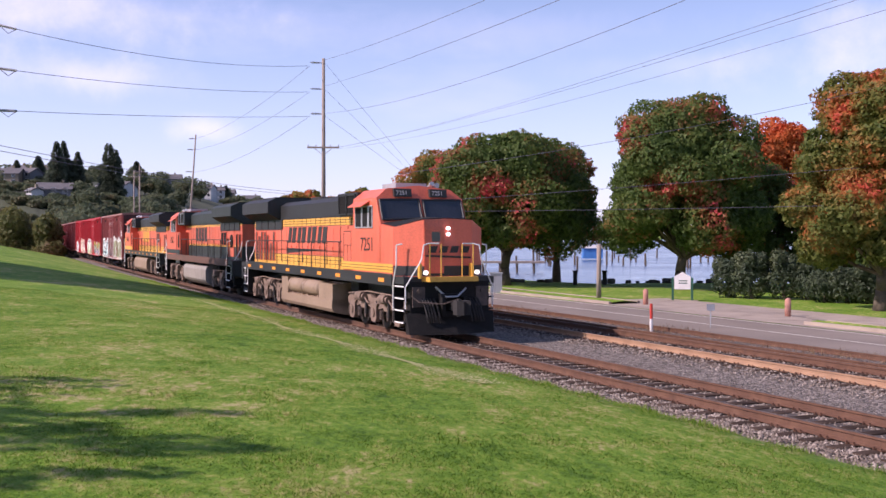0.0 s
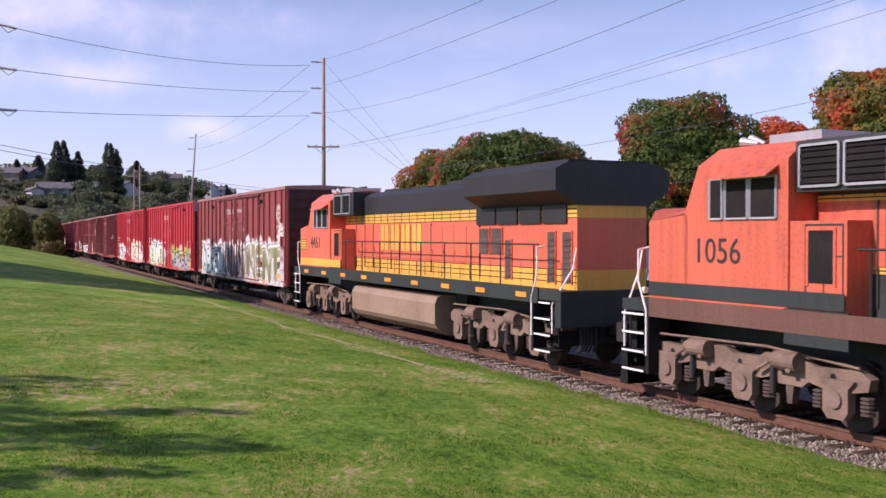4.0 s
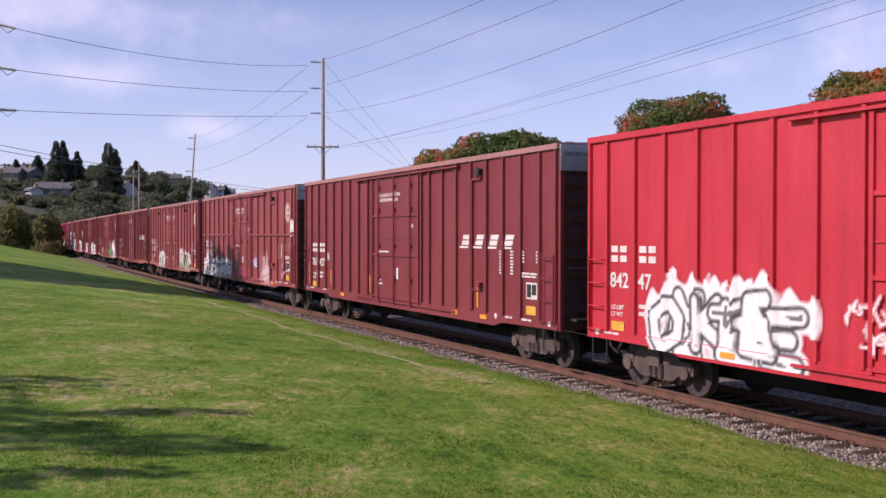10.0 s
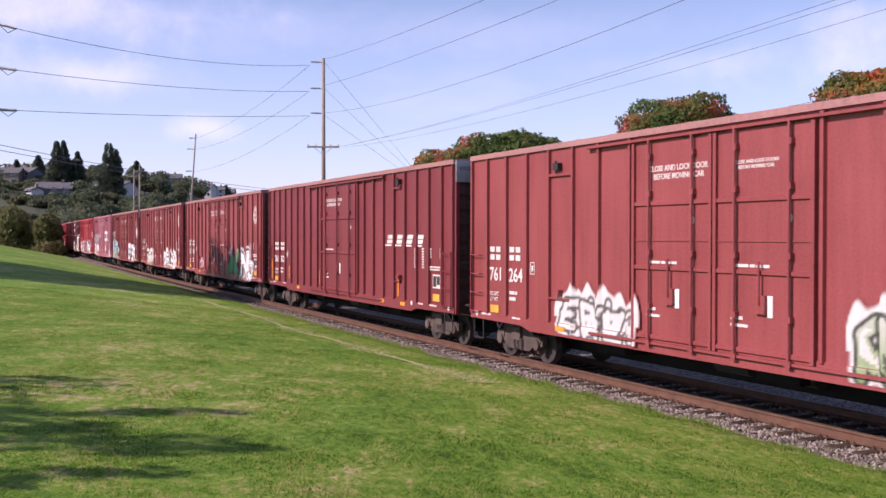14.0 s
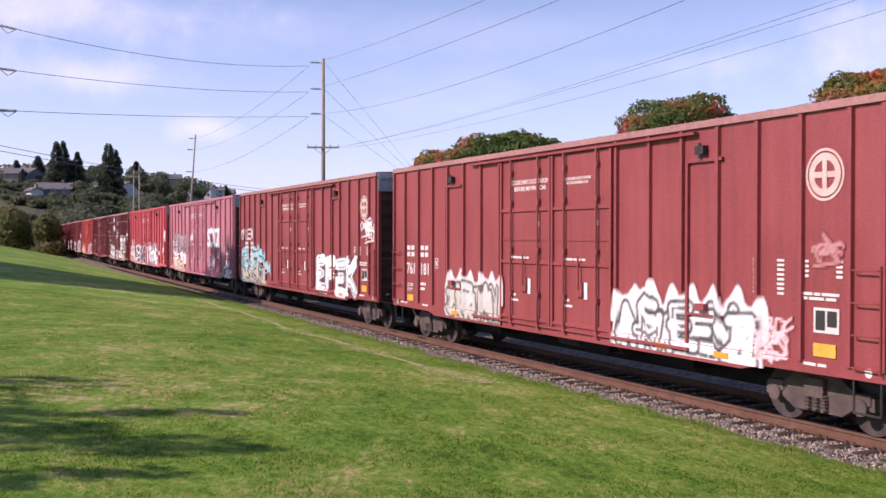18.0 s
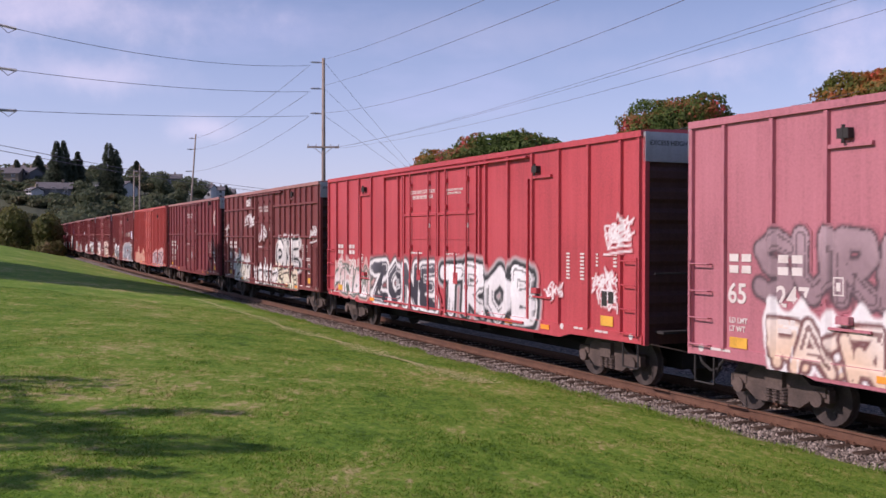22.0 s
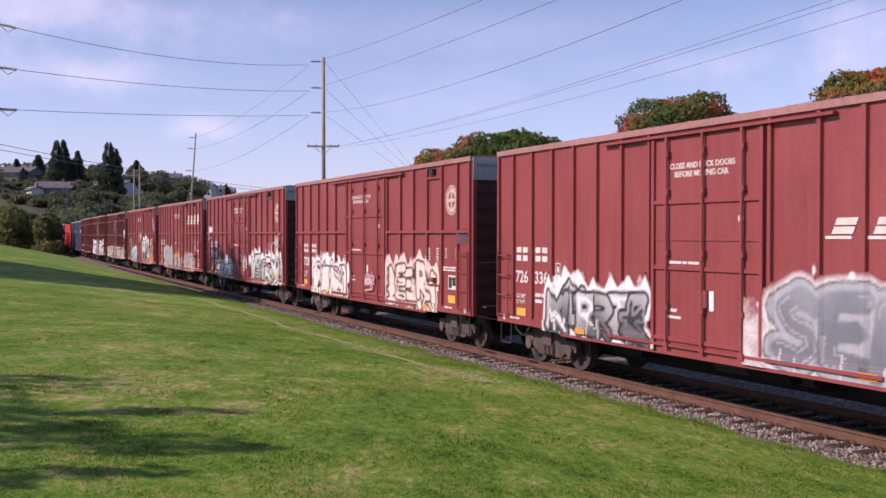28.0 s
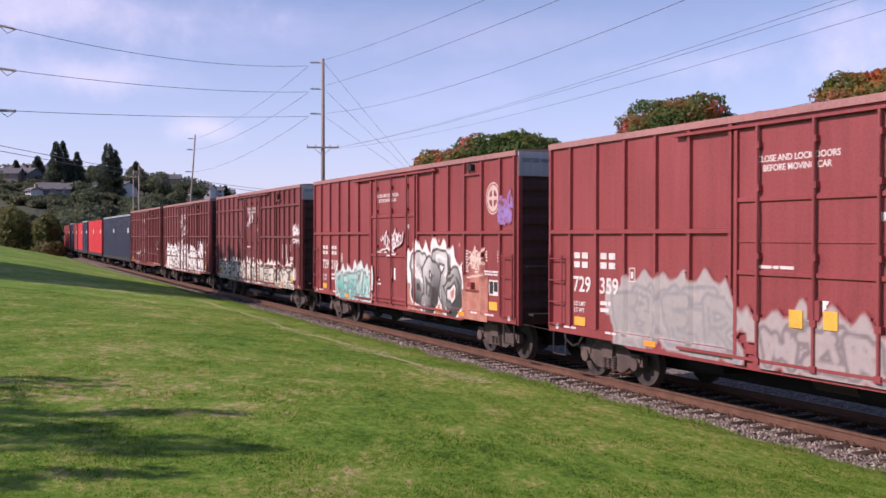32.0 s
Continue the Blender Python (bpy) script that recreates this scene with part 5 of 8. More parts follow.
def spray(car, items, ribs, half, base, low, seed, door, side_y=-1.468):
    """Paint on a car's near side, laid over its sheet and posts. items: (kind, word, x0, x1, z0, z1, fill, outline, halo)."""
    rng = random.Random(seed)
    nr = np.random.default_rng(seed)
    xs = np.arange(-half + 0.06, half - 0.06, STEP)
    zs = np.arange(low + 0.02, 4.9, STEP)
    X, Z = np.meshgrid(xs, zs)
    col = np.tile(np.array(base, float), (*X.shape, 1))
    rough = np.sin(X * 9.1 + 1.3 * np.sin(Z * 6 + seed)) * np.sin(Z * 8.3 + seed) * 0.5 + nr.normal(0, 0.2, X.shape)

    layer = np.zeros(X.shape)

    def lay(mask, c):
        nonlocal col, layer
        m = np.clip(mask, 0, 1)[..., None]
        c = np.array(c, float)
        col = col * (1 - m) + c * m
        layer = np.maximum(layer, m[..., 0])

    for order, (kind, word, x0, x1, z0, z1, fill, outline, halo) in enumerate(items):
        layer = np.zeros(X.shape)
        if kind in ("piece", "flame"):
            n = len(word)
            th = min((x1 - x0) / n * 0.2, (z1 - z0) * 0.17)
            zb = max(z0, low + th * 0.8)
            d = near_strokes(X, Z, letter_lines(word, x0, x1, zb, z1, rng, 0.26)) + 0.02 * rough
            if halo:
                up = 0.26 * (np.abs(np.sin(X * 4.1 + seed)) ** 2 * np.abs(np.sin(X * 1.7 + seed))) * (Z > (z0 + z1) / 2) if kind == "flame" else 0
                lay((th + 0.24 + up - d) / 0.1 * (0.85 + 0.2 * rough), halo)
            if halo:
                lay((th + 0.15 - d) / 0.04, [q * 0.15 for q in fill] if min(outline) > 0.3 else [q * 0.6 for q in halo])
            lay((th + (0.12 if halo else 0.06) - d) / 0.045, outline)
            lay((th - d) / 0.045, fill)
            f2 = [min(1, q * 1.5 + 0.06) for q in fill]
            lay(np.where(d < th, np.clip((Z - (z0 + z1) / 2) / (z1 - z0) + 0.25 * np.sin(X * 4 + seed), 0, 0.8), 0), f2)
            lay(np.where((d > th * 0.4) & (d < th * 0.62) & (np.sin(X * 2.3 + Z * 3 + seed) > 0.1), 0.75, 0), outline)
        elif kind == "wild":
            # Overlapping fat letters, each outlined, too twisted to read, on a ragged cloud of paint.
            zb, hl, edge = max(z0, low), halo or outline, [q * 0.35 for q in outline]
            tall = z1 - zb
            count = max(3, round((x1 - x0) / (0.36 * tall + 0.18)))
            th = 0.1 * tall + 0.025
            letters = []
            for i in range(count):
                u0 = x0 + (x1 - x0) * i / count
                u1 = x0 + (x1 - x0) * (i + 1) / count
                rise = rng.uniform(-0.1, 0.12) * tall
                letters.append(letter_lines(rng.choice("SENRAKOEBZMW"), u0 - 0.16, u1 + 0.18, zb + th + min(0, rise) * 0.3, z1 - th * 0.4 + rise, rng, 0.7))
                if rng.random() < 0.55:
                    letters[-1] += letter_lines(rng.choice("KAZWNM"), u0, u1 + 0.1, zb + th, z1 - th, rng, 0.9)
            fields = [near_strokes(X, Z, q) + 0.012 * rough for q in letters]
            near = np.minimum.reduce(fields)
            spike = 0.22 * np.abs(np.sin(X * 5.3 + seed)) ** 3 * (Z > (zb + z1) / 2)
            lay((th + 0.15 + spike - near) / 0.06, hl)
            for i in rng.sample(range(count), count):
                d = fields[i]
                lay((th + 0.07 - d) / 0.035, edge)
                f1, f2 = np.array(fill, float), np.array(hl, float)
                mixed = np.clip((Z - zb) / tall + 0.3 * np.sin(X * 3 + i) - 0.1, 0, 1)[..., None]
                m = np.clip((th - d) / 0.035, 0, 1)[..., None]
                col = col * (1 - m) + (f1 * (1 - mixed * 0.75) + f2 * mixed * 0.75) * m
                lay(np.where((d < th * 0.3) & (np.sin(Z * 5 + X * 2 + i) > 0.35), 0.85, 0), edge if i % 2 else hl)
        elif kind == "fog":
            top = z0 + (z1 - z0) * (0.5 + 0.16 * np.sin(X * 2.3 + seed) * np.sin(X * 0.9) + 0.08 * np.sin(X * 5.1 + seed) + 0.1 * rough)
            lay(np.where((X > x0) & (X < x1), np.clip((top - Z) / 0.5, 0, 1) * (0.6 + 0.3 * rough), 0), fill)
            for _ in range(int((x1 - x0) * 2.2)):
                cx, cz, cr = rng.uniform(x0, x1), z0 + (z1 - z0) * rng.uniform(0.45, 0.8), rng.uniform(0.04, 0.09)
                lay((cr - np.hypot(X - cx, (Z - cz) * 0.8)) / 0.03, fill)
        elif kind == "tag":
            d = near_strokes(X, Z, tag_lines(x0, x1, z0, z1, rng, int(word or 4)))
            lay((0.03 - d) / 0.022, fill)
        elif kind == "script":
            d = near_strokes(X, Z, letter_lines(word, x0, x1, z0, z1, rng, 0.3))
            lay((0.05 - d) / 0.03, fill)
        elif kind == "word":
            d = near_strokes(X, Z, letter_lines(word, x0, x1, z0, z1, rng, 0.05)) + 0.01 * rough
            lay((0.17 - d) / 0.04, outline)
            lay((0.12 - d) / 0.03, fill)
        elif kind == "streak":
            up = z0 + (z1 - z0) * (0.35 + 0.65 * np.abs(np.sin(X * 6.3 + seed) * np.sin(X * 2.9 + 1)))
            d = near_strokes(X, Z, tag_lines(x0, x1, z0, z1, rng, int((x1 - x0) * 4)))
            lay(np.where((X > x0) & (X < x1) & (Z < up), np.clip(0.3 + 0.4 * rough + (Z < z0 + 0.35) * 0.3, 0, 0.85), 0), fill)
            lay(np.where(Z < up + 0.15, (0.06 - d) / 0.03, 0), fill)
        if kind in ("piece", "flame", "wild"):
            for _ in range(int((x1 - x0) * 1.2)):
                cx, cz = rng.uniform(x0, x1), rng.uniform(z0 + 0.1, (z0 + z1) / 2)
                lay(np.where((np.abs(X - cx) < 0.02) & (Z < cz) & (Z > cz - rng.uniform(0.2, 0.6)), 0.6, 0), halo or outline)
        Y = np.where(Z < LOW + 0.31, side_y - 0.028, side_y - 0.004)
        for r in ribs:
            Y = np.minimum(Y, np.where((np.abs(X - r) < 0.075) & (Z > LOW + 0.27), side_y - 0.07, side_y - 0.004))
        Y = np.where((X > door[0] - 0.03) & (X < door[1] + 0.03), np.minimum(Y, side_y - 0.07), Y) - 0.0015 * order
        spray_mesh(car, X, Y, Z, col, layer > 0.08)


def spray_mesh(car, X, Y, Z, col, on):
    """The painted cells of one piece of graffiti as a mesh with a colour at each corner."""
    cell = on[:-1, :-1] | on[1:, :-1] | on[:-1, 1:] | on[1:, 1:]
    if not cell.any():
        return
    idx = np.arange(X.size).reshape(X.shape)
    F = np.stack([idx[:-1, :-1][cell], idx[:-1, 1:][cell], idx[1:, 1:][cell], idx[1:, :-1][cell]], 1)
    used, F2 = np.unique(F, return_inverse=True)
    V = np.stack([X.ravel()[used], Y.ravel()[used], Z.ravel()[used]], 1)
    C = np.concatenate([np.clip(col.reshape(-1, 3)[used], 0, 0.9), np.ones((len(used), 1))], 1)
    n = len(F)
    me = bpy.data.meshes.new("graffiti")
    me.vertices.add(len(V))
    me.vertices.foreach_set("co", V.astype(np.float32).ravel())
    me.loops.add(n * 4)
    me.loops.foreach_set("vertex_index", F2.reshape(-1).astype(np.int32))
    me.polygons.add(n)
    me.polygons.foreach_set("loop_start", np.arange(0, n * 4, 4, dtype=np.int32))
    me.polygons.foreach_set("loop_total", np.full(n, 4, dtype=np.int32))
    at = me.color_attributes.new("paint", "FLOAT_COLOR", "POINT")
    at.data.foreach_set("color", C.astype(np.float32).ravel())
    me.materials.append(SPRAY)
    me.update(calc_edges=True)
    part("graffiti", me, SPRAY, car, "sprayed graffiti paint")


# ---- boxcars ----
TOP, LOW = 5.06, 0.82
POST = Mesh().prism([(-0.05, 0.0), (-0.038, -0.07), (0.038, -0.07), (0.05, 0.0)], 0, 1, "z").data("side_post", DARK)


def bars(parent, name, x, z, widths, h, material, y=-1.476, gap=0.035, slant=0.0):
    """A row of plain bars in place of writing."""
    m = Mesh()
    for w in widths:
        m.prism([(x, z), (x + w, z), (x + w + slant, z + h), (x + slant, z + h)], y - 0.004, y + 0.004)
        x += w + gap
    return part(name, m, material, parent)


def pierced(m, x, z, w, h, slant, y0, y1, bar=0.1):
    """A plain slanted block with one slit across it."""
    for v0, v1 in ((0, 0.5 - bar / 2), (0.5 + bar / 2, 1)):
        m.prism([(x + slant * v0 * h, z + v0 * h), (x + w + slant * v0 * h, z + v0 * h), (x + w + slant * v1 * h, z + v1 * h), (x + slant * v1 * h, z + v1 * h)], y0, y1)
    return m


def boxcar(spec):
    """A plug-door boxcar: sides with posts, doors with locking rods, corrugated ends, ladders, bogies."""
    front, rear, colour = spec["front"], spec["rear"], spec["paint"]
    a = (front - rear) / 2
    s0 = (front + rear) / 2
    mat = CAR_PAINT[colour]
    root = tagged(new("boxcar"), spec["label"], "boxcar", "boxcars of the train")
    W = 1.46
    body = Mesh()
    body.box(-a + 0.05, a - 0.05, -W, W, LOW + 0.2, TOP - 0.12)
    part("body", body, mat, root)
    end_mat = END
    # Roof: shallow pitch with seams.
    r = Mesh().prism([(-W - 0.06, TOP - 0.14), (-W - 0.06, TOP - 0.02), (-W + 0.1, TOP), (0, TOP + 0.05), (W - 0.1, TOP), (W + 0.06, TOP - 0.02), (W + 0.06, TOP - 0.14)], -a, a, "x")
    n = int(2 * a / 1.2)
    for i in range(1, n):
        x = -a + 2 * a * i / n
        r.prism([(-W, TOP), (0, TOP + 0.09), (W, TOP), (W, TOP - 0.03), (-W, TOP - 0.03)], x - 0.04, x + 0.04, "x")
    part("roof", r, GALV if spec.get("galv") else mat if colour in ("red", "salmon", "coral", "pink") else ROOFTOP, root, "galvanised roof" if spec.get("galv") else "")
    # Side sills; deeper between the bogies.
    for e in (-1, 1):
        m = Mesh().prism([(-a, LOW + 0.12), (-a, LOW + 0.3), (a, LOW + 0.3), (a, LOW + 0.12), (a - 2.6, LOW + 0.1), (a - 3.0, LOW), (-a + 3.0, LOW), (-a + 2.6, LOW + 0.1)], e * (W - 0.06), e * (W + 0.03))
        part("side_sill", m, mat, root)
    # Posts on the near side; the far side's in one mesh.
    d0, d1 = spec["door"]
    # Gaps beside the end posts and the spacing of the posts, behind and ahead of the door.
    gap_r, step, gap_f, step_f = spec["posts"]
    ribs = [-a + 0.08, a - 0.08, d0 - 0.12, d1 + 0.12]
    x = -a + 0.08 + gap_r
    while x < d0 - 0.4:
        ribs.append(x)
        x += step
    x = a - 0.08 - gap_f
    while x > d1 + 0.4:
        ribs.append(x)
        x -= step_f
    for x in ribs:
        ob = part("side_post", POST, mat, root, m=pose(x, -W, LOW + 0.28) @ Matrix.Diagonal((1, 1, TOP - 0.16 - LOW - 0.28, 1)))
        ob.material_slots[0].link, ob.material_slots[0].material = "OBJECT", mat
    far = Mesh()
    for x in ribs:
        far.prism([(x - 0.05, W), (x - 0.035, W + 0.06), (x + 0.035, W + 0.06), (x + 0.05, W)], LOW + 0.28, TOP - 0.16, "z")
    far.box(d0, d1, W, W + 0.05, LOW + 0.3, TOP - 0.3)
    part("far_side_posts", far, mat, root)
    for z in spec.get("rail", ()):
        for p, q in ((-a + 0.1, d0 - 0.1), (d1 + 0.1, a - 0.1 if z > 2 else a - 1.0)):
            part("side_rail", Mesh().prism([(-W, z - 0.05), (-W - 0.075, z - 0.035), (-W - 0.075, z + 0.035), (-W, z + 0.05)], p, q, "x"), mat, root)
    # Doors: leaves with frame bars, locking rods, hanger and handle.
    leaves = [(d0, (d0 + d1) / 2 - 0.02), ((d0 + d1) / 2 + 0.02, d1)] if spec.get("double") else [(d0, d1)]
    for p, q in leaves:
        dm = Mesh().box(p, q, -W - 0.035, -W + 0.02, LOW + 0.22, TOP - 0.28)
        door = part("door", dm, mat, root)
        for z in (1.12, 2.42, 3.62):
            part("crossbar", Mesh().prism([(-W - 0.035, z - 0.05), (-W - 0.075, z - 0.03), (-W - 0.075, z + 0.03), (-W - 0.035, z + 0.05)], p, q, "x"), mat, door)
        part("thin_crossbar", Mesh().box(p, q, -W - 0.055, -W - 0.034, 2.92, 2.95), mat, door)
        for e in (p + 0.04, q - 0.04):
            part("stile", Mesh().box(e - 0.04, e + 0.04, -W - 0.085, -W - 0.03, LOW + 0.22, TOP - 0.28), mat, door)
        for f in ((0.16, 0.5, 0.84) if q - p > 2.8 else (0.24, 0.78)):
            x = p + (q - p) * f
            m = Mesh().cyl((x, -W - 0.1, LOW + 0.15), (x, -W - 0.1, TOP - 0.2), 0.03, 8)
            for z in (1.0, 1.7, 2.7, 3.8, 4.5):
                m.box(x - 0.06, x + 0.06, -W - 0.12, -W - 0.04, z - 0.05, z + 0.05)
            part("locking_rod", m, mat, door)
        x = (p + q) / 2
        part("operating_gear", Mesh().box(x - 0.12, x + 0.12, -W - 0.1, -W - 0.03, 1.75, 2.05).cyl((x, -W - 0.11, 1.9), (x, -W - 0.11, 2.6), 0.022, 6), mat, door)
        if spec.get("door_text", True):
            k = 0.145 if p == d0 else 0.085
            for row, words in enumerate(("CLOSE AND LOCK DOORS", "BEFORE MOVING CAR")):
                part("stencil", text_mesh(words, k, NUMBER, 0.003, 0.02), NUMBER, door, "white stencilled warning", pose(p + 0.5 + row * k, -W - 0.039, 4.22 - row * k * 1.05))
            bars(door, "stencil", p + 0.5, 2.5, [0.35, 0.12, 0.3], 0.05, NUMBER, -W - 0.04)
            bars(door, "stencil", p + 0.42, 1.62, [0.3], 0.06, NUMBER, -W - 0.04)
            bars(door, "stencil", p + 0.42, 1.5, [0.42], 0.05, NUMBER, -W - 0.04)
            part("lock_card", Mesh().box(x + 0.14, x + 0.26, -W - 0.05, -W - 0.036, 1.7, 2.05), WHITE, door, "small white card")
            part("round_mark", Mesh().cyl((q - 0.55, -W - 0.046, 3.3), (q - 0.55, -W - 0.036, 3.3), 0.07, 12), NUMBER, door)
        for z, w in ((1.62, 0.2), (1.6, -0.5)):
            if spec.get("cards"):
                part("placard", Mesh().box(x + w, x + w + 0.28, -W - 0.1, -W - 0.085, z, z + 0.28), YELLOW, door, "square yellow placard")
    track = Mesh().box(d0 - 1.6, d1 + (2.6 if a > 8.5 else 1.5), -W - 0.12, -W - 0.02, TOP - 0.25, TOP - 0.2)
    part("upper_door_rail", track, mat, root)
    part("lower_door_rail", Mesh().box(d0 - 1.5, d1 + 2.4, -W - 0.09, -W - 0.02, LOW + 0.16, LOW + 0.21), mat, root)
    # Plug-door latches: a framed bay with a dark catch over it, high and low.
    for x0, x1, z in spec["bays"]:
        part("bay_frame", Mesh().box(x0, x1, -W - 0.06, -W, z - 0.03, z + 0.03).box(x0 - 0.03, x0 + 0.03, -W - 0.06, -W, LOW + 0.3, z), mat, root)
        part("upper_catch", Mesh().box(x0 + 0.3, x0 + 0.52, -W - 0.12, -W, z + 0.1, z + 0.25).cyl((x0 + 0.41, -W - 0.1, z + 0.03), (x0 + 0.41, -W - 0.1, z + 0.3), 0.03, 6), DARK, root, "dark door catch")
        part("lower_catch", Mesh().box(x0 + 0.3, x0 + 0.55, -W - 0.12, -W, 1.72, 1.84).box(x0, x1, -W - 0.06, -W, 1.62, 1.66), mat, root)
    # Ends: corrugated sheet, the front one seen best.
    for e in (-1, 1):
        prof = [(e * (a - 0.05), LOW + 0.1)]
        for i in range(9):
            z = LOW + 0.45 + i * 0.4
            prof += [(e * a, z - 0.02), (e * (a + 0.055), z + 0.06), (e * (a + 0.055), z + 0.2), (e * a, z + 0.28)]
        prof += [(e * a, TOP - 0.14), (e * (a - 0.05), TOP - 0.14)]
        m = Mesh().prism(prof, -W + 0.1, W - 0.1)
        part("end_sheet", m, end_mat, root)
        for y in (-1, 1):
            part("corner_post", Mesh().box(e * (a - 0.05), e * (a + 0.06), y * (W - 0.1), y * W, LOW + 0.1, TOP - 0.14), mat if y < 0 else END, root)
        if spec.get("galv_end"):
            part("end_cap", Mesh().box(e * (a + 0.004), e * (a + 0.07), -W, W, TOP - 0.62, TOP - 0.05), GALV, root, "bare galvanised end strip")
            if e > 0:
                me = text_mesh("EXCESS HEIGHT CAR", 0.135, LOGO_BLACK, 0.002)
                me.transform(pose(0, 0, 0, 0, 0, 90))
                part("height_warning", me, LOGO_BLACK, root, "dark stencilled warning", pose(a + 0.073, -W + 0.1, TOP - 0.3))
        part("end_platform", Mesh().box(e * (a + 0.05), e * (a + 0.3), -1.2, 1.2, 1.15, 1.2), DARK, root)
        hw = Mesh().tube([(e * (a + 0.16), -1.3, 2.3), (e * (a + 0.16), -0.2, 2.3)], 0.018)
        part("end_grab_rail", hw, DARK, root)
        part("hand_brake_wheel", Mesh().cyl((e * (a + 0.14), 0.7, 2.0), (e * (a + 0.2), 0.7, 2.0), 0.28, 14), DARK, root)
        # Corner ladders of six rungs and a stirrup step.
        lad = Mesh()
        for i in range(4):
            z = 1.12 + i * 0.47
            lad.tube([(e * (a - 0.12), -W - 0.02, z), (e * (a - 0.12), -W - 0.11, z), (e * (a - 0.6), -W - 0.11, z), (e * (a - 0.6), -W - 0.02, z)], 0.014, 5)
        lad.cyl((e * (a - 0.1), -W - 0.09, 1.05), (e * (a - 0.1), -W - 0.09, 2.6), 0.016, 6)
        if spec.get("ladder"):
            lad.cyl((e * (a - 0.62), -W - 0.09, 1.05), (e * (a - 0.62), -W - 0.09, 2.62), 0.016, 6)
        part("ladder", lad, mat, root)
        part("stirrup_step", Mesh().tube([(e * (a - 0.15), -W, LOW + 0.15), (e * (a - 0.15), -W, 0.45), (e * (a - 0.65), -W, 0.45), (e * (a - 0.65), -W, LOW + 0.15)], 0.018, 5), DARK, root)
        # Coupler with knuckle and the hanging air hose.
        c = Mesh().box(e * (a - 0.2), e * (a + 0.45), -0.13, 0.13, 0.78, 1.02)
        c.prism([(e * (a + 0.42), -0.2), (e * (a + 0.68), -0.2), (e * (a + 0.72), 0.0), (e * (a + 0.6), 0.2), (e * (a + 0.42), 0.2)], 0.74, 1.06, "z")
        part("coupler", c, IRON, root)
        part("air_hose", Mesh().tube([(e * (a + 0.25), -0.35, 0.85), (e * (a + 0.45), -0.4, 0.6), (e * (a + 0.6), -0.3, 0.45), (e * (a + 0.68), -0.15, 0.5)], 0.028, 6), DARK, root)
        part("cut_lever", Mesh().tube([(e * (a + 0.12), -W + 0.1, 0.95), (e * (a + 0.35), -0.7, 0.8), (e * (a + 0.4), -0.15, 0.95)], 0.014, 5), IRON, root)
    # Underframe; the centre sill is set low and black to deepen the shade beneath.
    u = Mesh().box(-a + 0.3, a - 0.3, -0.3, 0.3, 0.36, 1.0).box(-a + 0.05, a - 0.05, -W + 0.12, W - 0.12, 0.93, LOW + 0.24)
    for i in range(9):
        x = -a + 3.2 + (2 * a - 6.4) * i / 8
        u.box(x - 0.06, x + 0.06, -W + 0.1, W - 0.1, 0.78, 1.0)
    part("underframe", u, SOOT_SHADE, root)
    part("brake_cylinder", Mesh().cyl((-0.6, -0.75, 0.72), (0.3, -0.75, 0.72), 0.17, 12).cyl((0.8, -0.6, 0.72), (1.7, -0.6, 0.72), 0.2, 12), DARK, root)
    for p, q in (((-a + 2.2, -0.55, 0.62), (-0.6, -0.75, 0.72)), ((0.3, -0.75, 0.72), (a - 2.2, -0.55, 0.62))):
        part("brake_rod", Mesh().tube([p, q], 0.02), SOOT_SHADE, root)
    # Blocks added under the floor to shut out light from the far side.
    for x in (-a * 0.4, a * 0.12, a * 0.42):
        part("shade_block", Mesh().box(x - 0.5, x + 0.5, -1.0, 1.0, 0.58, 0.96), SOOT_SHADE, root)
    for e in (-1, 1):
        car_truck(root, e * (a - 1.75), s0)
    # Numbers, data and placards.
    zt = spec.get("mark_z", 1.92)
    xr = -a + 0.92
    if spec.get("number"):
        n1, n2 = spec["number"]
        xr, x2 = -a + 0.08 + gap_r + 0.12, -a + 0.08 + gap_r + step + 0.12
        size = min(0.47, (step - 0.2) / 1.75)

        def blocks(x):
            """Two slit blocks in place of initials."""
            m, w, h, z = Mesh(), 0.22, 0.32, zt + 0.5
            for k in range(2):
                m.box(x, x + w, -W - 0.014, -W - 0.006, z, z + h * 0.4).box(x, x + w, -W - 0.014, -W - 0.006, z + h * 0.6, z + h)
                x += w + 0.08
            return m

        for x in (xr, x2):
            part("reporting_mark", blocks(x), NUMBER, root, "plain pale bars")
        for wd, xx in ((n1, xr - 0.04), (n2, x2 - 0.04)):
            if wd:
                part("car_number", text_mesh(wd, size, NUMBER, 0.004, 0.018), NUMBER, root, m=pose(xx, -W - 0.01, zt))
        xs_ = x2 + step
        part("stencil_frame", Mesh().box(xs_, xs_ + 0.2, -W - 0.014, -W - 0.006, 2.39, 2.41).box(xs_, xs_ + 0.2, -W - 0.014, -W - 0.006, 2.13, 2.15).box(xs_, xs_ + 0.02, -W - 0.014, -W - 0.006, 2.15, 2.39).box(xs_ + 0.18, xs_ + 0.2, -W - 0.014, -W - 0.006, 2.15, 2.39).box(xs_ + 0.06, xs_ + 0.14, -W - 0.014, -W - 0.006, 2.2, 2.33), NUMBER, root)
        for words, z in (("LD LMT", 1.56), ("LT WT", 1.42)):
            part("weight_data", text_mesh(words, 0.13, NUMBER, 0.003, 0.02), NUMBER, root, m=pose(xr, -W - 0.01, z))
        bars(root, "weight_data", x2, 1.62, [0.24, 0.1], 0.08, NUMBER, -W - 0.012)
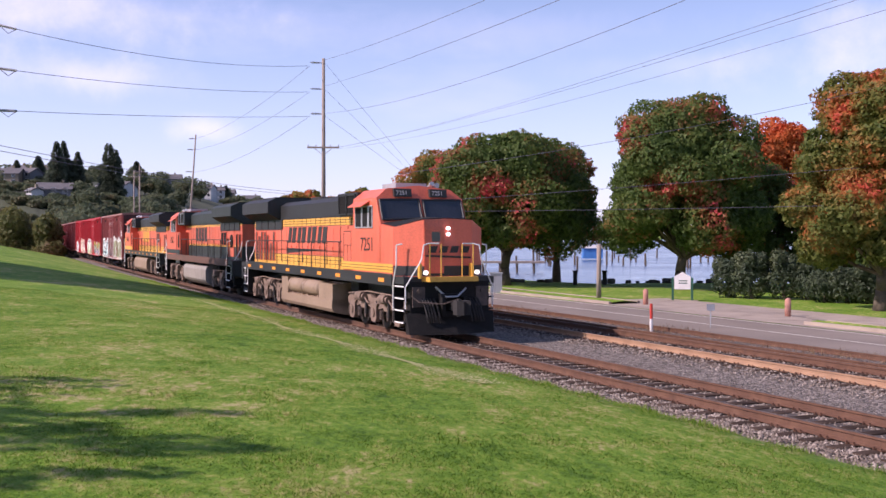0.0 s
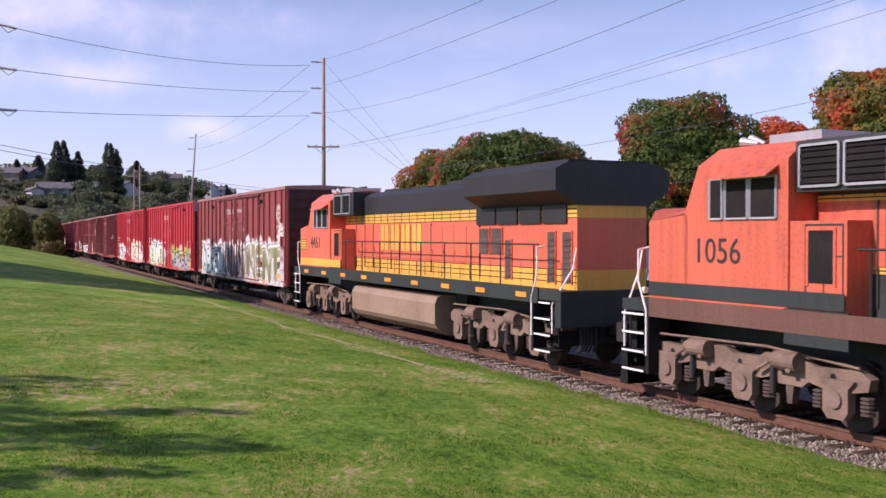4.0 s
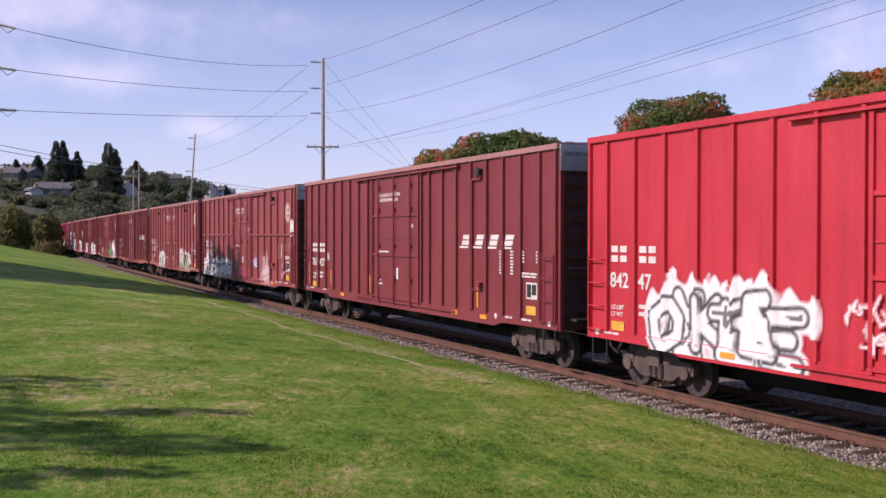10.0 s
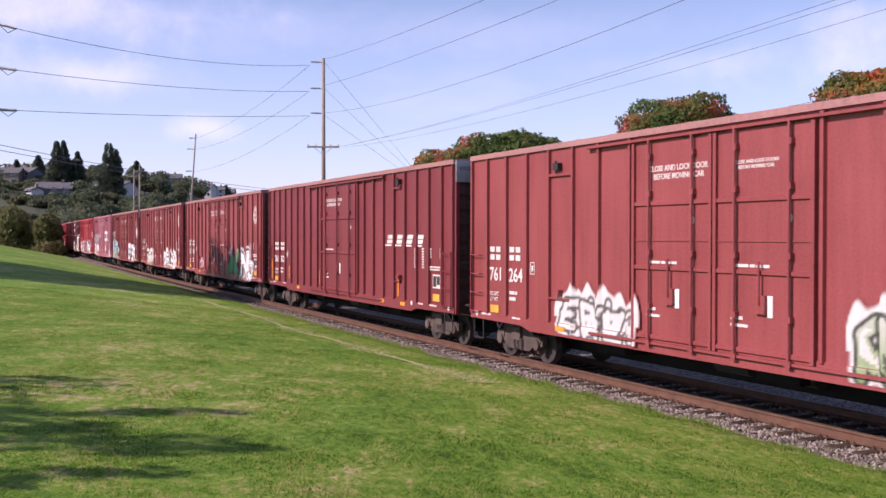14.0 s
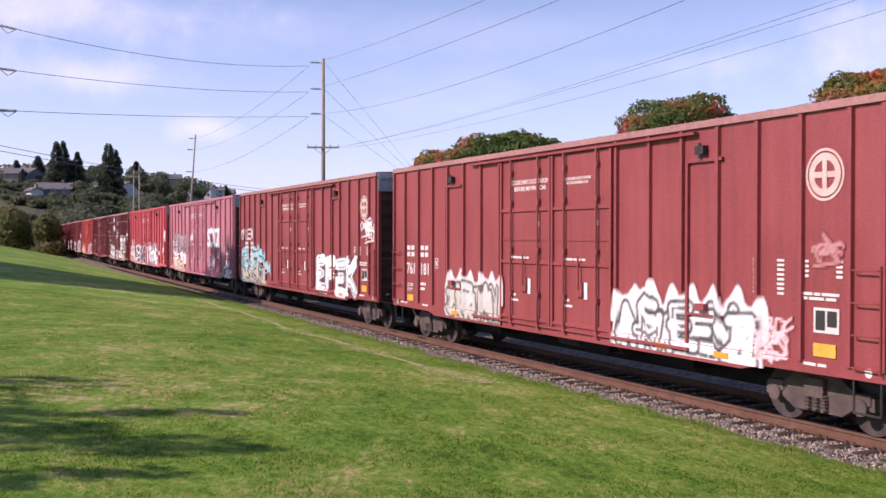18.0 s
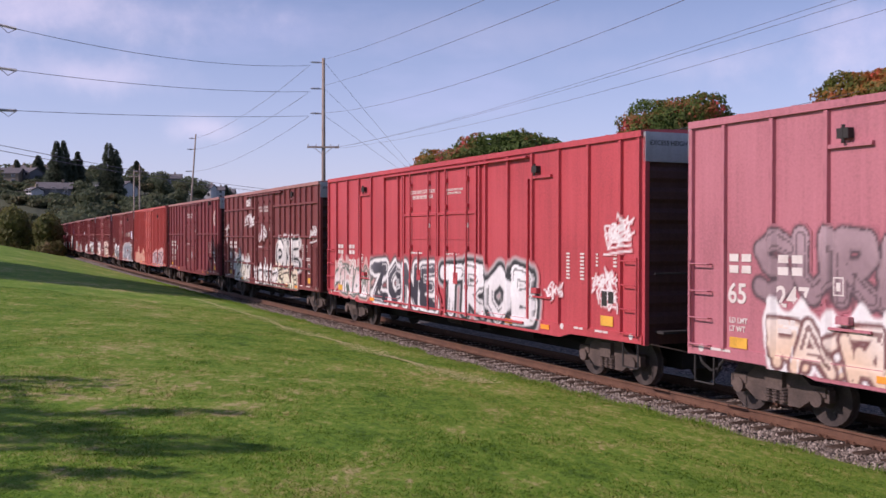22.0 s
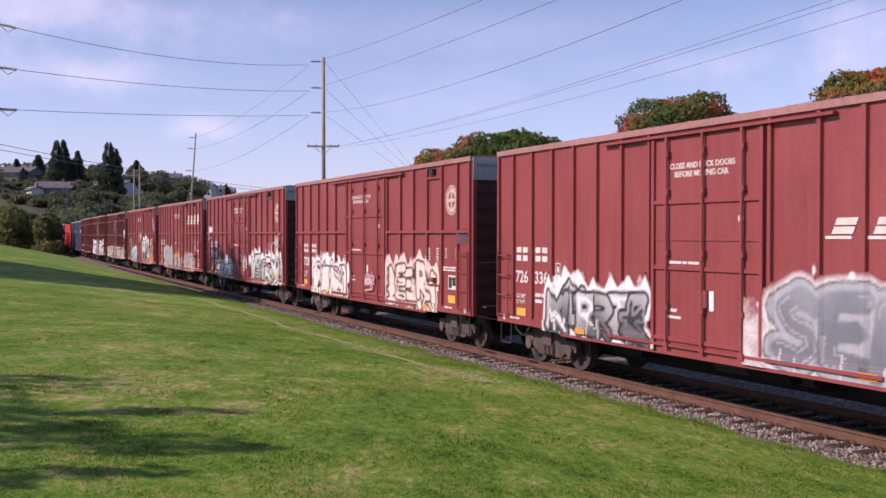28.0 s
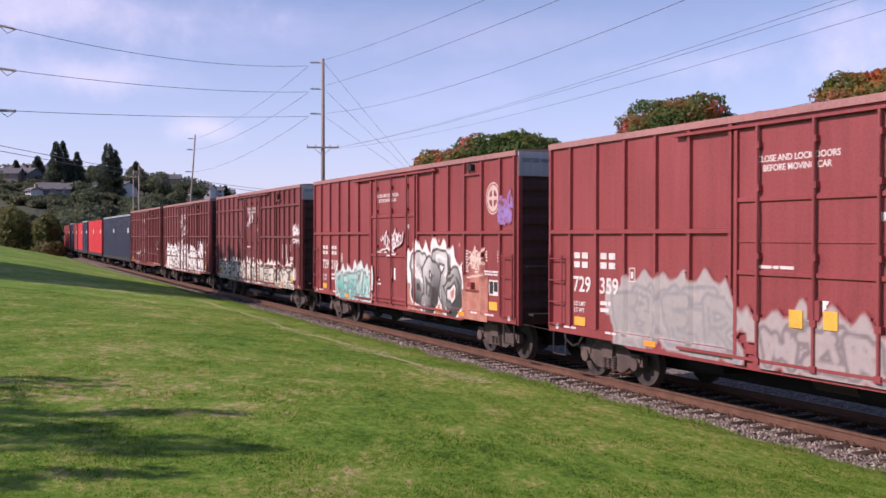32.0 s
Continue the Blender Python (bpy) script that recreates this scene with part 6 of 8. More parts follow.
        bars(root, "weight_data", x2, 1.48, [0.3], 0.08, NUMBER, -W - 0.012)
    part("placard", Mesh().box(xr + 0.02, xr + 0.44, -W - 0.02, -W - 0.008, 1.14, 1.32), YELLOW, root, "small yellow reflective placard")
    part("placard", Mesh().box(a - 1.42, a - 0.98, -W - 0.02, -W - 0.008, 1.2, 1.4), YELLOW, root, "small yellow reflective placard")
    for x in (-a * 0.55, a * 0.42, a * 0.6):
        part("reflector", Mesh().box(x, x + 0.36, -W - 0.05, -W - 0.03, LOW + 0.12, LOW + 0.22), REFLECT, root)
    if spec.get("strips"):
        for x, z, h in ((-a + 0.42, 1.2, 0.85), (-a + 3.0, 1.3, 0.5), (d0 - 0.35, 1.2, 0.55), (d1 + 0.55, 1.3, 0.6), (d1 + 3.6, 1.2, 0.65), (a - 0.82, 1.2, 1.0)):
            part("reflector", Mesh().box(x, x + 0.08, -W - 0.02, -W - 0.008, z, z + h), REFLECT, root, "upright amber reflector strip")
    for x in (a - 0.35, -a + 0.35, a - 2.9):
        part("jacking_mark", Mesh().cyl((x, -W - 0.036, LOW + 0.24), (x, -W - 0.028, LOW + 0.24), 0.07, 10), NUMBER, root)
    for x, w in ((a - 2.4, 0.35), (a - 1.6, 0.5), (-a + 0.6, 0.55), (-a + 2.2, 0.4)):
        bars(root, "sill_stencil", x, LOW + 0.23, [w * 0.5, w * 0.35], 0.045, NUMBER, -W - 0.034)
    bars(root, "inspection_data", a - 1.75, 2.12, [0.3, 0.12, 0.34], 0.045, NUMBER, -W - 0.012)
    bars(root, "inspection_data", a - 1.75, 2.05, [0.2, 0.3, 0.2], 0.045, NUMBER, -W - 0.012)
    # Consolidated stencil on the leading end of the side.
    for k, (dx, w) in enumerate(((2.75, 0.13), (2.2, 0.15), (1.6, 0.07), (0.98, 0.12))):
        m = Mesh()
        for i in range(8 if k < 2 else 4):
            m.box(a - dx, a - dx + w, -W - 0.014, -W - 0.006, 2.62 - i * 0.075, 2.66 - i * 0.075)
        tagged(part("data_column", m, NUMBER, root), kind="stuff")
    frame_m = Mesh().box(a - 1.42, a - 0.92, -W - 0.016, -W - 0.008, 1.56, 1.94)
    f = part("data_plate", frame_m, NUMBER, root)
    part("data_plate_field", Mesh().box(a - 1.38, a - 1.19, -W - 0.022, -W - 0.014, 1.6, 1.9).box(a - 1.15, a - 0.96, -W - 0.022, -W - 0.014, 1.66, 1.9), LOGO_BLACK, f)
    if spec.get("logo") == "ring":
        c = Vector((a - 1.22, -W - 0.012, 3.95))
        m = Mesh()
        n = 28
        for i in range(n):
            p, q = i * math.tau / n, (i + 1) * math.tau / n
            for ro, ri in ((0.4, 0.36), (0.33, 0.22)):
                m.add([(c.x + math.cos(t) * k * 0.95, c.y, c.z + math.sin(t) * k) for t, k in ((p, ro), (q, ro), (q, ri), (p, ri))], [(0, 1, 2, 3)])
        m.box(c.x - 0.045, c.x + 0.045, c.y - 0.003, c.y + 0.003, c.z - 0.22, c.z + 0.22).box(c.x - 0.21, c.x - 0.05, c.y - 0.003, c.y + 0.003, c.z - 0.045, c.z + 0.045).box(c.x + 0.05, c.x + 0.21, c.y - 0.003, c.y + 0.003, c.z - 0.045, c.z + 0.045)
        part("round_emblem", m, EMBLEM, root, "pale round emblem of plain shapes")
    elif spec.get("logo") == "slant":
        x0, z0, wide, tall = spec["slant"]
        for i in range(4):
            x, w = x0 + i * wide, wide * 0.52
            m = pierced(Mesh(), x, z0, w, tall, 0.45, -W - 0.016, -W - 0.008)
            m.box(x - 0.12, x + w * 0.95, -W - 0.016, -W - 0.008, z0 - tall * 0.32, z0 - tall * 0.12)
            part("slanted_emblem", m, NUMBER, root, "slanted pale emblem block")
    if spec.get("spray"):
        spray(root, spec["spray"], ribs, a, mat.node_tree.nodes["Color Ramp"].color_ramp.elements[1].color[:3], LOW + 0.04, int(abs(front)), (d0, d1))
    return root, s0, a - 1.75


WH, BK, GY = (0.8, 0.78, 0.77), (0.03, 0.03, 0.035), (0.3, 0.3, 0.3)
CRM, OLV, BLU, GRN = (0.78, 0.66, 0.52), (0.2, 0.2, 0.1), (0.5, 0.68, 0.75), (0.06, 0.28, 0.09)
RED_OX = "oxide-red weathered boxcar"
# Kinds of car: door, posts, framed bays, rails.
A60 = dict(door=(-2.25, 2.45), double=True, posts=(0.84, 0.985, 0.62, 0.97), bays=((4.78, 5.72, 4.35), (-5.44, -4.48, 4.35)), mark_z=1.93)
B60 = dict(door=(-1.85, 1.66), posts=(0.62, 0.93, 0.66, 0.925), bays=((5.8, 6.6, 4.4),), mark_z=2.0)
C60 = dict(door=(-2.0, 1.74), posts=(0.72, 0.86, 0.7, 0.872), bays=((5.1, 5.6, 4.45),), strips=True, ladder=True)
E60 = dict(door=(-1.67, 1.94), posts=(0.66, 1.135, 0.45, 1.09), bays=((5.38, 6.4, 4.4),), rail=(3.05,), ladder=True)
P60 = dict(door=(-2.34, 2.48), double=True, posts=(0.85, 1.14, 0.62, 1.165), bays=((5.05, 6.1, 4.35), (-6.1, -5.2, 4.35)), mark_z=1.9)
F50 = dict(door=(-1.75, 1.84), posts=(0.8, 0.99, 0.72, 0.985), bays=((5.04, 5.95, 4.6),), rail=(3.11,), ladder=True, mark_z=1.86)
G50 = dict(door=(-1.6, 1.36), posts=(0.72, 0.88, 0.92, 0.86), bays=((4.2, 4.95, 4.2),), ladder=True)
H50 = dict(door=(-1.48, 1.42), posts=(0.82, 0.97, 0.86, 0.735), bays=((4.06, 4.75, 4.5),), rail=(4.27, 2.98, 1.74), ladder=True)
PALE, DRED, TEAL = (0.66, 0.64, 0.62), (0.22, 0.06, 0.055), (0.12, 0.2, 0.22)
CARS = [
    dict(A60, front=-94.2, rear=-112.6, paint="brick", logo="ring", number=("76", ""), label="faded brown-red boxcar covered low down in white and olive graffiti",
         spray=[("fog", "", -8.2, 8.8, 0.9, 3.5, WH, WH, None), ("wild", "", -7.8, -2.5, 0.9, 2.25, (0.4, 0.62, 0.62), TEAL, WH), ("wild", "", -2.3, 2.3, 1.0, 2.35, (0.07, 0.07, 0.08), BK, PALE),
                ("flame", "MENT", 2.6, 8.3, 0.95, 2.4, OLV, WH, PALE), ("tag", "5", 7.7, 8.9, 2.7, 3.8, WH, WH, None)]),
    dict(B60, front=-113.9, rear=-132.5, paint="red", number=("840", "56"), galv_end=True, label="bright red boxcar with purple and yellow-green graffiti",
         spray=[("wild", "", -7.5, -1.3, 0.9, 2.2, (0.62, 0.68, 0.36), (0.2, 0.18, 0.3), WH), ("wild", "", 2.0, 7.9, 0.88, 1.95, (0.5, 0.4, 0.62), BK, (0.42, 0.46, 0.1)), ("tag", "3", -1.0, 1.4, 1.3, 2.2, WH, WH, None), ("tag", "2", 4.4, 5.6, 1.9, 2.4, WH, WH, None)]),
    dict(B60, front=-133.9, rear=-152.2, paint="red", number=("842", "47"), label="bright red boxcar with cream and white graffiti",
         spray=[("streak", "", -7.0, -3.2, 0.95, 2.5, WH, WH, None), ("wild", "", -6.9, -3.3, 0.9, 2.0, WH, (0.15, 0.15, 0.15), WH), ("tag", "6", -2.7, 1.5, 1.2, 2.3, WH, WH, None), ("tag", "2", -1.2, 1.2, 2.5, 2.9, WH, WH, None), ("fog", "", 1.9, 6.6, 1.0, 2.7, CRM, WH, None), ("wild", "", 1.9, 6.5, 0.95, 2.2, (0.8, 0.66, 0.54), (0.3, 0.08, 0.08), CRM),
                ("wild", "", 6.5, 7.5, 0.92, 1.6, CRM, (0.3, 0.08, 0.08), WH), ("tag", "3", 7.7, 8.5, 1.7, 2.25, WH, WH, None)]),
    dict(C60, front=-153.4, rear=-172.0, paint="maroon", logo="slant", slant=(4.45, 2.78, 0.78, 0.26), number=("761", "427"), galv_end=True, label="dark maroon boxcar with slanted pale emblem and no graffiti"),
    dict(E60, front=-173.3, rear=-191.6, paint="oxide", logo="ring", number=("760", "836"), galv_end=True, label=RED_OX + " with white graffiti along the bottom",
         spray=[("fog", "", -8.9, -2.2, 0.85, 1.9, WH, WH, None), ("wild", "", -8.6, -6.6, 0.88, 1.6, WH, (0.4, 0.3, 0.28), WH), ("wild", "", -6.4, -2.3, 0.9, 1.6, (0.66, 0.65, 0.63), BK, PALE), ("tag", "3", 2.3, 3.1, 1.5, 2.1, (0.55, 0.6, 0.8), WH, None), ("streak", "", 3.5, 5.3, 0.95, 2.4, (0.5, 0.3, 0.29), WH, None), ("tag", "3", 3.6, 5.1, 1.0, 2.0, (0.7, 0.5, 0.48), WH, None), ("tag", "4", 8.5, 9.05, 2.7, 3.7, WH, WH, None), ("tag", "2", 6.8, 7.6, 1.1, 2.0, (0.48, 0.28, 0.27), WH, None)]),
    dict(A60, front=-192.8, rear=-211.4, paint="oxide", logo="ring", number=("761", "264"), label=RED_OX + " with a small green and white graffiti piece",
         spray=[("streak", "", -4.9, -2.3, 0.9, 1.9, PALE, WH, None), ("wild", "", -4.8, -2.4, 0.9, 1.6, PALE, (0.25, 0.22, 0.2), PALE), ("wild", "", 3.3, 6.4, 0.9, 1.75, (0.28, 0.36, 0.18), (0.12, 0.14, 0.1), PALE), ("tag", "3", 6.0, 6.7, 1.3, 2.1, (0.75, 0.62, 0.6), WH, None)]),
    dict(C60, front=-212.4, rear=-231.1, paint="maroon", logo="slant", slant=(4.45, 2.78, 0.78, 0.26), number=("761", "302"), galv_end=True, label="dark maroon boxcar with slanted pale emblem"),
    dict(A60, front=-232.4, rear=-250.6, paint="oxide", logo="ring", number=("761", "104"), label=RED_OX + " with big green and white letters",
         spray=[("piece", "A", 2.3, 4.2, 0.9, 2.15, GRN, (0.09, 0.1, 0.09), None), ("piece", "O", 4.0, 5.3, 0.92, 2.2, (0.08, 0.26, 0.09), (0.3, 0.34, 0.3), None), ("piece", "N", 5.0, 6.8, 0.92, 2.2, (0.75, 0.75, 0.74), (0.12, 0.08, 0.08), WH), ("piece", "J", 6.5, 7.6, 0.9, 1.75, WH, (0.15, 0.1, 0.1), None), ("tag", "3", 2.6, 3.6, 1.9, 2.7, (0.72, 0.5, 0.5), WH, None), ("tag", "3", -5.1, -3.5, 1.2, 1.8, (0.7, 0.5, 0.5), WH, None)]),
    dict(A60, front=-252.0, rear=-270.4, paint="oxide", logo="ring", number=("761", "181"), label=RED_OX + " with grey and white graffiti",
         spray=[("wild", "", -5.2, -2.5, 0.9, 1.75, (0.5, 0.46, 0.38), (0.3, 0.25, 0.2), PALE), ("wild", "", 2.8, 6.4, 0.9, 1.75, WH, (0.2, 0.2, 0.2), WH), ("tag", "5", 6.2, 7.3, 0.95, 1.95, (0.8, 0.58, 0.58), WH, None), ("tag", "2", 7.8, 8.3, 2.3, 3.2, (0.5, 0.24, 0.23), WH, None)]),
    dict(A60, front=-271.8, rear=-290.2, paint="oxide", logo="ring", number=("761", "248"), galv_end=True, label=RED_OX + " with fat white letters and cyan-edged graffiti",
         spray=[("wild", "", -8.6, -4.7, 0.9, 2.05, (0.5, 0.38, 0.28), BK, (0.25, 0.62, 0.68)), ("tag", "3", -4.4, -3.7, 1.3, 2.0, (0.3, 0.65, 0.7), WH, None), ("piece", "EFEK", 2.8, 7.3, 0.92, 2.2, (0.72, 0.72, 0.72), BK, None), ("script", "CHILEN", -9.0, -6.7, 2.85, 3.35, WH, WH, None), ("tag", "6", 7.7, 9.0, 2.85, 3.65, WH, WH, None)]),
    dict(P60, front=-291.55, rear=-310.1, paint="pink", number=("65", "247"), galv_end=True, label="faded pink boxcar with white SCUZ graffiti",
         spray=[("piece", "SUREAL", -7.6, -2.6, 2.0, 3.0, (0.3, 0.2, 0.22), (0.08, 0.05, 0.06), None), ("word", "SCUZ", 2.85, 5.9, 2.45, 3.4, WH, GY, None), ("wild", "", -7.1, -4.1, 0.9, 1.75, (0.75, 0.55, 0.4), (0.5, 0.2, 0.2), WH), ("tag", "8", 2.8, 5.3, 0.95, 2.1, (0.75, 0.58, 0.58), WH, None), ("tag", "3", 5.6, 6.1, 2.6, 3.1, (0.75, 0.6, 0.62), WH, None), ("tag", "3", -1.9, -0.5, 2.5, 3.2, WH, WH, None), ("tag", "6", 7.4, 8.5, 2.3, 3.1, (0.16, 0.08, 0.1), WH, None), ("wild", "", 7.6, 8.4, 0.9, 1.4, (0.7, 0.55, 0.45), (0.4, 0.2, 0.2), WH)]),
    dict(P60, front=-311.5, rear=-330.4, paint="salmon", number=("65", "290"), galv_end=True, label="faded salmon-red boxcar with black and white graffiti letters",
         spray=[("wild", "", -8.5, -5.2, 1.0, 1.9, WH, (0.3, 0.4, 0.33), (0.6, 0.35, 0.33)), ("piece", "ZONE", -5.0, 0.1, 0.92, 2.1, (0.04, 0.035, 0.05), WH, (0.16, 0.12, 0.13)), ("piece", "TROB", 0.4, 5.5, 0.92, 2.2, (0.74, 0.72, 0.72), BK, (0.5, 0.48, 0.48)), ("tag", "5", 8.2, 9.1, 2.7, 3.35, WH, WH, None), ("tag", "5", 7.7, 8.7, 1.3, 2.35, WH, WH, None), ("tag", "2", 5.8, 6.6, 1.5, 2.0, WH, WH, None)]),
    dict(H50, front=-331.5, rear=-347.2, paint="brown", number=("90", "77"), label="dark brown boxcar with tall white graffiti letters", galv_end=True,
         spray=[("piece", "ONE", 1.9, 5.4, 1.8, 2.75, (0.62, 0.6, 0.58), BK, WH), ("wild", "", 1.8, 4.8, 0.9, 1.5, (0.62, 0.64, 0.45), (0.15, 0.1, 0.08), CRM), ("wild", "", -1.5, 1.7, 0.9, 1.5, (0.74, 0.7, 0.66), (0.12, 0.09, 0.08), WH), ("streak", "", -5.7, -2.8, 0.95, 2.3, (0.72, 0.68, 0.6), WH, None), ("wild", "", -5.5, -3.0, 0.9, 1.8, (0.7, 0.68, 0.55), (0.3, 0.25, 0.2), PALE), ("tag", "6", -3.9, -1.8, 3.4, 4.1, WH, WH, None), ("tag", "2", -3.3, -2.6, 4.35, 4.7, WH, WH, None), ("tag", "6", -0.8, 0.7, 2.6, 3.6, WH, WH, None), ("tag", "3", 6.9, 7.6, 2.75, 3.4, PALE, WH, None), ("tag", "3", -7.6, -6.9, 2.6, 3.6, PALE, WH, None)]),
    dict(F50, front=-348.6, rear=-364.2, paint="maroon", logo="ring", number=("728", "925"), galv_end=True, label="dark maroon boxcar with round emblem and no graffiti"),
    dict(G50, front=-365.6, rear=-381.2, paint="coral", posts=(0.5, 0.62, 0.5, 0.62), number=("7", "41"), label="coral orange boxcar with closely spaced posts and faded grey tags", door_text=False,
         spray=[("streak", "", -7.2, -2.0, 0.95, 2.2, (0.62, 0.35, 0.25), WH, None), ("wild", "", 2.0, 6.4, 0.95, 1.75, (0.5, 0.34, 0.36), (0.35, 0.25, 0.3), (0.62, 0.4, 0.38))]),
    dict(G50, front=-382.3, rear=-397.95, paint="oxide", logo="slant", slant=(2.75, 3.04, 0.77, 0.24), number=("726", "336"), galv_end=True, label=RED_OX + " with white and grey block graffiti",
         spray=[("fog", "", 0.9, 7.5, 0.9, 2.9, WH, WH, None), ("streak", "", -5.5, -1.8, 0.95, 2.3, WH, WH, None), ("wild", "", -5.4, -1.9, 0.9, 1.9, (0.12, 0.12, 0.12), BK, WH), ("piece", "SEFER", 1.6, 6.4, 0.95, 2.1, (0.17, 0.18, 0.2), (0.4, 0.4, 0.42), WH), ("wild", "", 6.5, 7.5, 0.92, 1.9, (0.2, 0.2, 0.2), (0.5, 0.2, 0.15), WH), ("tag", "5", 6.8, 7.6, 2.8, 3.4, (0.74, 0.72, 0.85), WH, None)]),
    dict(F50, front=-399.4, rear=-415.0, paint="oxide", logo="ring", number=("728", "905"), galv_end=True, label=RED_OX + " with cream graffiti pieces",
         spray=[("streak", "", -5.6, -1.8, 0.95, 2.5, (0.8, 0.72, 0.64), WH, None), ("wild", "", -5.5, -1.9, 0.9, 1.9, (0.8, 0.7, 0.6), DRED, WH), ("wild", "", 2.2, 5.4, 0.95, 2.0, (0.8, 0.7, 0.58), DRED, (0.78, 0.6, 0.52)), ("tag", "3", -1.0, 1.2, 1.2, 1.8, (0.7, 0.5, 0.5), WH, None), ("tag", "3", 7.1, 7.6, 2.85, 3.2, (0.06, 0.06, 0.1), WH, None)]),
    dict(F50, front=-416.7, rear=-432.3, paint="oxide", logo="ring", number=("728", "992"), galv_end=True, label=RED_OX + " with rounded olive graffiti letters",
         spray=[("wild", "", -5.0, -1.4, 0.9, 1.55, WH, (0.3, 0.25, 0.28), WH), ("wild", "", 2.4, 7.1, 0.95, 2.0, (0.36, 0.37, 0.32), BK, WH), ("tag", "6", -7.6, -6.2, 2.7, 3.6, WH, WH, None), ("tag", "4", 0.5, 1.8, 1.3, 2.1, WH, WH, None), ("tag", "4", 6.2, 7.0, 2.4, 3.05, (0.6, 0.48, 0.48), WH, None)]),
    dict(F50, front=-433.6, rear=-449.2, paint="oxide", logo="slant", slant=(3.25, 3.78, 0.95, 0.4), cards=True, number=("729", "359"), galv_end=True, label=RED_OX + " with grey bubble graffiti and yellow placards",
         spray=[("wild", "", -5.2, -1.9, 0.92, 1.95, (0.34, 0.32, 0.3), WH, (0.4, 0.36, 0.34)), ("streak", "", 2.1, 5.1, 0.95, 2.2, (0.4, 0.33, 0.31), WH, None), ("wild", "", 2.3, 5.0, 0.9, 1.6, (0.42, 0.37, 0.35), (0.7, 0.6, 0.58), (0.4, 0.34, 0.32)), ("wild", "", -0.9, 1.2, 1.0, 1.6, (0.4, 0.34, 0.32), (0.6, 0.5, 0.5), (0.4, 0.34, 0.32))]),
    dict(F50, front=-450.7, rear=-466.3, paint="oxide", logo="ring", number=("729", "210"), galv_end=True, label=RED_OX + " with teal and black-and-white graffiti",
         spray=[("wild", "", -5.2, -2.0, 0.92, 1.7, (0.08, 0.42, 0.36), (0.6, 0.7, 0.66), None), ("fog", "", 1.3, 6.3, 1.0, 3.4, (0.62, 0.3, 0.2), WH, None), ("wild", "", 1.7, 4.6, 0.9, 2.4, (0.05, 0.05, 0.05), (0.15, 0.1, 0.08), (0.82, 0.8, 0.76)), ("tag", "4", -1.3, 1.2, 2.3, 3.3, WH, WH, None), ("tag", "4", 5.2, 6.1, 2.0, 2.9, (0.75, 0.6, 0.5), WH, None), ("tag", "4", 7.0, 7.6, 3.2, 4.1, (0.3, 0.2, 0.5), WH, None)]),
    dict(H50, front=-468.0, rear=-483.3, paint="brown", galv_end=True, label="brown boxcar with pale graffiti along the bottom",
         spray=[("wild", "", -6.8, 6.4, 0.92, 1.6, (0.5, 0.46, 0.36), (0.28, 0.2, 0.16), (0.72, 0.68, 0.6)), ("tag", "4", -1.0, 1.2, 2.8, 4.4, WH, WH, None), ("tag", "4", 6.4, 7.4, 2.6, 3.8, WH, WH, None)]),
    dict(H50, front=-485.0, rear=-500.4, paint="brown", label="brown boxcar with large white graffiti",
         spray=[("wild", "", -6.4, 5.4, 0.92, 2.1, (0.75, 0.72, 0.66), (0.2, 0.14, 0.12), WH), ("tag", "5", -1.0, 1.2, 2.4, 4.2, WH, WH, None)]),
    dict(H50, front=-501.8, rear=-517.5, paint="brown", label="plain brown boxcar with faint tags", spray=[("tag", "5", -4.0, -1.0, 1.0, 2.0, WH, WH, None)]),
]


def flat_load(front, rear, colour, boxes, label):
    """A flat car with ribbed containers."""
    a, s0 = (front - rear) / 2, (front + rear) / 2
    root = tagged(new("container_car"), label, "container car", "container cars")
    part("deck", Mesh().box(-a, a, -1.4, 1.4, 0.85, 1.15).box(-a + 0.5, a - 0.5, -0.3, 0.3, 0.55, 0.9), DARK, root)
    n = len(boxes)
    for i, c in enumerate(boxes):
        x0, x1 = -a + 0.35 + (2 * a - 0.7) * i / n + 0.08, -a + 0.35 + (2 * a - 0.7) * (i + 1) / n - 0.08
        k = int((x1 - x0) / 0.3)
        edge = [(x0, -1.36)]
        for j in range(k):
            x = x0 + (x1 - x0) * (j + 0.5) / k
            edge += [(x - 0.08, -1.36), (x - 0.04, -1.395), (x + 0.04, -1.395), (x + 0.08, -1.36)]
        m = Mesh().prism(edge + [(x1, -1.36), (x1, 1.36), (x0, 1.36)], 1.16, 4.75, "z")
        box = part("container", m, CAR_PAINT[c], root, "ribbed steel container")
        if c == "blue":
            part("container_roof", Mesh().box(x0, x1, -1.38, 1.38, 4.754, 4.9), GALV, box, "dull grey roof")
        bars(box, "marking", x1 - 1.6, 3.3, [0.25, 0.25, 0.25], 0.4, NUMBER, -1.4)
    for e in (-1, 1):
        car_truck(root, e * (a - 1.9), s0)
    return root, s0, a - 1.9


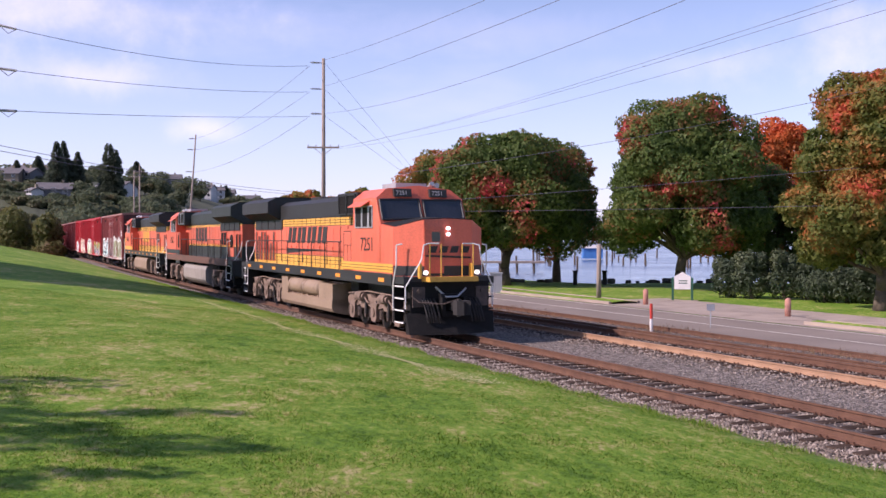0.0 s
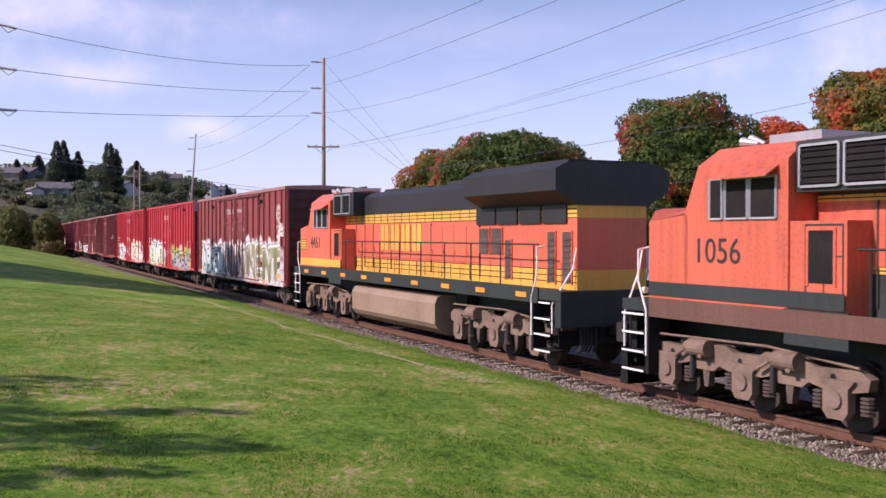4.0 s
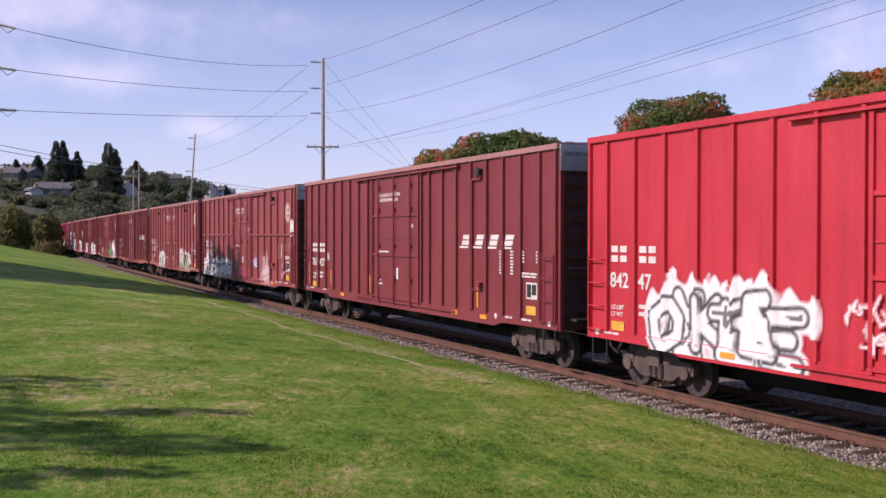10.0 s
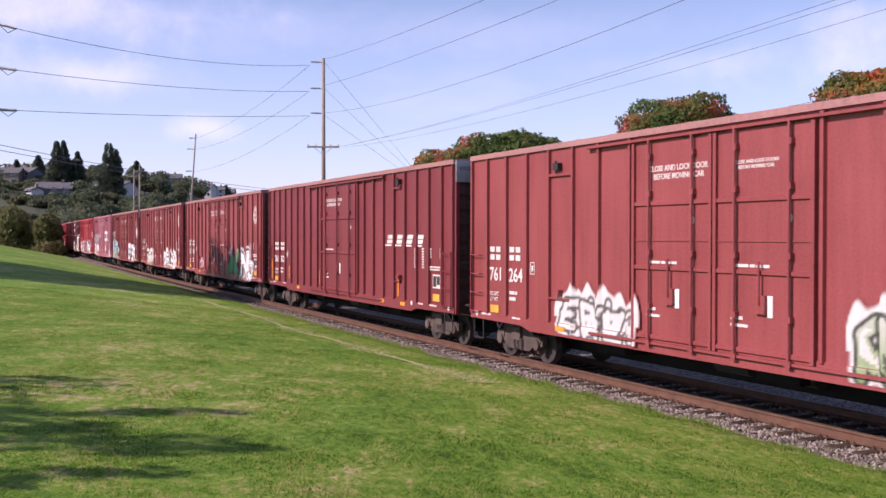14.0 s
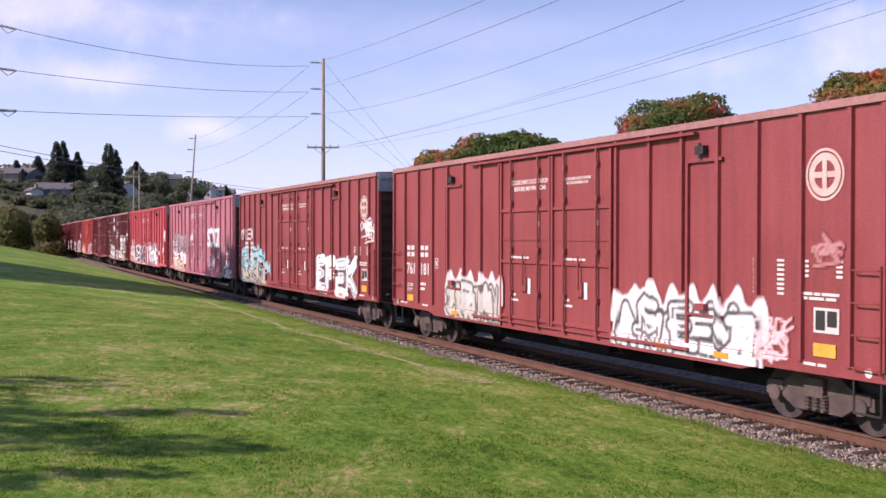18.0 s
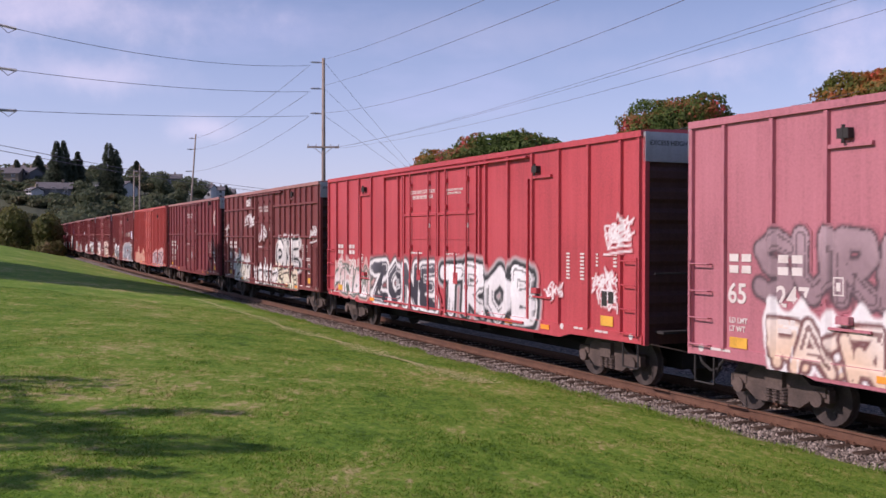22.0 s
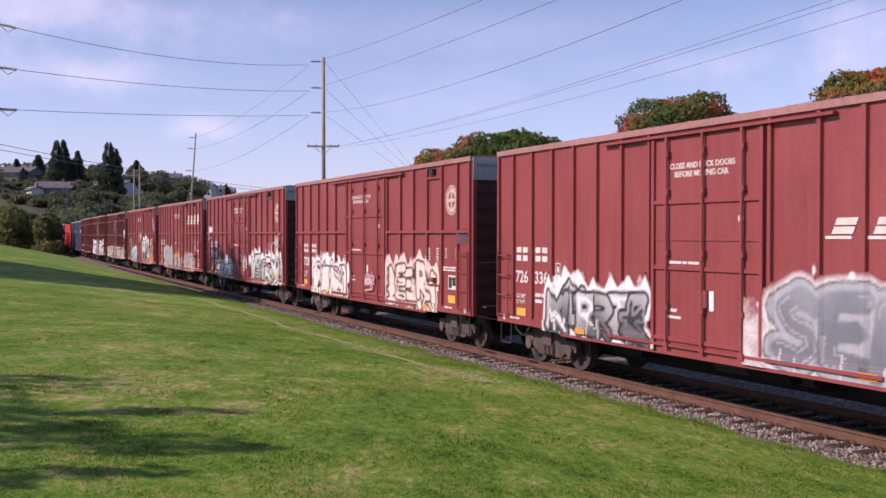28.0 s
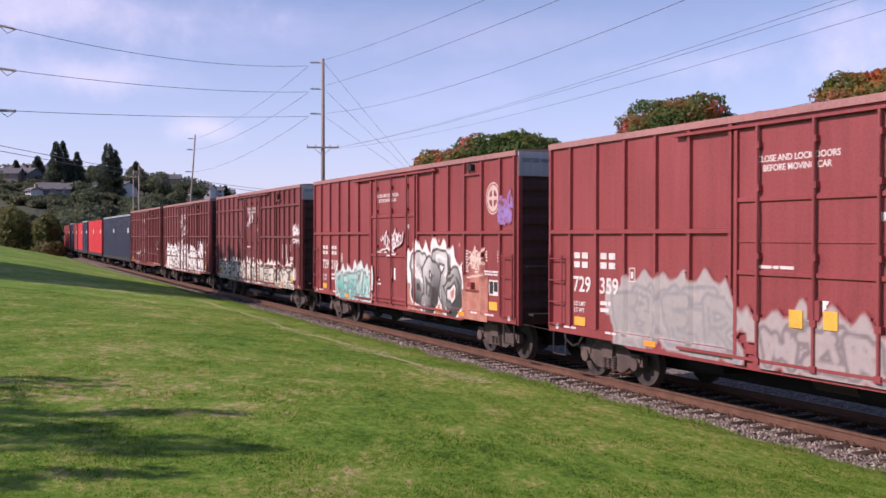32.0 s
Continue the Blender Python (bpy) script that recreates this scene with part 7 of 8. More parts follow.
# ---- locomotives ----
def loco_truck(root, x, s0, rev):
    t = part("truck", Mesh().box(-2.3, 2.3, -0.75, 0.75, 0.75, 0.95), TRUCK, root, "dusty three-axle bogie", pose(x, 0, 0))
    for e in (-1, 1):
        y0, y1 = (-1.2, -1.02) if e < 0 else (1.02, 1.2)
        m = Mesh().prism([(-2.62, 0.72), (-2.66, 0.9), (-2.45, 1.02), (-1.6, 0.98), (-1.2, 1.08), (-0.5, 1.1), (-0.3, 1.0), (0.3, 1.0), (0.5, 1.1), (1.2, 1.08), (1.6, 0.98), (2.45, 1.02), (2.66, 0.9), (2.62, 0.72), (2.3, 0.66), (1.75, 0.66), (1.45, 0.72), (1.3, 0.62), (0.8, 0.62), (0.65, 0.72), (0.4, 0.66), (-0.4, 0.66), (-0.65, 0.72), (-0.8, 0.62), (-1.3, 0.62), (-1.45, 0.72), (-1.75, 0.66), (-2.3, 0.66)], y0, y1)
        fr = part("side_frame", m, TRUCK, t)
        yd = y0 - 0.05 if e < 0 else y1 + 0.05
        for q in (-1.02, 1.02):
            part("brake_hanger", Mesh().prism([(q - 0.12, 0.85), (q - 0.05, 0.32), (q + 0.05, 0.32), (q + 0.12, 0.85)], y0 + 0.02, y1 - 0.02), IRON, fr)
            part("damper", Mesh().cyl((q + 0.3, yd, 0.45), (q + 0.3, yd, 1.0), 0.05, 8), DARK, fr)
        for ax in (-2.05, 0.0, 2.05):
            yo = y0 - 0.07 if e < 0 else y1 + 0.07
            b = Mesh().prism([(ax - 0.16, 0.24), (ax - 0.25, 0.36), (ax - 0.25, 0.72), (ax - 0.36, 0.84), (ax + 0.36, 0.84), (ax + 0.25, 0.72), (ax + 0.25, 0.36), (ax + 0.16, 0.24)], min(yo, (y0 + y1) / 2), max(yo, (y0 + y1) / 2))
            b.cyl((ax, yo - 0.04 if e < 0 else yo + 0.04, 0.54), (ax, yo, 0.54), 0.14, 12)
            part("journal_box", b, TRUCK, fr)
            for q in (-0.47, 0.47):
                part("spring", BIG_SPRING, IRON, fr, m=pose(ax + q, (y0 + y1) / 2 - 0.02, 0.34))
        yb = y0 - 0.1 if e < 0 else y1 + 0.1
        for x0 in (-1.35, 0.8):
            part("brake_cylinder", Mesh().cyl((x0, yb, 1.02), (x0 + 0.5, yb, 1.02), 0.15, 14).cyl((x0 + 0.5, yb, 1.02), (x0 + 0.62, yb, 1.02), 0.1, 10).box(x0 + 0.1, x0 + 0.2, yb - 0.03, yb + 0.1, 0.85, 1.0).cyl((x0 + 0.6, yb, 1.0), (x0 + 0.95, yb + 0.02, 0.8), 0.03, 6), TRUCK, fr)
        # Black discs on the solid frame imitate the shade inside lightening holes.
        for x0 in (-1.95, -0.95, 0.12, 1.1, 1.95):
            part("hole_disc", Mesh().cyl((x0, y0 - 0.004 if e < 0 else y1 + 0.004, 0.86), (x0, y0 + 0.01 if e < 0 else y1 - 0.01, 0.86), 0.06, 10), SOOT_SHADE, fr, "black disc painted as a shaded lightening hole")
        part("brake_pipe", Mesh().tube([(-2.5, y0 - 0.03 if e < 0 else y1 + 0.03, 1.05), (-0.6, y0 - 0.05 if e < 0 else y1 + 0.05, 1.2), (2.4, y0 - 0.03 if e < 0 else y1 + 0.03, 1.16)], 0.025), TRUCK, fr)
    for ax in (-2.05, 0.0, 2.05):
        w = part("wheelset", LOCO_WHEELS, WHEEL, t, "steel wheels on an axle", pose(ax, 0, 0.536))
        WHEELS.append((w, (ax, 0, 0.536), 0.533, s0, rev))


def locomotive(s0, rev, scheme, number, label):
    """A six-axle road diesel: wide nose, cab, long hood, flared radiator, walkways, tank."""
    root = tagged(new("locomotive"), label, "locomotive", "locomotives")
    body, stripe, roofm, low = scheme["body"], scheme["stripe"], scheme["roof"], scheme["low"]
    # Frame and walkways.
    part("frame", Mesh().box(-10.35, 9.9, -1.5, 1.5, 1.58, 1.8).box(-10.2, 9.6, -0.5, 0.5, 1.0, 1.6).box(-10.35, -10.1, -1.5, 1.5, 1.0, 1.6), low, root)
    for e in (-1, 1):
        part("side_sill", Mesh().box(-9.4, 9.0, e * 1.5, e * 1.535, 1.5, 1.86), scheme["sill"], root)
        for i in range(0 if scheme["low_hood"] else 9):
            part("reflector", Mesh().box(-8.9 + i * 2.1, -8.4 + i * 2.1, e * 1.536, e * 1.546, 1.6, 1.72), REFLECT, root)
    # Long hood in colour bands.
    HW = 0.93
    for name, z0, z1, mt in (("hood_lower", 1.8, scheme["z"][0], low if scheme["low_hood"] else stripe), ("hood_side", scheme["z"][0], scheme["z"][1], body), ("hood_stripe", scheme["z"][1], scheme["z"][2], stripe)):
        part(name, Mesh().box(-10.1, 5.4, -HW, HW, z0, z1), mt, root)
    z2 = scheme["z"][2]
    part("hood_top", Mesh().prism([(-HW - 0.02, z2), (-HW - 0.02, 4.3), (-HW + 0.25, 4.47), (HW - 0.25, 4.47), (HW + 0.02, 4.3), (HW + 0.02, z2)], -6.0, 5.4, "x"), roofm, root)
    if scheme["lines"]:
        for k, z in enumerate((scheme["z"][0], scheme["z"][1])):
            for e in (-1, 1):
                part("pinstripe", Mesh().box(-10.1, 5.4, e * HW, e * (HW + 0.006), z - 0.05, z + 0.05), LYELLOW, root)
    # Doors of the engine room, as recessed seams and latches.
    for e in (-1, 1):
        for i in range(13):
            x = -5.3 + i * 0.78
            part("hood_door", Mesh().box(x, x + 0.74, e * (HW - 0.01), e * (HW + 0.022), scheme["z"][0] + 0.06, scheme["z"][1] - 0.12).box(x + 0.66, x + 0.7, e * HW, e * (HW + 0.045), 2.5, 2.62), body, root)
        for x in (-5.35, -2.2, 0.95, 2.55, 3.35, 4.2):
            part("panel_seam", Mesh().box(x - 0.018, x + 0.018, e * (HW + 0.01), e * (HW + 0.028), 1.95, scheme["z"][1] - 0.05), LOGO_BLACK, root)
        for i in range(18):
            x = -5.3 + i * 0.6 - 0.02
            for z0, z1 in ((1.84, scheme["z"][0] - 0.02), (scheme["z"][1] + 0.02, scheme["z"][2])):
                part("panel_seam", Mesh().box(x - 0.01, x + 0.01, e * HW, e * (HW + 0.01), z0, z1), LOGO_BLACK, root)
        for z in (scheme["z"][0], scheme["z"][0] - 0.14, scheme["z"][0] - 0.28, scheme["z"][1], scheme["z"][1] + 0.1, scheme["z"][1] + 0.2):
            part("panel_seam", Mesh().box(-10.1, 5.4, e * (HW + 0.0), e * (HW + 0.008), z - 0.01, z + 0.01), LOGO_BLACK, root)
        for x, w, z0, z1 in scheme["vents"]:
            m = Mesh().box(x, x + w, e * (HW + 0.0), e * (HW + 0.03), z0, z1)
            for j in range(int((z1 - z0) / 0.13)):
                m.box(x + 0.02, x + w - 0.02, e * (HW + 0.02), e * (HW + 0.05), z0 + 0.05 + j * 0.13, z0 + 0.1 + j * 0.13)
            part("louvre", m, SOOT_SHADE if scheme["low_hood"] else IRON, root, "dark louvred grille")
            rim = Mesh().box(x - 0.03, x, e * HW, e * (HW + 0.04), z0 - 0.03, z1 + 0.03).box(x + w, x + w + 0.03, e * HW, e * (HW + 0.04), z0 - 0.03, z1 + 0.03).box(x, x + w, e * HW, e * (HW + 0.04), z1, z1 + 0.03)
            part("louvre_frame", rim, body, root)
        if scheme["low_hood"]:
            part("blower_door", Mesh().box(-8.35, -7.45, e * HW, e * (HW + 0.03), 1.95, 3.3), body, root)
            part("blower_fan", Mesh().cyl((-7.9, e * (HW + 0.03), 2.75), (-7.9, e * (HW + 0.07), 2.75), 0.34, 20).cyl((-7.9, e * (HW + 0.07), 2.75), (-7.9, e * (HW + 0.09), 2.75), 0.1, 12), SOOT_SHADE, root, "round blower grille")
        for i in range(4):
            x = -9.7 + i * 1.15
            part("intake_screen", Mesh().box(x, x + 1.05, e * (HW), e * (HW + 0.05), 3.3, 3.72), LBLACK, root)
    # Radiator wings.
    part("radiator", Mesh().prism([(-0.95, 3.7), (-1.52, 4.02), (-1.52, 4.5), (-1.2, 4.66), (1.2, 4.66), (1.52, 4.5), (1.52, 4.02), (0.95, 3.7)], -10.15, -5.5, "x"), roofm, root)
    part("radiator_screen", Mesh().box(-10.0, -5.8, -1.1, 1.1, 4.66, 4.72), DARK, root)
    part("exhaust_housing", Mesh().box(-3.2, -1.9, -0.3, 0.3, 4.45, 4.62), DARK, root)
    part("roof_hatch", Mesh().box(-1.2, 2.2, -0.6, 0.6, 4.46, 4.52).box(2.8, 3.4, -0.2, 0.2, 4.46, 4.6), roofm, root)
    # Blower and brake-grid section behind the cab, full width.
    part("blower_box", Mesh().box(3.4, 5.45, -1.35, 1.35, 3.7, 4.5), roofm, root)
    for e in (-1, 1):
        part("cab_locker", Mesh().box(4.3, 5.5, e * HW, e * 1.46, 1.8, 3.25), body, root)
        for x0, x1, za, zb in ((4.36, 4.39, 2.05, 3.2), (5.1, 5.13, 2.05, 3.2), (4.36, 5.13, 3.17, 3.2), (4.36, 5.13, 2.7, 2.72), (4.74, 4.76, 2.05, 2.7)):
            part("locker_seam", Mesh().box(x0, x1, e * 1.455, e * 1.466, za, zb), LOGO_BLACK, root)
        if not scheme["tanks"]:
            part("locker_vent", Mesh().box(4.55, 5.05, e * 1.46, e * 1.475, 2.3, 3.1), SOOT_SHADE, root, "dark square vent")
            part("vent_frame", Mesh().box(4.5, 4.55, e * 1.46, e * 1.48, 2.25, 3.15).box(5.05, 5.1, e * 1.46, e * 1.48, 2.25, 3.15).box(4.55, 5.05, e * 1.46, e * 1.48, 3.1, 3.15), body, root)
            part("skirt", Mesh().box(4.2, 5.5, e * 1.47, e * 1.53, 1.32, 1.88), scheme["low"], root)
        for q in (3.65, 4.55):
            gm = SOOT_SHADE
            part("grid_frame", Mesh().box(q - 0.04, q, e * 1.36, e * 1.41, 3.78, 4.42).box(q + 0.75, q + 0.79, e * 1.36, e * 1.41, 3.78, 4.42).box(q, q + 0.75, e * 1.36, e * 1.41, 4.4, 4.44).box(q, q + 0.75, e * 1.36, e * 1.41, 3.76, 3.8), LBLACK if scheme["tanks"] else GALV, root)
            grid = part("brake_grid", Mesh().box(q, q + 0.75, e * 1.35, e * 1.37, 3.8, 4.4), gm, root, "open resistor grille")
            for j in range(6):
                part("grid_slat", Mesh().box(q, q + 0.75, e * 1.372, e * 1.4, 3.83 + j * 0.1, 3.86 + j * 0.1), gm, grid)
    # Cab: side walls, roof, windshields.
    c = Mesh()
    ys, yt = 1.5, 1.12
    c.add([(5.45, -ys, 1.8), (8.0, -ys, 1.8), (8.0, -ys, 3.4), (7.62, -ys, 4.24), (5.45, -ys, 4.24), (5.45, ys, 1.8), (8.0, ys, 1.8), (8.0, ys, 3.4), (7.62, ys, 4.24), (5.45, ys, 4.24),
           (5.45, -yt, 4.54), (7.5, -yt, 4.54), (5.45, yt, 4.54), (7.5, yt, 4.54), (5.45, 0, 4.66), (7.44, 0, 4.66)],
          [(0, 1, 2, 3, 4), (5, 9, 8, 7, 6), (0, 4, 10, 14, 12, 9, 5), (4, 3, 11, 10), (10, 11, 15, 14), (14, 15, 13, 12), (12, 13, 8, 9), (2, 7, 8, 13, 15, 11, 3), (0, 5, 6, 1), (1, 6, 7, 2)])
    cab = part("cab", c, body, root)
    part("cab_band", Mesh().box(4.3, 9.03, -1.512, -1.5, 1.9, 2.16).box(4.3, 9.03, 1.5, 1.512, 1.9, 2.16), scheme["cab_low"], cab)
    for z in (1.98, 2.07):
        part("band_line", Mesh().box(4.3, 9.03, -1.517, -1.512, z - 0.008, z + 0.008), LOGO_BLACK, cab)
    # Windshield panes lie on the raked front.
    for y0, y1 in ((-1.42, -0.07), (0.07, 1.42)):
        pts = []
        for y, f in ((y0, 0.14), (y1, 0.2), (y1, 0.93), (y0, 0.9)):
            pts.append((8.0 - 0.38 * f + 0.03, y, 3.4 + 0.84 * f + 0.02))
        part("windshield", Mesh().add(pts + [(x - 0.05, y, z - 0.03) for x, y, z in pts], [(0, 1, 2, 3), (7, 6, 5, 4), (0, 4, 5, 1), (1, 5, 6, 2), (2, 6, 7, 3), (3, 7, 4, 0)]), GLASS, cab, "dark glass windshield")
        m = Mesh()
        for a, b in zip(pts, pts[1:] + pts[:1]):
            m.cyl(a, b, 0.035, 6)
        part("windshield_frame", m, LBLACK, cab)
        part("wiper", Mesh().cyl((7.98, (y0 + y1) / 2, 3.5), (7.72, (y0 + y1) / 2 + 0.1, 3.95), 0.012, 5), WHITE, cab)
    for e in (-1, 1):
        for x0, x1 in ((5.7, 6.3), (6.36, 6.9), (6.98, 7.3)):
            # A solid black pane stands in for the shade inside the cab.
            w = part("side_window", Mesh().box(x0, x1, e * 1.5, e * 1.512, 3.3, 3.98), SOOT_SHADE, cab, "solid black pane for the shaded inside of an open cab window")
            m = Mesh()
            for p, q in (((x0, 3.3), (x1, 3.3)), ((x1, 3.3), (x1, 3.98)), ((x1, 3.98), (x0, 3.98)), ((x0, 3.98), (x0, 3.3))):
                m.cyl((p[0], e * 1.515, p[1]), (q[0], e * 1.515, q[1]), 0.025, 6)
            part("window_frame", m, GALV, w)
        part("sun_visor", Mesh().prism([(e * 1.5, 4.12), (e * 1.78, 3.96), (e * 1.78, 3.98), (e * 1.5, 4.16)], 5.65, 7.0, "x"), body, cab)
    part("air_conditioner", Mesh().box(5.7, 6.9, -0.55, 0.55, 4.6, 4.76), GALV, cab)
    part("horn", Mesh().cyl((7.0, 0.7, 4.62), (7.4, 0.7, 4.68), 0.04, 8, 0.09).cyl((7.0, 0.55, 4.62), (7.35, 0.55, 4.74), 0.04, 8, 0.08), GALV, cab)
    # Nose: broad, chamfered, sloping up to the windshield.
    n = Mesh()
    lo = [(7.9, -1.5), (9.04, -1.5), (9.78, -0.8), (9.78, 0.8), (9.04, 1.5), (7.9, 1.5)]
    hi = [3.4, 3.28, 3.52, 3.52, 3.28, 3.4]
    n.add([(x, y, 1.8) for x, y in lo] + [(x, y, z) for (x, y), z in zip(lo, hi)] + [(7.98, 0, 3.62), (9.7, 0, 3.56)],
          [(0, 1, 7, 6), (1, 2, 8, 7), (2, 3, 9, 13, 8), (3, 4, 10, 9), (4, 5, 11, 10), (6, 7, 8, 13, 12), (12, 13, 9, 10, 11), (0, 5, 4, 3, 2, 1)])
    nose = part("nose", n, body, root)
    part("nose_top", Mesh().add([(7.99, -1.46, 3.42), (9.0, -1.4, 3.31), (9.66, -0.78, 3.545), (9.6, 0, 3.58), (9.66, 0.78, 3.545), (9.0, 1.4, 3.31), (7.99, 1.46, 3.42), (7.985, 0, 3.635)], [(0, 1, 2, 3, 7), (7, 3, 4, 5, 6)]), LBLACK if scheme["low_hood"] is False else body, nose)
    part("nose_door", Mesh().box(9.78, 9.8, -0.78, -0.14, 1.9, 3.3), body, nose)
    part("door_window", Mesh().box(9.8, 9.81, -0.55, -0.28, 2.85, 3.15), GLASS, nose)
    part("nose_band", Mesh().add([(9.055, -1.5, 1.82), (9.79, -0.81, 1.82), (9.79, 0.81, 1.82), (9.055, 1.5, 1.82), (9.055, -1.5, 2.12), (9.79, -0.81, 2.12), (9.79, 0.81, 2.12), (9.055, 1.5, 2.12)], [(0, 1, 5, 4), (1, 2, 6, 5), (2, 3, 7, 6)]), LBLACK, nose)
    m = Mesh()
    for i in range(4):
        y = -0.68 + i * 0.36
        m.add([(9.812, y, 2.52), (9.812, y + 0.26, 2.52), (9.812, y + 0.33, 2.72), (9.812, y + 0.07, 2.72)], [(0, 1, 2, 3)])
    m.add([(9.812, -0.75, 2.4), (9.812, 0.75, 2.34), (9.812, 0.75, 2.4), (9.812, -0.75, 2.46)], [(0, 1, 2, 3)])
    part("nose_emblem", m, LOGO_BLACK, nose, "slanted black emblem bars")
    for z in (3.08, 3.26):
        part("headlight", Mesh().cyl((9.76, 0.0, z), (9.83, 0.0, z), 0.06, 14), LAMP if not rev else WHITE, nose, "lit headlight" if not rev else "")
    for y in (-0.62, 0.62):
        b = part("number_board", Mesh().add([(7.42, y - 0.3, 4.24), (7.42, y + 0.3, 4.24), (7.36, y + 0.3, 4.5), (7.36, y - 0.3, 4.5), (7.3, y - 0.3, 4.24), (7.3, y + 0.3, 4.24), (7.24, y + 0.3, 4.5), (7.24, y - 0.3, 4.5)],
                  [(0, 1, 2, 3), (7, 6, 5, 4), (0, 4, 5, 1), (1, 5, 6, 2), (2, 6, 7, 3), (3, 7, 4, 0)]), LOGO_BLACK, cab)
        b.matrix_basis = pose(0.3, 0, 0.04)
        me = text_mesh(number, 0.2, NUMBER, 0.002)
        me.transform(pose(0, 0, 0, 0, 0, 90))
        part("board_number", me, NUMBER, b, m=pose(7.41, y - 0.24, 4.3, 0, -13))
    if not scheme["tanks"] and not scheme["low_hood"]:
        for e in (-1, 1):
            badge = part("nose_badge", Mesh().box(8.25, 9.02, e * 1.5, e * 1.512, 2.5, 2.86), LYELLOW, nose, "yellow striped badge")
            for z in (2.5, 2.58, 2.68, 2.78, 2.86):
                part("badge_line", Mesh().box(8.22, 9.02, e * 1.512, e * 1.518, z - 0.012, z + 0.012), LOGO_BLACK, badge)
    # Pilot, plough, anticlimber, steps at both ends.
    for e in (-1, 1):
        x = 10.2 if e > 0 else -10.6
        part("pilot", Mesh().box(e * 9.7, e * 9.95, -1.3, 1.3, 0.55, 1.66), SOOT_SHADE, root)
        pocket = part("coupler_pocket", Mesh().box(e * 9.95, e * 10.3, -0.42, 0.42, 0.62, 0.76).box(e * 9.95, e * 10.3, -0.42, -0.3, 0.76, 1.2).box(e * 9.95, e * 10.3, 0.3, 0.42, 0.76, 1.2).box(e * 9.95, e * 10.2, -0.42, 0.42, 1.2, 1.3), SOOT_SHADE, root)
        part("cut_lever", Mesh().tube([(e * 10.0, -1.3, 1.25), (e * 10.15, -1.1, 1.05), (e * 10.35, -0.4, 1.0), (e * 10.5, 0.0, 1.15)], 0.02, 6), IRON, pocket)
        for y in (-1.05, 1.05):
            part("pilot_plate", Mesh().box(e * 9.95, e * 9.99, y - 0.2, y + 0.2, 0.9, 1.5).cyl((e * 9.97, y, 1.38), (e * 10.04, y, 1.38), 0.07, 10), IRON, root)
        if e > 0:
            part("plough", Mesh().add([(9.97, -1.45, 0.72), (10.12, 0, 0.62), (9.97, 1.45, 0.72), (10.12, -1.4, 0.1), (10.55, 0, 0.1), (10.12, 1.4, 0.1), (9.8, -1.45, 0.72), (9.8, 1.45, 0.72), (9.85, -1.4, 0.1), (9.85, 1.4, 0.1)],
                  [(0, 1, 4, 3), (1, 2, 5, 4), (6, 7, 2, 1, 0), (8, 3, 4, 5, 9), (6, 0, 3, 8), (7, 9, 5, 2)]), SOOT_SHADE, root, "black snow plough")
            part("anticlimber", Mesh().prism([(9.8, -0.95), (10.25, -0.8), (10.25, 0.8), (9.8, 0.95)], 1.66, 1.8, "z"), LYELLOW, root, "yellow anticlimber ledge")
            for y in (-0.85, 0.85):
                part("ditch_light", Mesh().cyl((10.0, y, 1.93), (10.1, y, 1.93), 0.065, 14), LAMP if not rev else WHITE, root, "lit ditch light")
                part("light_bracket", Mesh().box(9.85, 10.05, y - 0.18, y - 0.13, 1.75, 2.2), LYELLOW, root)
        part("coupler", Mesh().box(e * 9.9, e * 10.75, -0.14, 0.14, 0.8, 1.05).prism([(e * 10.6, -0.22), (e * 10.92, -0.24), (e * 11.02, -0.05), (e * 10.84, 0.02), (e * 10.95, 0.2), (e * 10.6, 0.22)], 0.7, 1.12, "z").cyl((e * 10.86, -0.14, 0.66), (e * 10.86, -0.14, 1.17), 0.07, 10), DARK, root)
        for y in (-0.95, -0.86, -0.77, -0.68, -0.55, 0.5, 0.62, 0.71, 0.8, 0.89):
            part("air_hose", Mesh().tube([(e * 9.97, y, 1.15), (e * 10.2, y, 0.95), (e * 10.3, y + 0.05, 0.6), (e * 10.25, y + 0.1, 0.45)], 0.028, 6), DARK, root)
        part("mu_cable", Mesh().tube([(e * 9.97, -0.5, 1.5), (e * 10.2, -0.25, 1.2), (e * 10.25, 0.1, 1.22), (e * 10.1, 0.45, 1.45)], 0.03, 6), GALV, root)
        for side in (-1, 1):
            y0, y1 = side * 0.95, side * 1.5
            w = part("step_well", Mesh().box(e * 9.15, e * 9.85, y0, side * 1.0, 0.4, 1.7).box(e * 9.05, e * 9.15, side * 1.0, y1, 0.4, 1.7), SOOT_SHADE, root)
            for i in range(4):
                z = 0.42 + i * 0.36
                part("step", Mesh().box(e * 9.2, e * 9.9, side * (1.0 + 0.05 * i), y1, z, z + 0.03), SOOT_SHADE, w, "black open step")
                part("step_edge", Mesh().box(e * 9.2, e * 9.9, y1, y1 + side * 0.012, z - 0.005, z + 0.035), WHITE, w, "white step edge")
            part("grab_iron", Mesh().tube([(e * 9.1, side * 1.52, 0.75), (e * 9.1, side * 1.52, 1.6), (e * 9.35, side * 1.52, 2.15), (e * 9.35, side * 1.52, 2.75), (e * 9.4, side * 1.35, 2.78)], 0.022, 6), WHITE, root, "white grab rail")
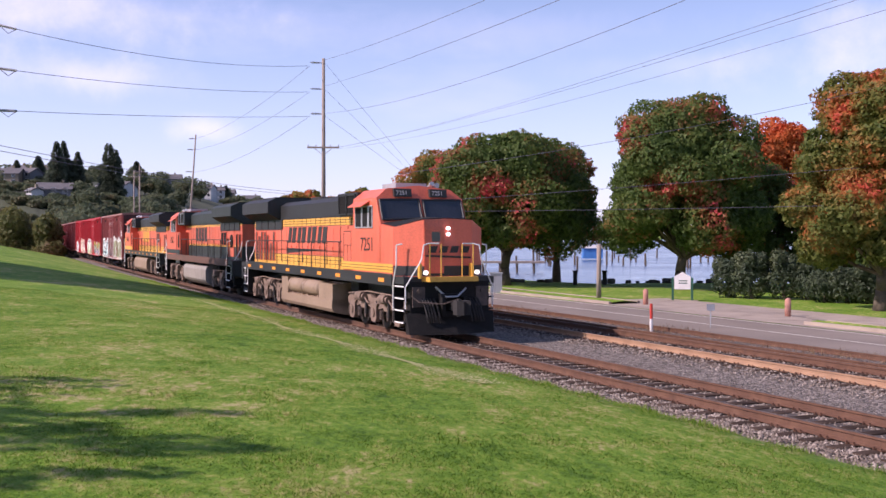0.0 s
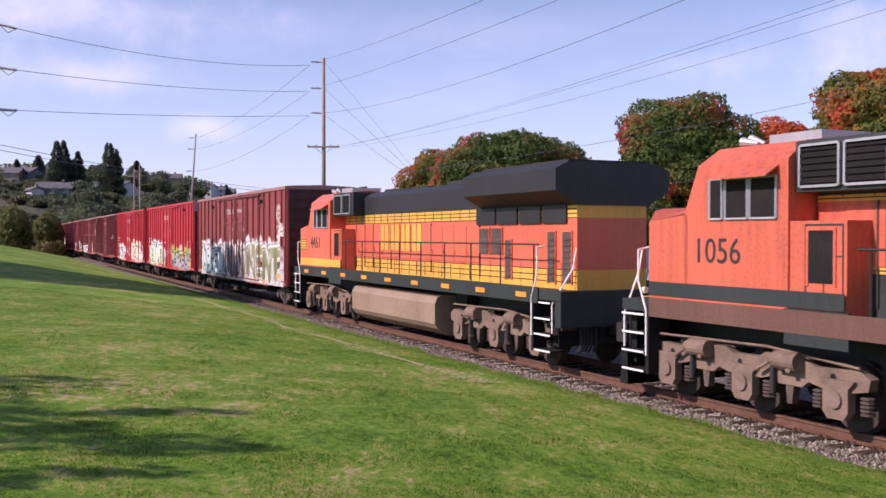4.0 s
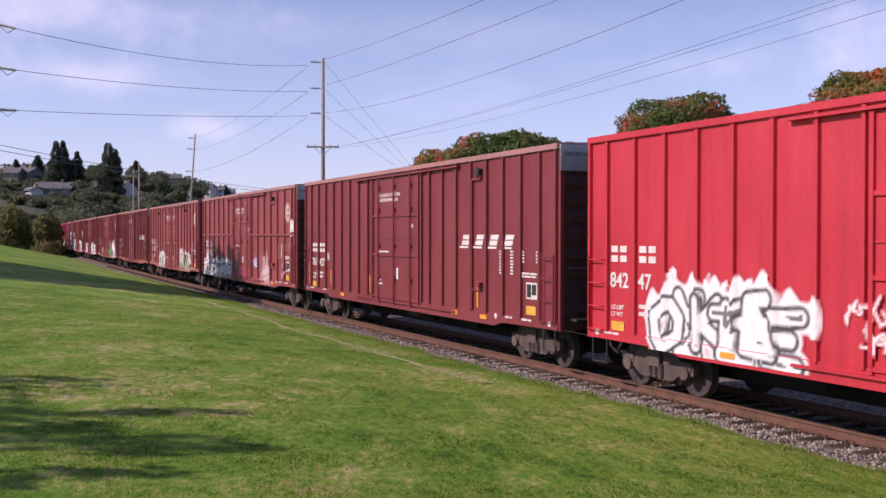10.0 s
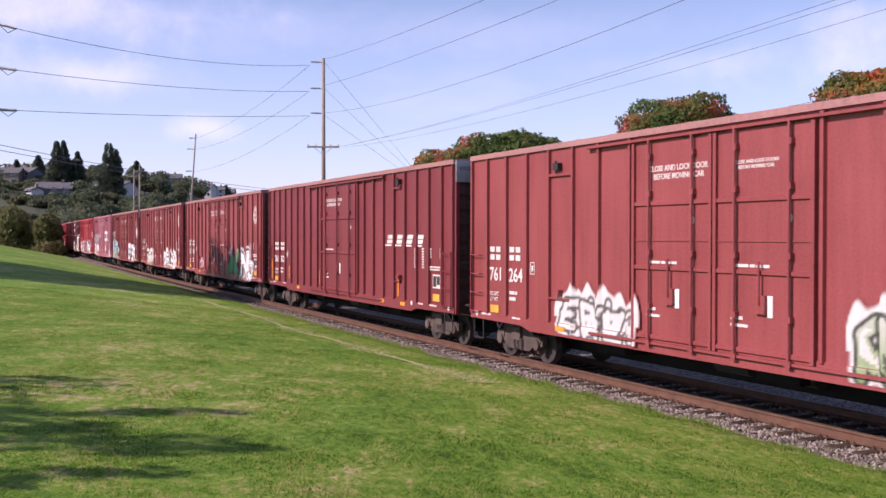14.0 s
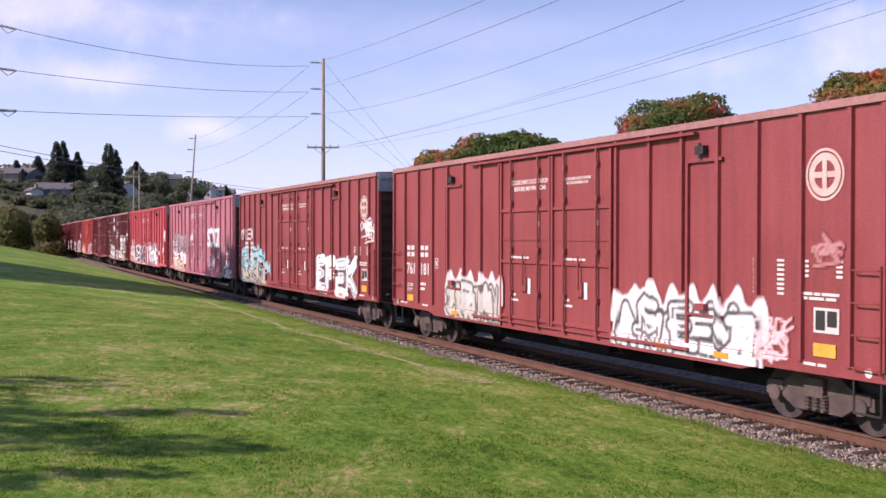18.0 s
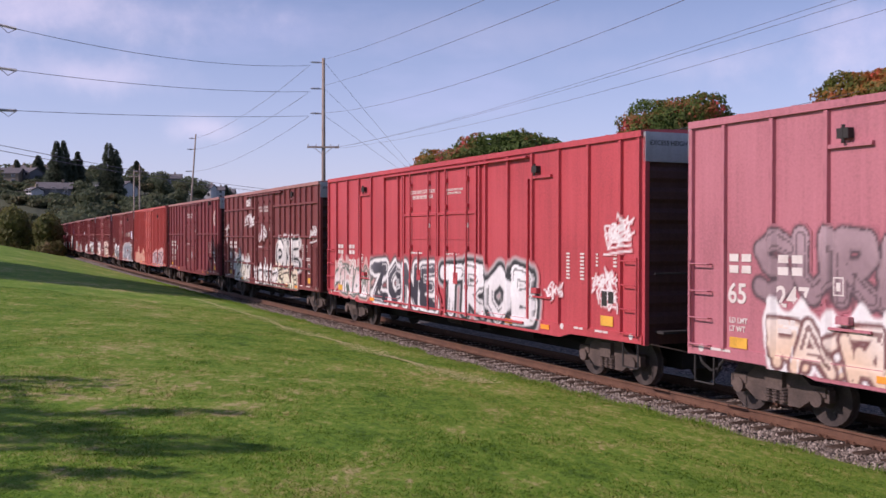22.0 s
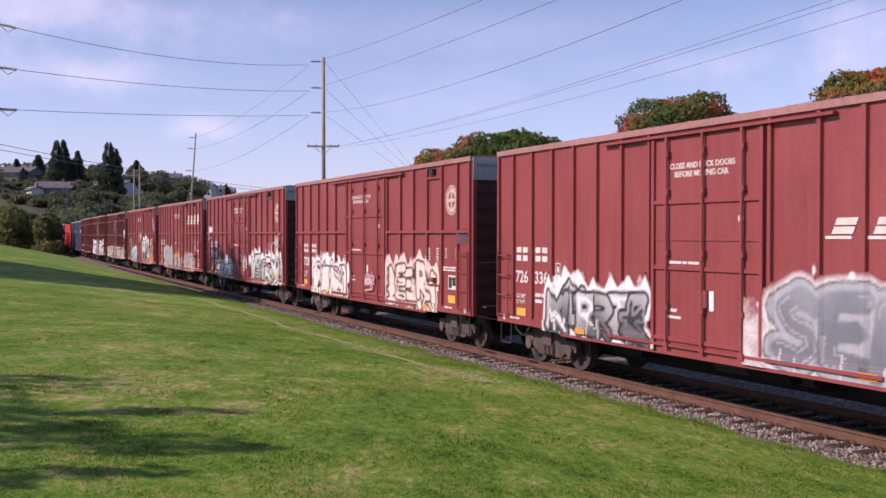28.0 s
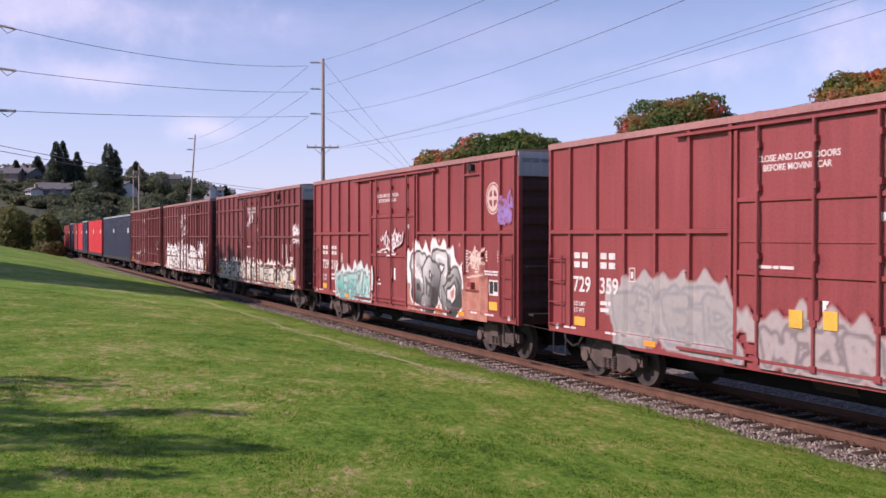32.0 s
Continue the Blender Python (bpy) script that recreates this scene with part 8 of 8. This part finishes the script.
            part("grab_iron", Mesh().tube([(e * 9.9, side * 1.45, 0.85), (e * 9.9, side * 1.45, 1.5), (e * 10.05, side * 1.0, 2.3), (e * 10.05, side * 0.92, 2.75), (e * 9.98, side * 0.75, 2.8), (e * 9.98, side * 0.4, 2.8)], 0.022, 6), WHITE, root, "white grab rail")
            for y in (0.35, 0.72):
                part("end_stanchion", Mesh().cyl((e * 10.05, side * y, 1.8), (e * 10.05, side * y, 2.78), 0.02, 6), LYELLOW if e > 0 else LBLACK, root)
    # Walkway handrails beside the long hood.
    for side in (-1, 1):
        y = side * 1.46
        for i in range(9):
            x = -9.1 + i * 1.62
            part("stanchion", Mesh().cyl((x, y, 1.8), (x, y, 2.82), 0.02, 6), LBLACK, root)
        part("handrail", Mesh().tube([(-9.3, y, 2.82), (4.1, y, 2.82)], 0.02, 6), LBLACK, root)
    # Tank and reservoirs.
    part("fuel_tank", Mesh().prism([(-1.36, 0.42), (-1.46, 0.56), (-1.46, 1.12), (-1.38, 1.3), (-1.2, 1.36), (1.2, 1.36), (1.38, 1.3), (1.46, 1.12), (1.46, 0.56), (1.36, 0.42), (1.0, 0.22), (-1.0, 0.22)], -3.6, 3.2, "x") if not scheme["tanks"] else
         Mesh().prism([(-1.42, 0.3), (-1.5, 0.42), (-1.5, 0.72), (-1.0, 0.8), (-1.0, 1.34), (1.0, 1.34), (1.0, 0.8), (1.5, 0.72), (1.5, 0.42), (1.42, 0.3), (1.0, 0.2), (-1.0, 0.2)], -3.4, 3.2, "x").box(-3.4, -2.5, -1.48, 1.48, 0.5, 1.36).box(1.6, 3.2, -1.48, 1.48, 0.5, 1.3), scheme["tank"], root, "dusty fuel tank")
    if scheme["tanks"]:
        for x0, x1 in ((-2.3, -0.55), (-0.35, 1.45)):
            for side in (-1, 1):
                m = Mesh().cyl((x0, side * 1.25, 1.08), (x1, side * 1.25, 1.08), 0.3, 16).cyl((x1, side * 1.25, 1.08), (x1 + 0.1, side * 1.25, 1.08), 0.3, 16, 0.15).cyl((x0 - 0.1, side * 1.25, 1.08), (x0, side * 1.25, 1.08), 0.15, 16, 0.3)
                bevelled(part("air_reservoir", m, TANK, root, "round dusty air reservoir", smooth=True), 0.01)
                for q in (x0 + 0.25, x1 - 0.25):
                    part("tank_strap", Mesh().cyl((q - 0.03, side * 1.25, 1.08), (q + 0.03, side * 1.25, 1.08), 0.31, 16).box(q - 0.06, q + 0.06, side * 1.15, side * 1.4, 0.7, 0.82), TANK, root)
    part("under_box", Mesh().box(-4.4, -3.7, -0.85, 0.85, 0.7, 1.5), DARK, root)
    part("under_box", Mesh().box(3.4, 4.2, -0.85, 0.85, 0.75, 1.5), DARK, root)
    for x in (-6.75, 6.75):
        loco_truck(root, x, s0, rev)
    # Numbers and emblems on the cab and hood; on both sides.
    for side in (-1, 1):
        me = text_mesh(number, 0.62, LOGO_BLACK)
        mm = pose(6.15, -1.506, 2.55) if side < 0 else pose(7.75, 1.506, 2.55, 0, 0, 180)
        part("cab_number", me, LOGO_BLACK, root, m=mm)
        x0 = scheme["logo_x"]
        mm = pose(x0, -HW - 0.032, scheme["logo_z"]) if side < 0 else pose(x0 + 3.4, HW + 0.032, scheme["logo_z"], 0, 0, 180)
        for i in range(4):
            em = Mesh()
            x, sl = i * (1.36 if scheme["slant"] else 0.88), scheme["slant"]
            if sl:
                for u, w in ((0.0, 0.42), (0.58, 0.5)):
                    em.prism([(x + u, 0.04), (x + u + w, 0.04), (x + u + w + 0.2, 0.68), (x + u + 0.2, 0.68)], -0.004, 0.004)
            else:
                em.box(x, x + 0.26, -0.004, 0.004, 0, 0.82).box(x + 0.36, x + 0.66, -0.004, 0.004, 0, 0.82)
            part("hood_emblem", em, scheme["logo"], root, "large plain emblem bar", mm)
        if scheme["swoosh"]:
            part("emblem_stroke", Mesh().prism([(-0.25, -0.4), (5.4, -0.2), (-0.15, -0.18)], -0.004, 0.004), scheme["logo"], root, "long tapering emblem stroke", mm)
    return root, s0, 6.75


H3 = dict(tank=TANK, vents=((-9.75, 0.24, 1.95, 3.2), (-9.25, 0.24, 1.95, 3.0), (-8.78, 0.24, 1.95, 3.2), (-8.2, 0.24, 1.95, 3.2), (-7.75, 0.24, 1.95, 3.05), (-7.2, 0.24, 1.95, 2.7), (-6.7, 0.24, 1.95, 3.2)),
          body=ORANGE, stripe=LYELLOW, roof=LBLACK, low=LBLACK, sill=LBLACK, cab_low=LYELLOW, z=(2.25, 3.42, 3.72), low_hood=False, lines=False, tanks=True, slant=0.22, swoosh=True, logo=LOGO_BLACK, logo_x=-4.3, logo_z=2.7)
H1 = dict(tank=GREY_TANK, vents=((-9.9, 0.36, 1.95, 3.1), (-9.2, 0.32, 1.95, 3.1), (-7.1, 0.3, 1.95, 2.9), (-6.6, 0.55, 2.55, 3.2), (-5.9, 0.55, 2.55, 3.2)),
          body=SOILED_ORANGE, stripe=LGREEN, roof=LGREEN, low=LGREEN, sill=RUST_SILL, cab_low=LGREEN, z=(2.5, 3.6, 3.75), low_hood=True, lines=True, tanks=False, slant=0.0, swoosh=False, logo=LGREEN, logo_x=-1.6, logo_z=2.7)
H2 = dict(tank=TANK, vents=((-9.9, 0.36, 1.95, 3.1), (-9.2, 0.32, 1.95, 3.1), (-7.1, 0.3, 1.95, 2.9), (-6.6, 0.55, 2.55, 3.2), (-5.9, 0.55, 2.55, 3.2)),
          body=ORANGE, stripe=LYELLOW, roof=LBLACK, low=LGREEN, sill=LGREEN, cab_low=LYELLOW, z=(2.25, 3.42, 3.72), low_hood=False, lines=False, tanks=False, slant=0.0, swoosh=False, logo=LYELLOW, logo_x=-1.6, logo_z=2.55)

VEHICLES = []       # (thing, its s at time 0, half the bogie distance, turned about)


def build_train():
    for s0, rev, scheme, number, label in ((-37.75, False, H3, "7251", "orange and black diesel locomotive with lit headlights"), (-60.5, True, H1, "1056", "orange and dark green diesel locomotive running backwards"),
                                           (-83.05, True, H2, "4461", "orange locomotive with yellow stripes running backwards")):
        ob, s, h = locomotive(s0, rev, scheme, number, label)
        VEHICLES.append((ob, s, h, rev))
    for spec in CARS:
        ob, s, h = boxcar(spec)
        VEHICLES.append((ob, s, h, False))
    for f, r, c, boxes, label in ((-518.6, -541.4, "blue", ["blue", "blue"], "flat car with dark blue containers"), (-542.8, -560.0, "scarlet", ["scarlet", "scarlet"], "flat car with scarlet containers"),
                                  (-561.2, -578.0, "scarlet", ["scarlet", "blue"], "flat car with a scarlet and a blue container"), (-579.2, -596.0, "blue", ["blue", "oxide"], "flat car with blue and red containers"),
                                  (-597.2, -614.0, "oxide", ["oxide", "oxide"], "flat car with oxide-red containers")):
        ob, s, h = flat_load(f, r, c, boxes, label)
        VEHICLES.append((ob, s, h, False))


def motions():
    """The train rolls past at an even speed; its wheels turn while they are near."""
    for ob, s, h, rev in VEHICLES:
        walk(ob, [(t, rail_pose(s + SPEED * t, rev, h)) for t in range(33)])
    for w, place, r, s, rev in WHEELS:
        f0, f1 = math.floor((-46 - s) / SPEED * FPS), math.ceil((9 - s) / SPEED * FPS)
        f0, f1 = max(0, f0), min(32 * FPS, f1)
        turn = (-1 if rev else 1) * SPEED / FPS / r
        rows = [(k / FPS, Matrix.Translation(place) @ Matrix.Rotation(turn * (k - f0), 4, "Y")) for k in range(f0, f1 + 1)]
        if f1 <= f0:
            continue
        if f0 > 0:
            rows.insert(0, (0, rows[0][1]))
        if f1 < 32 * FPS:
            rows.append((32.0, rows[-1][1]))
        walk(w, rows)


build_train()
motions()
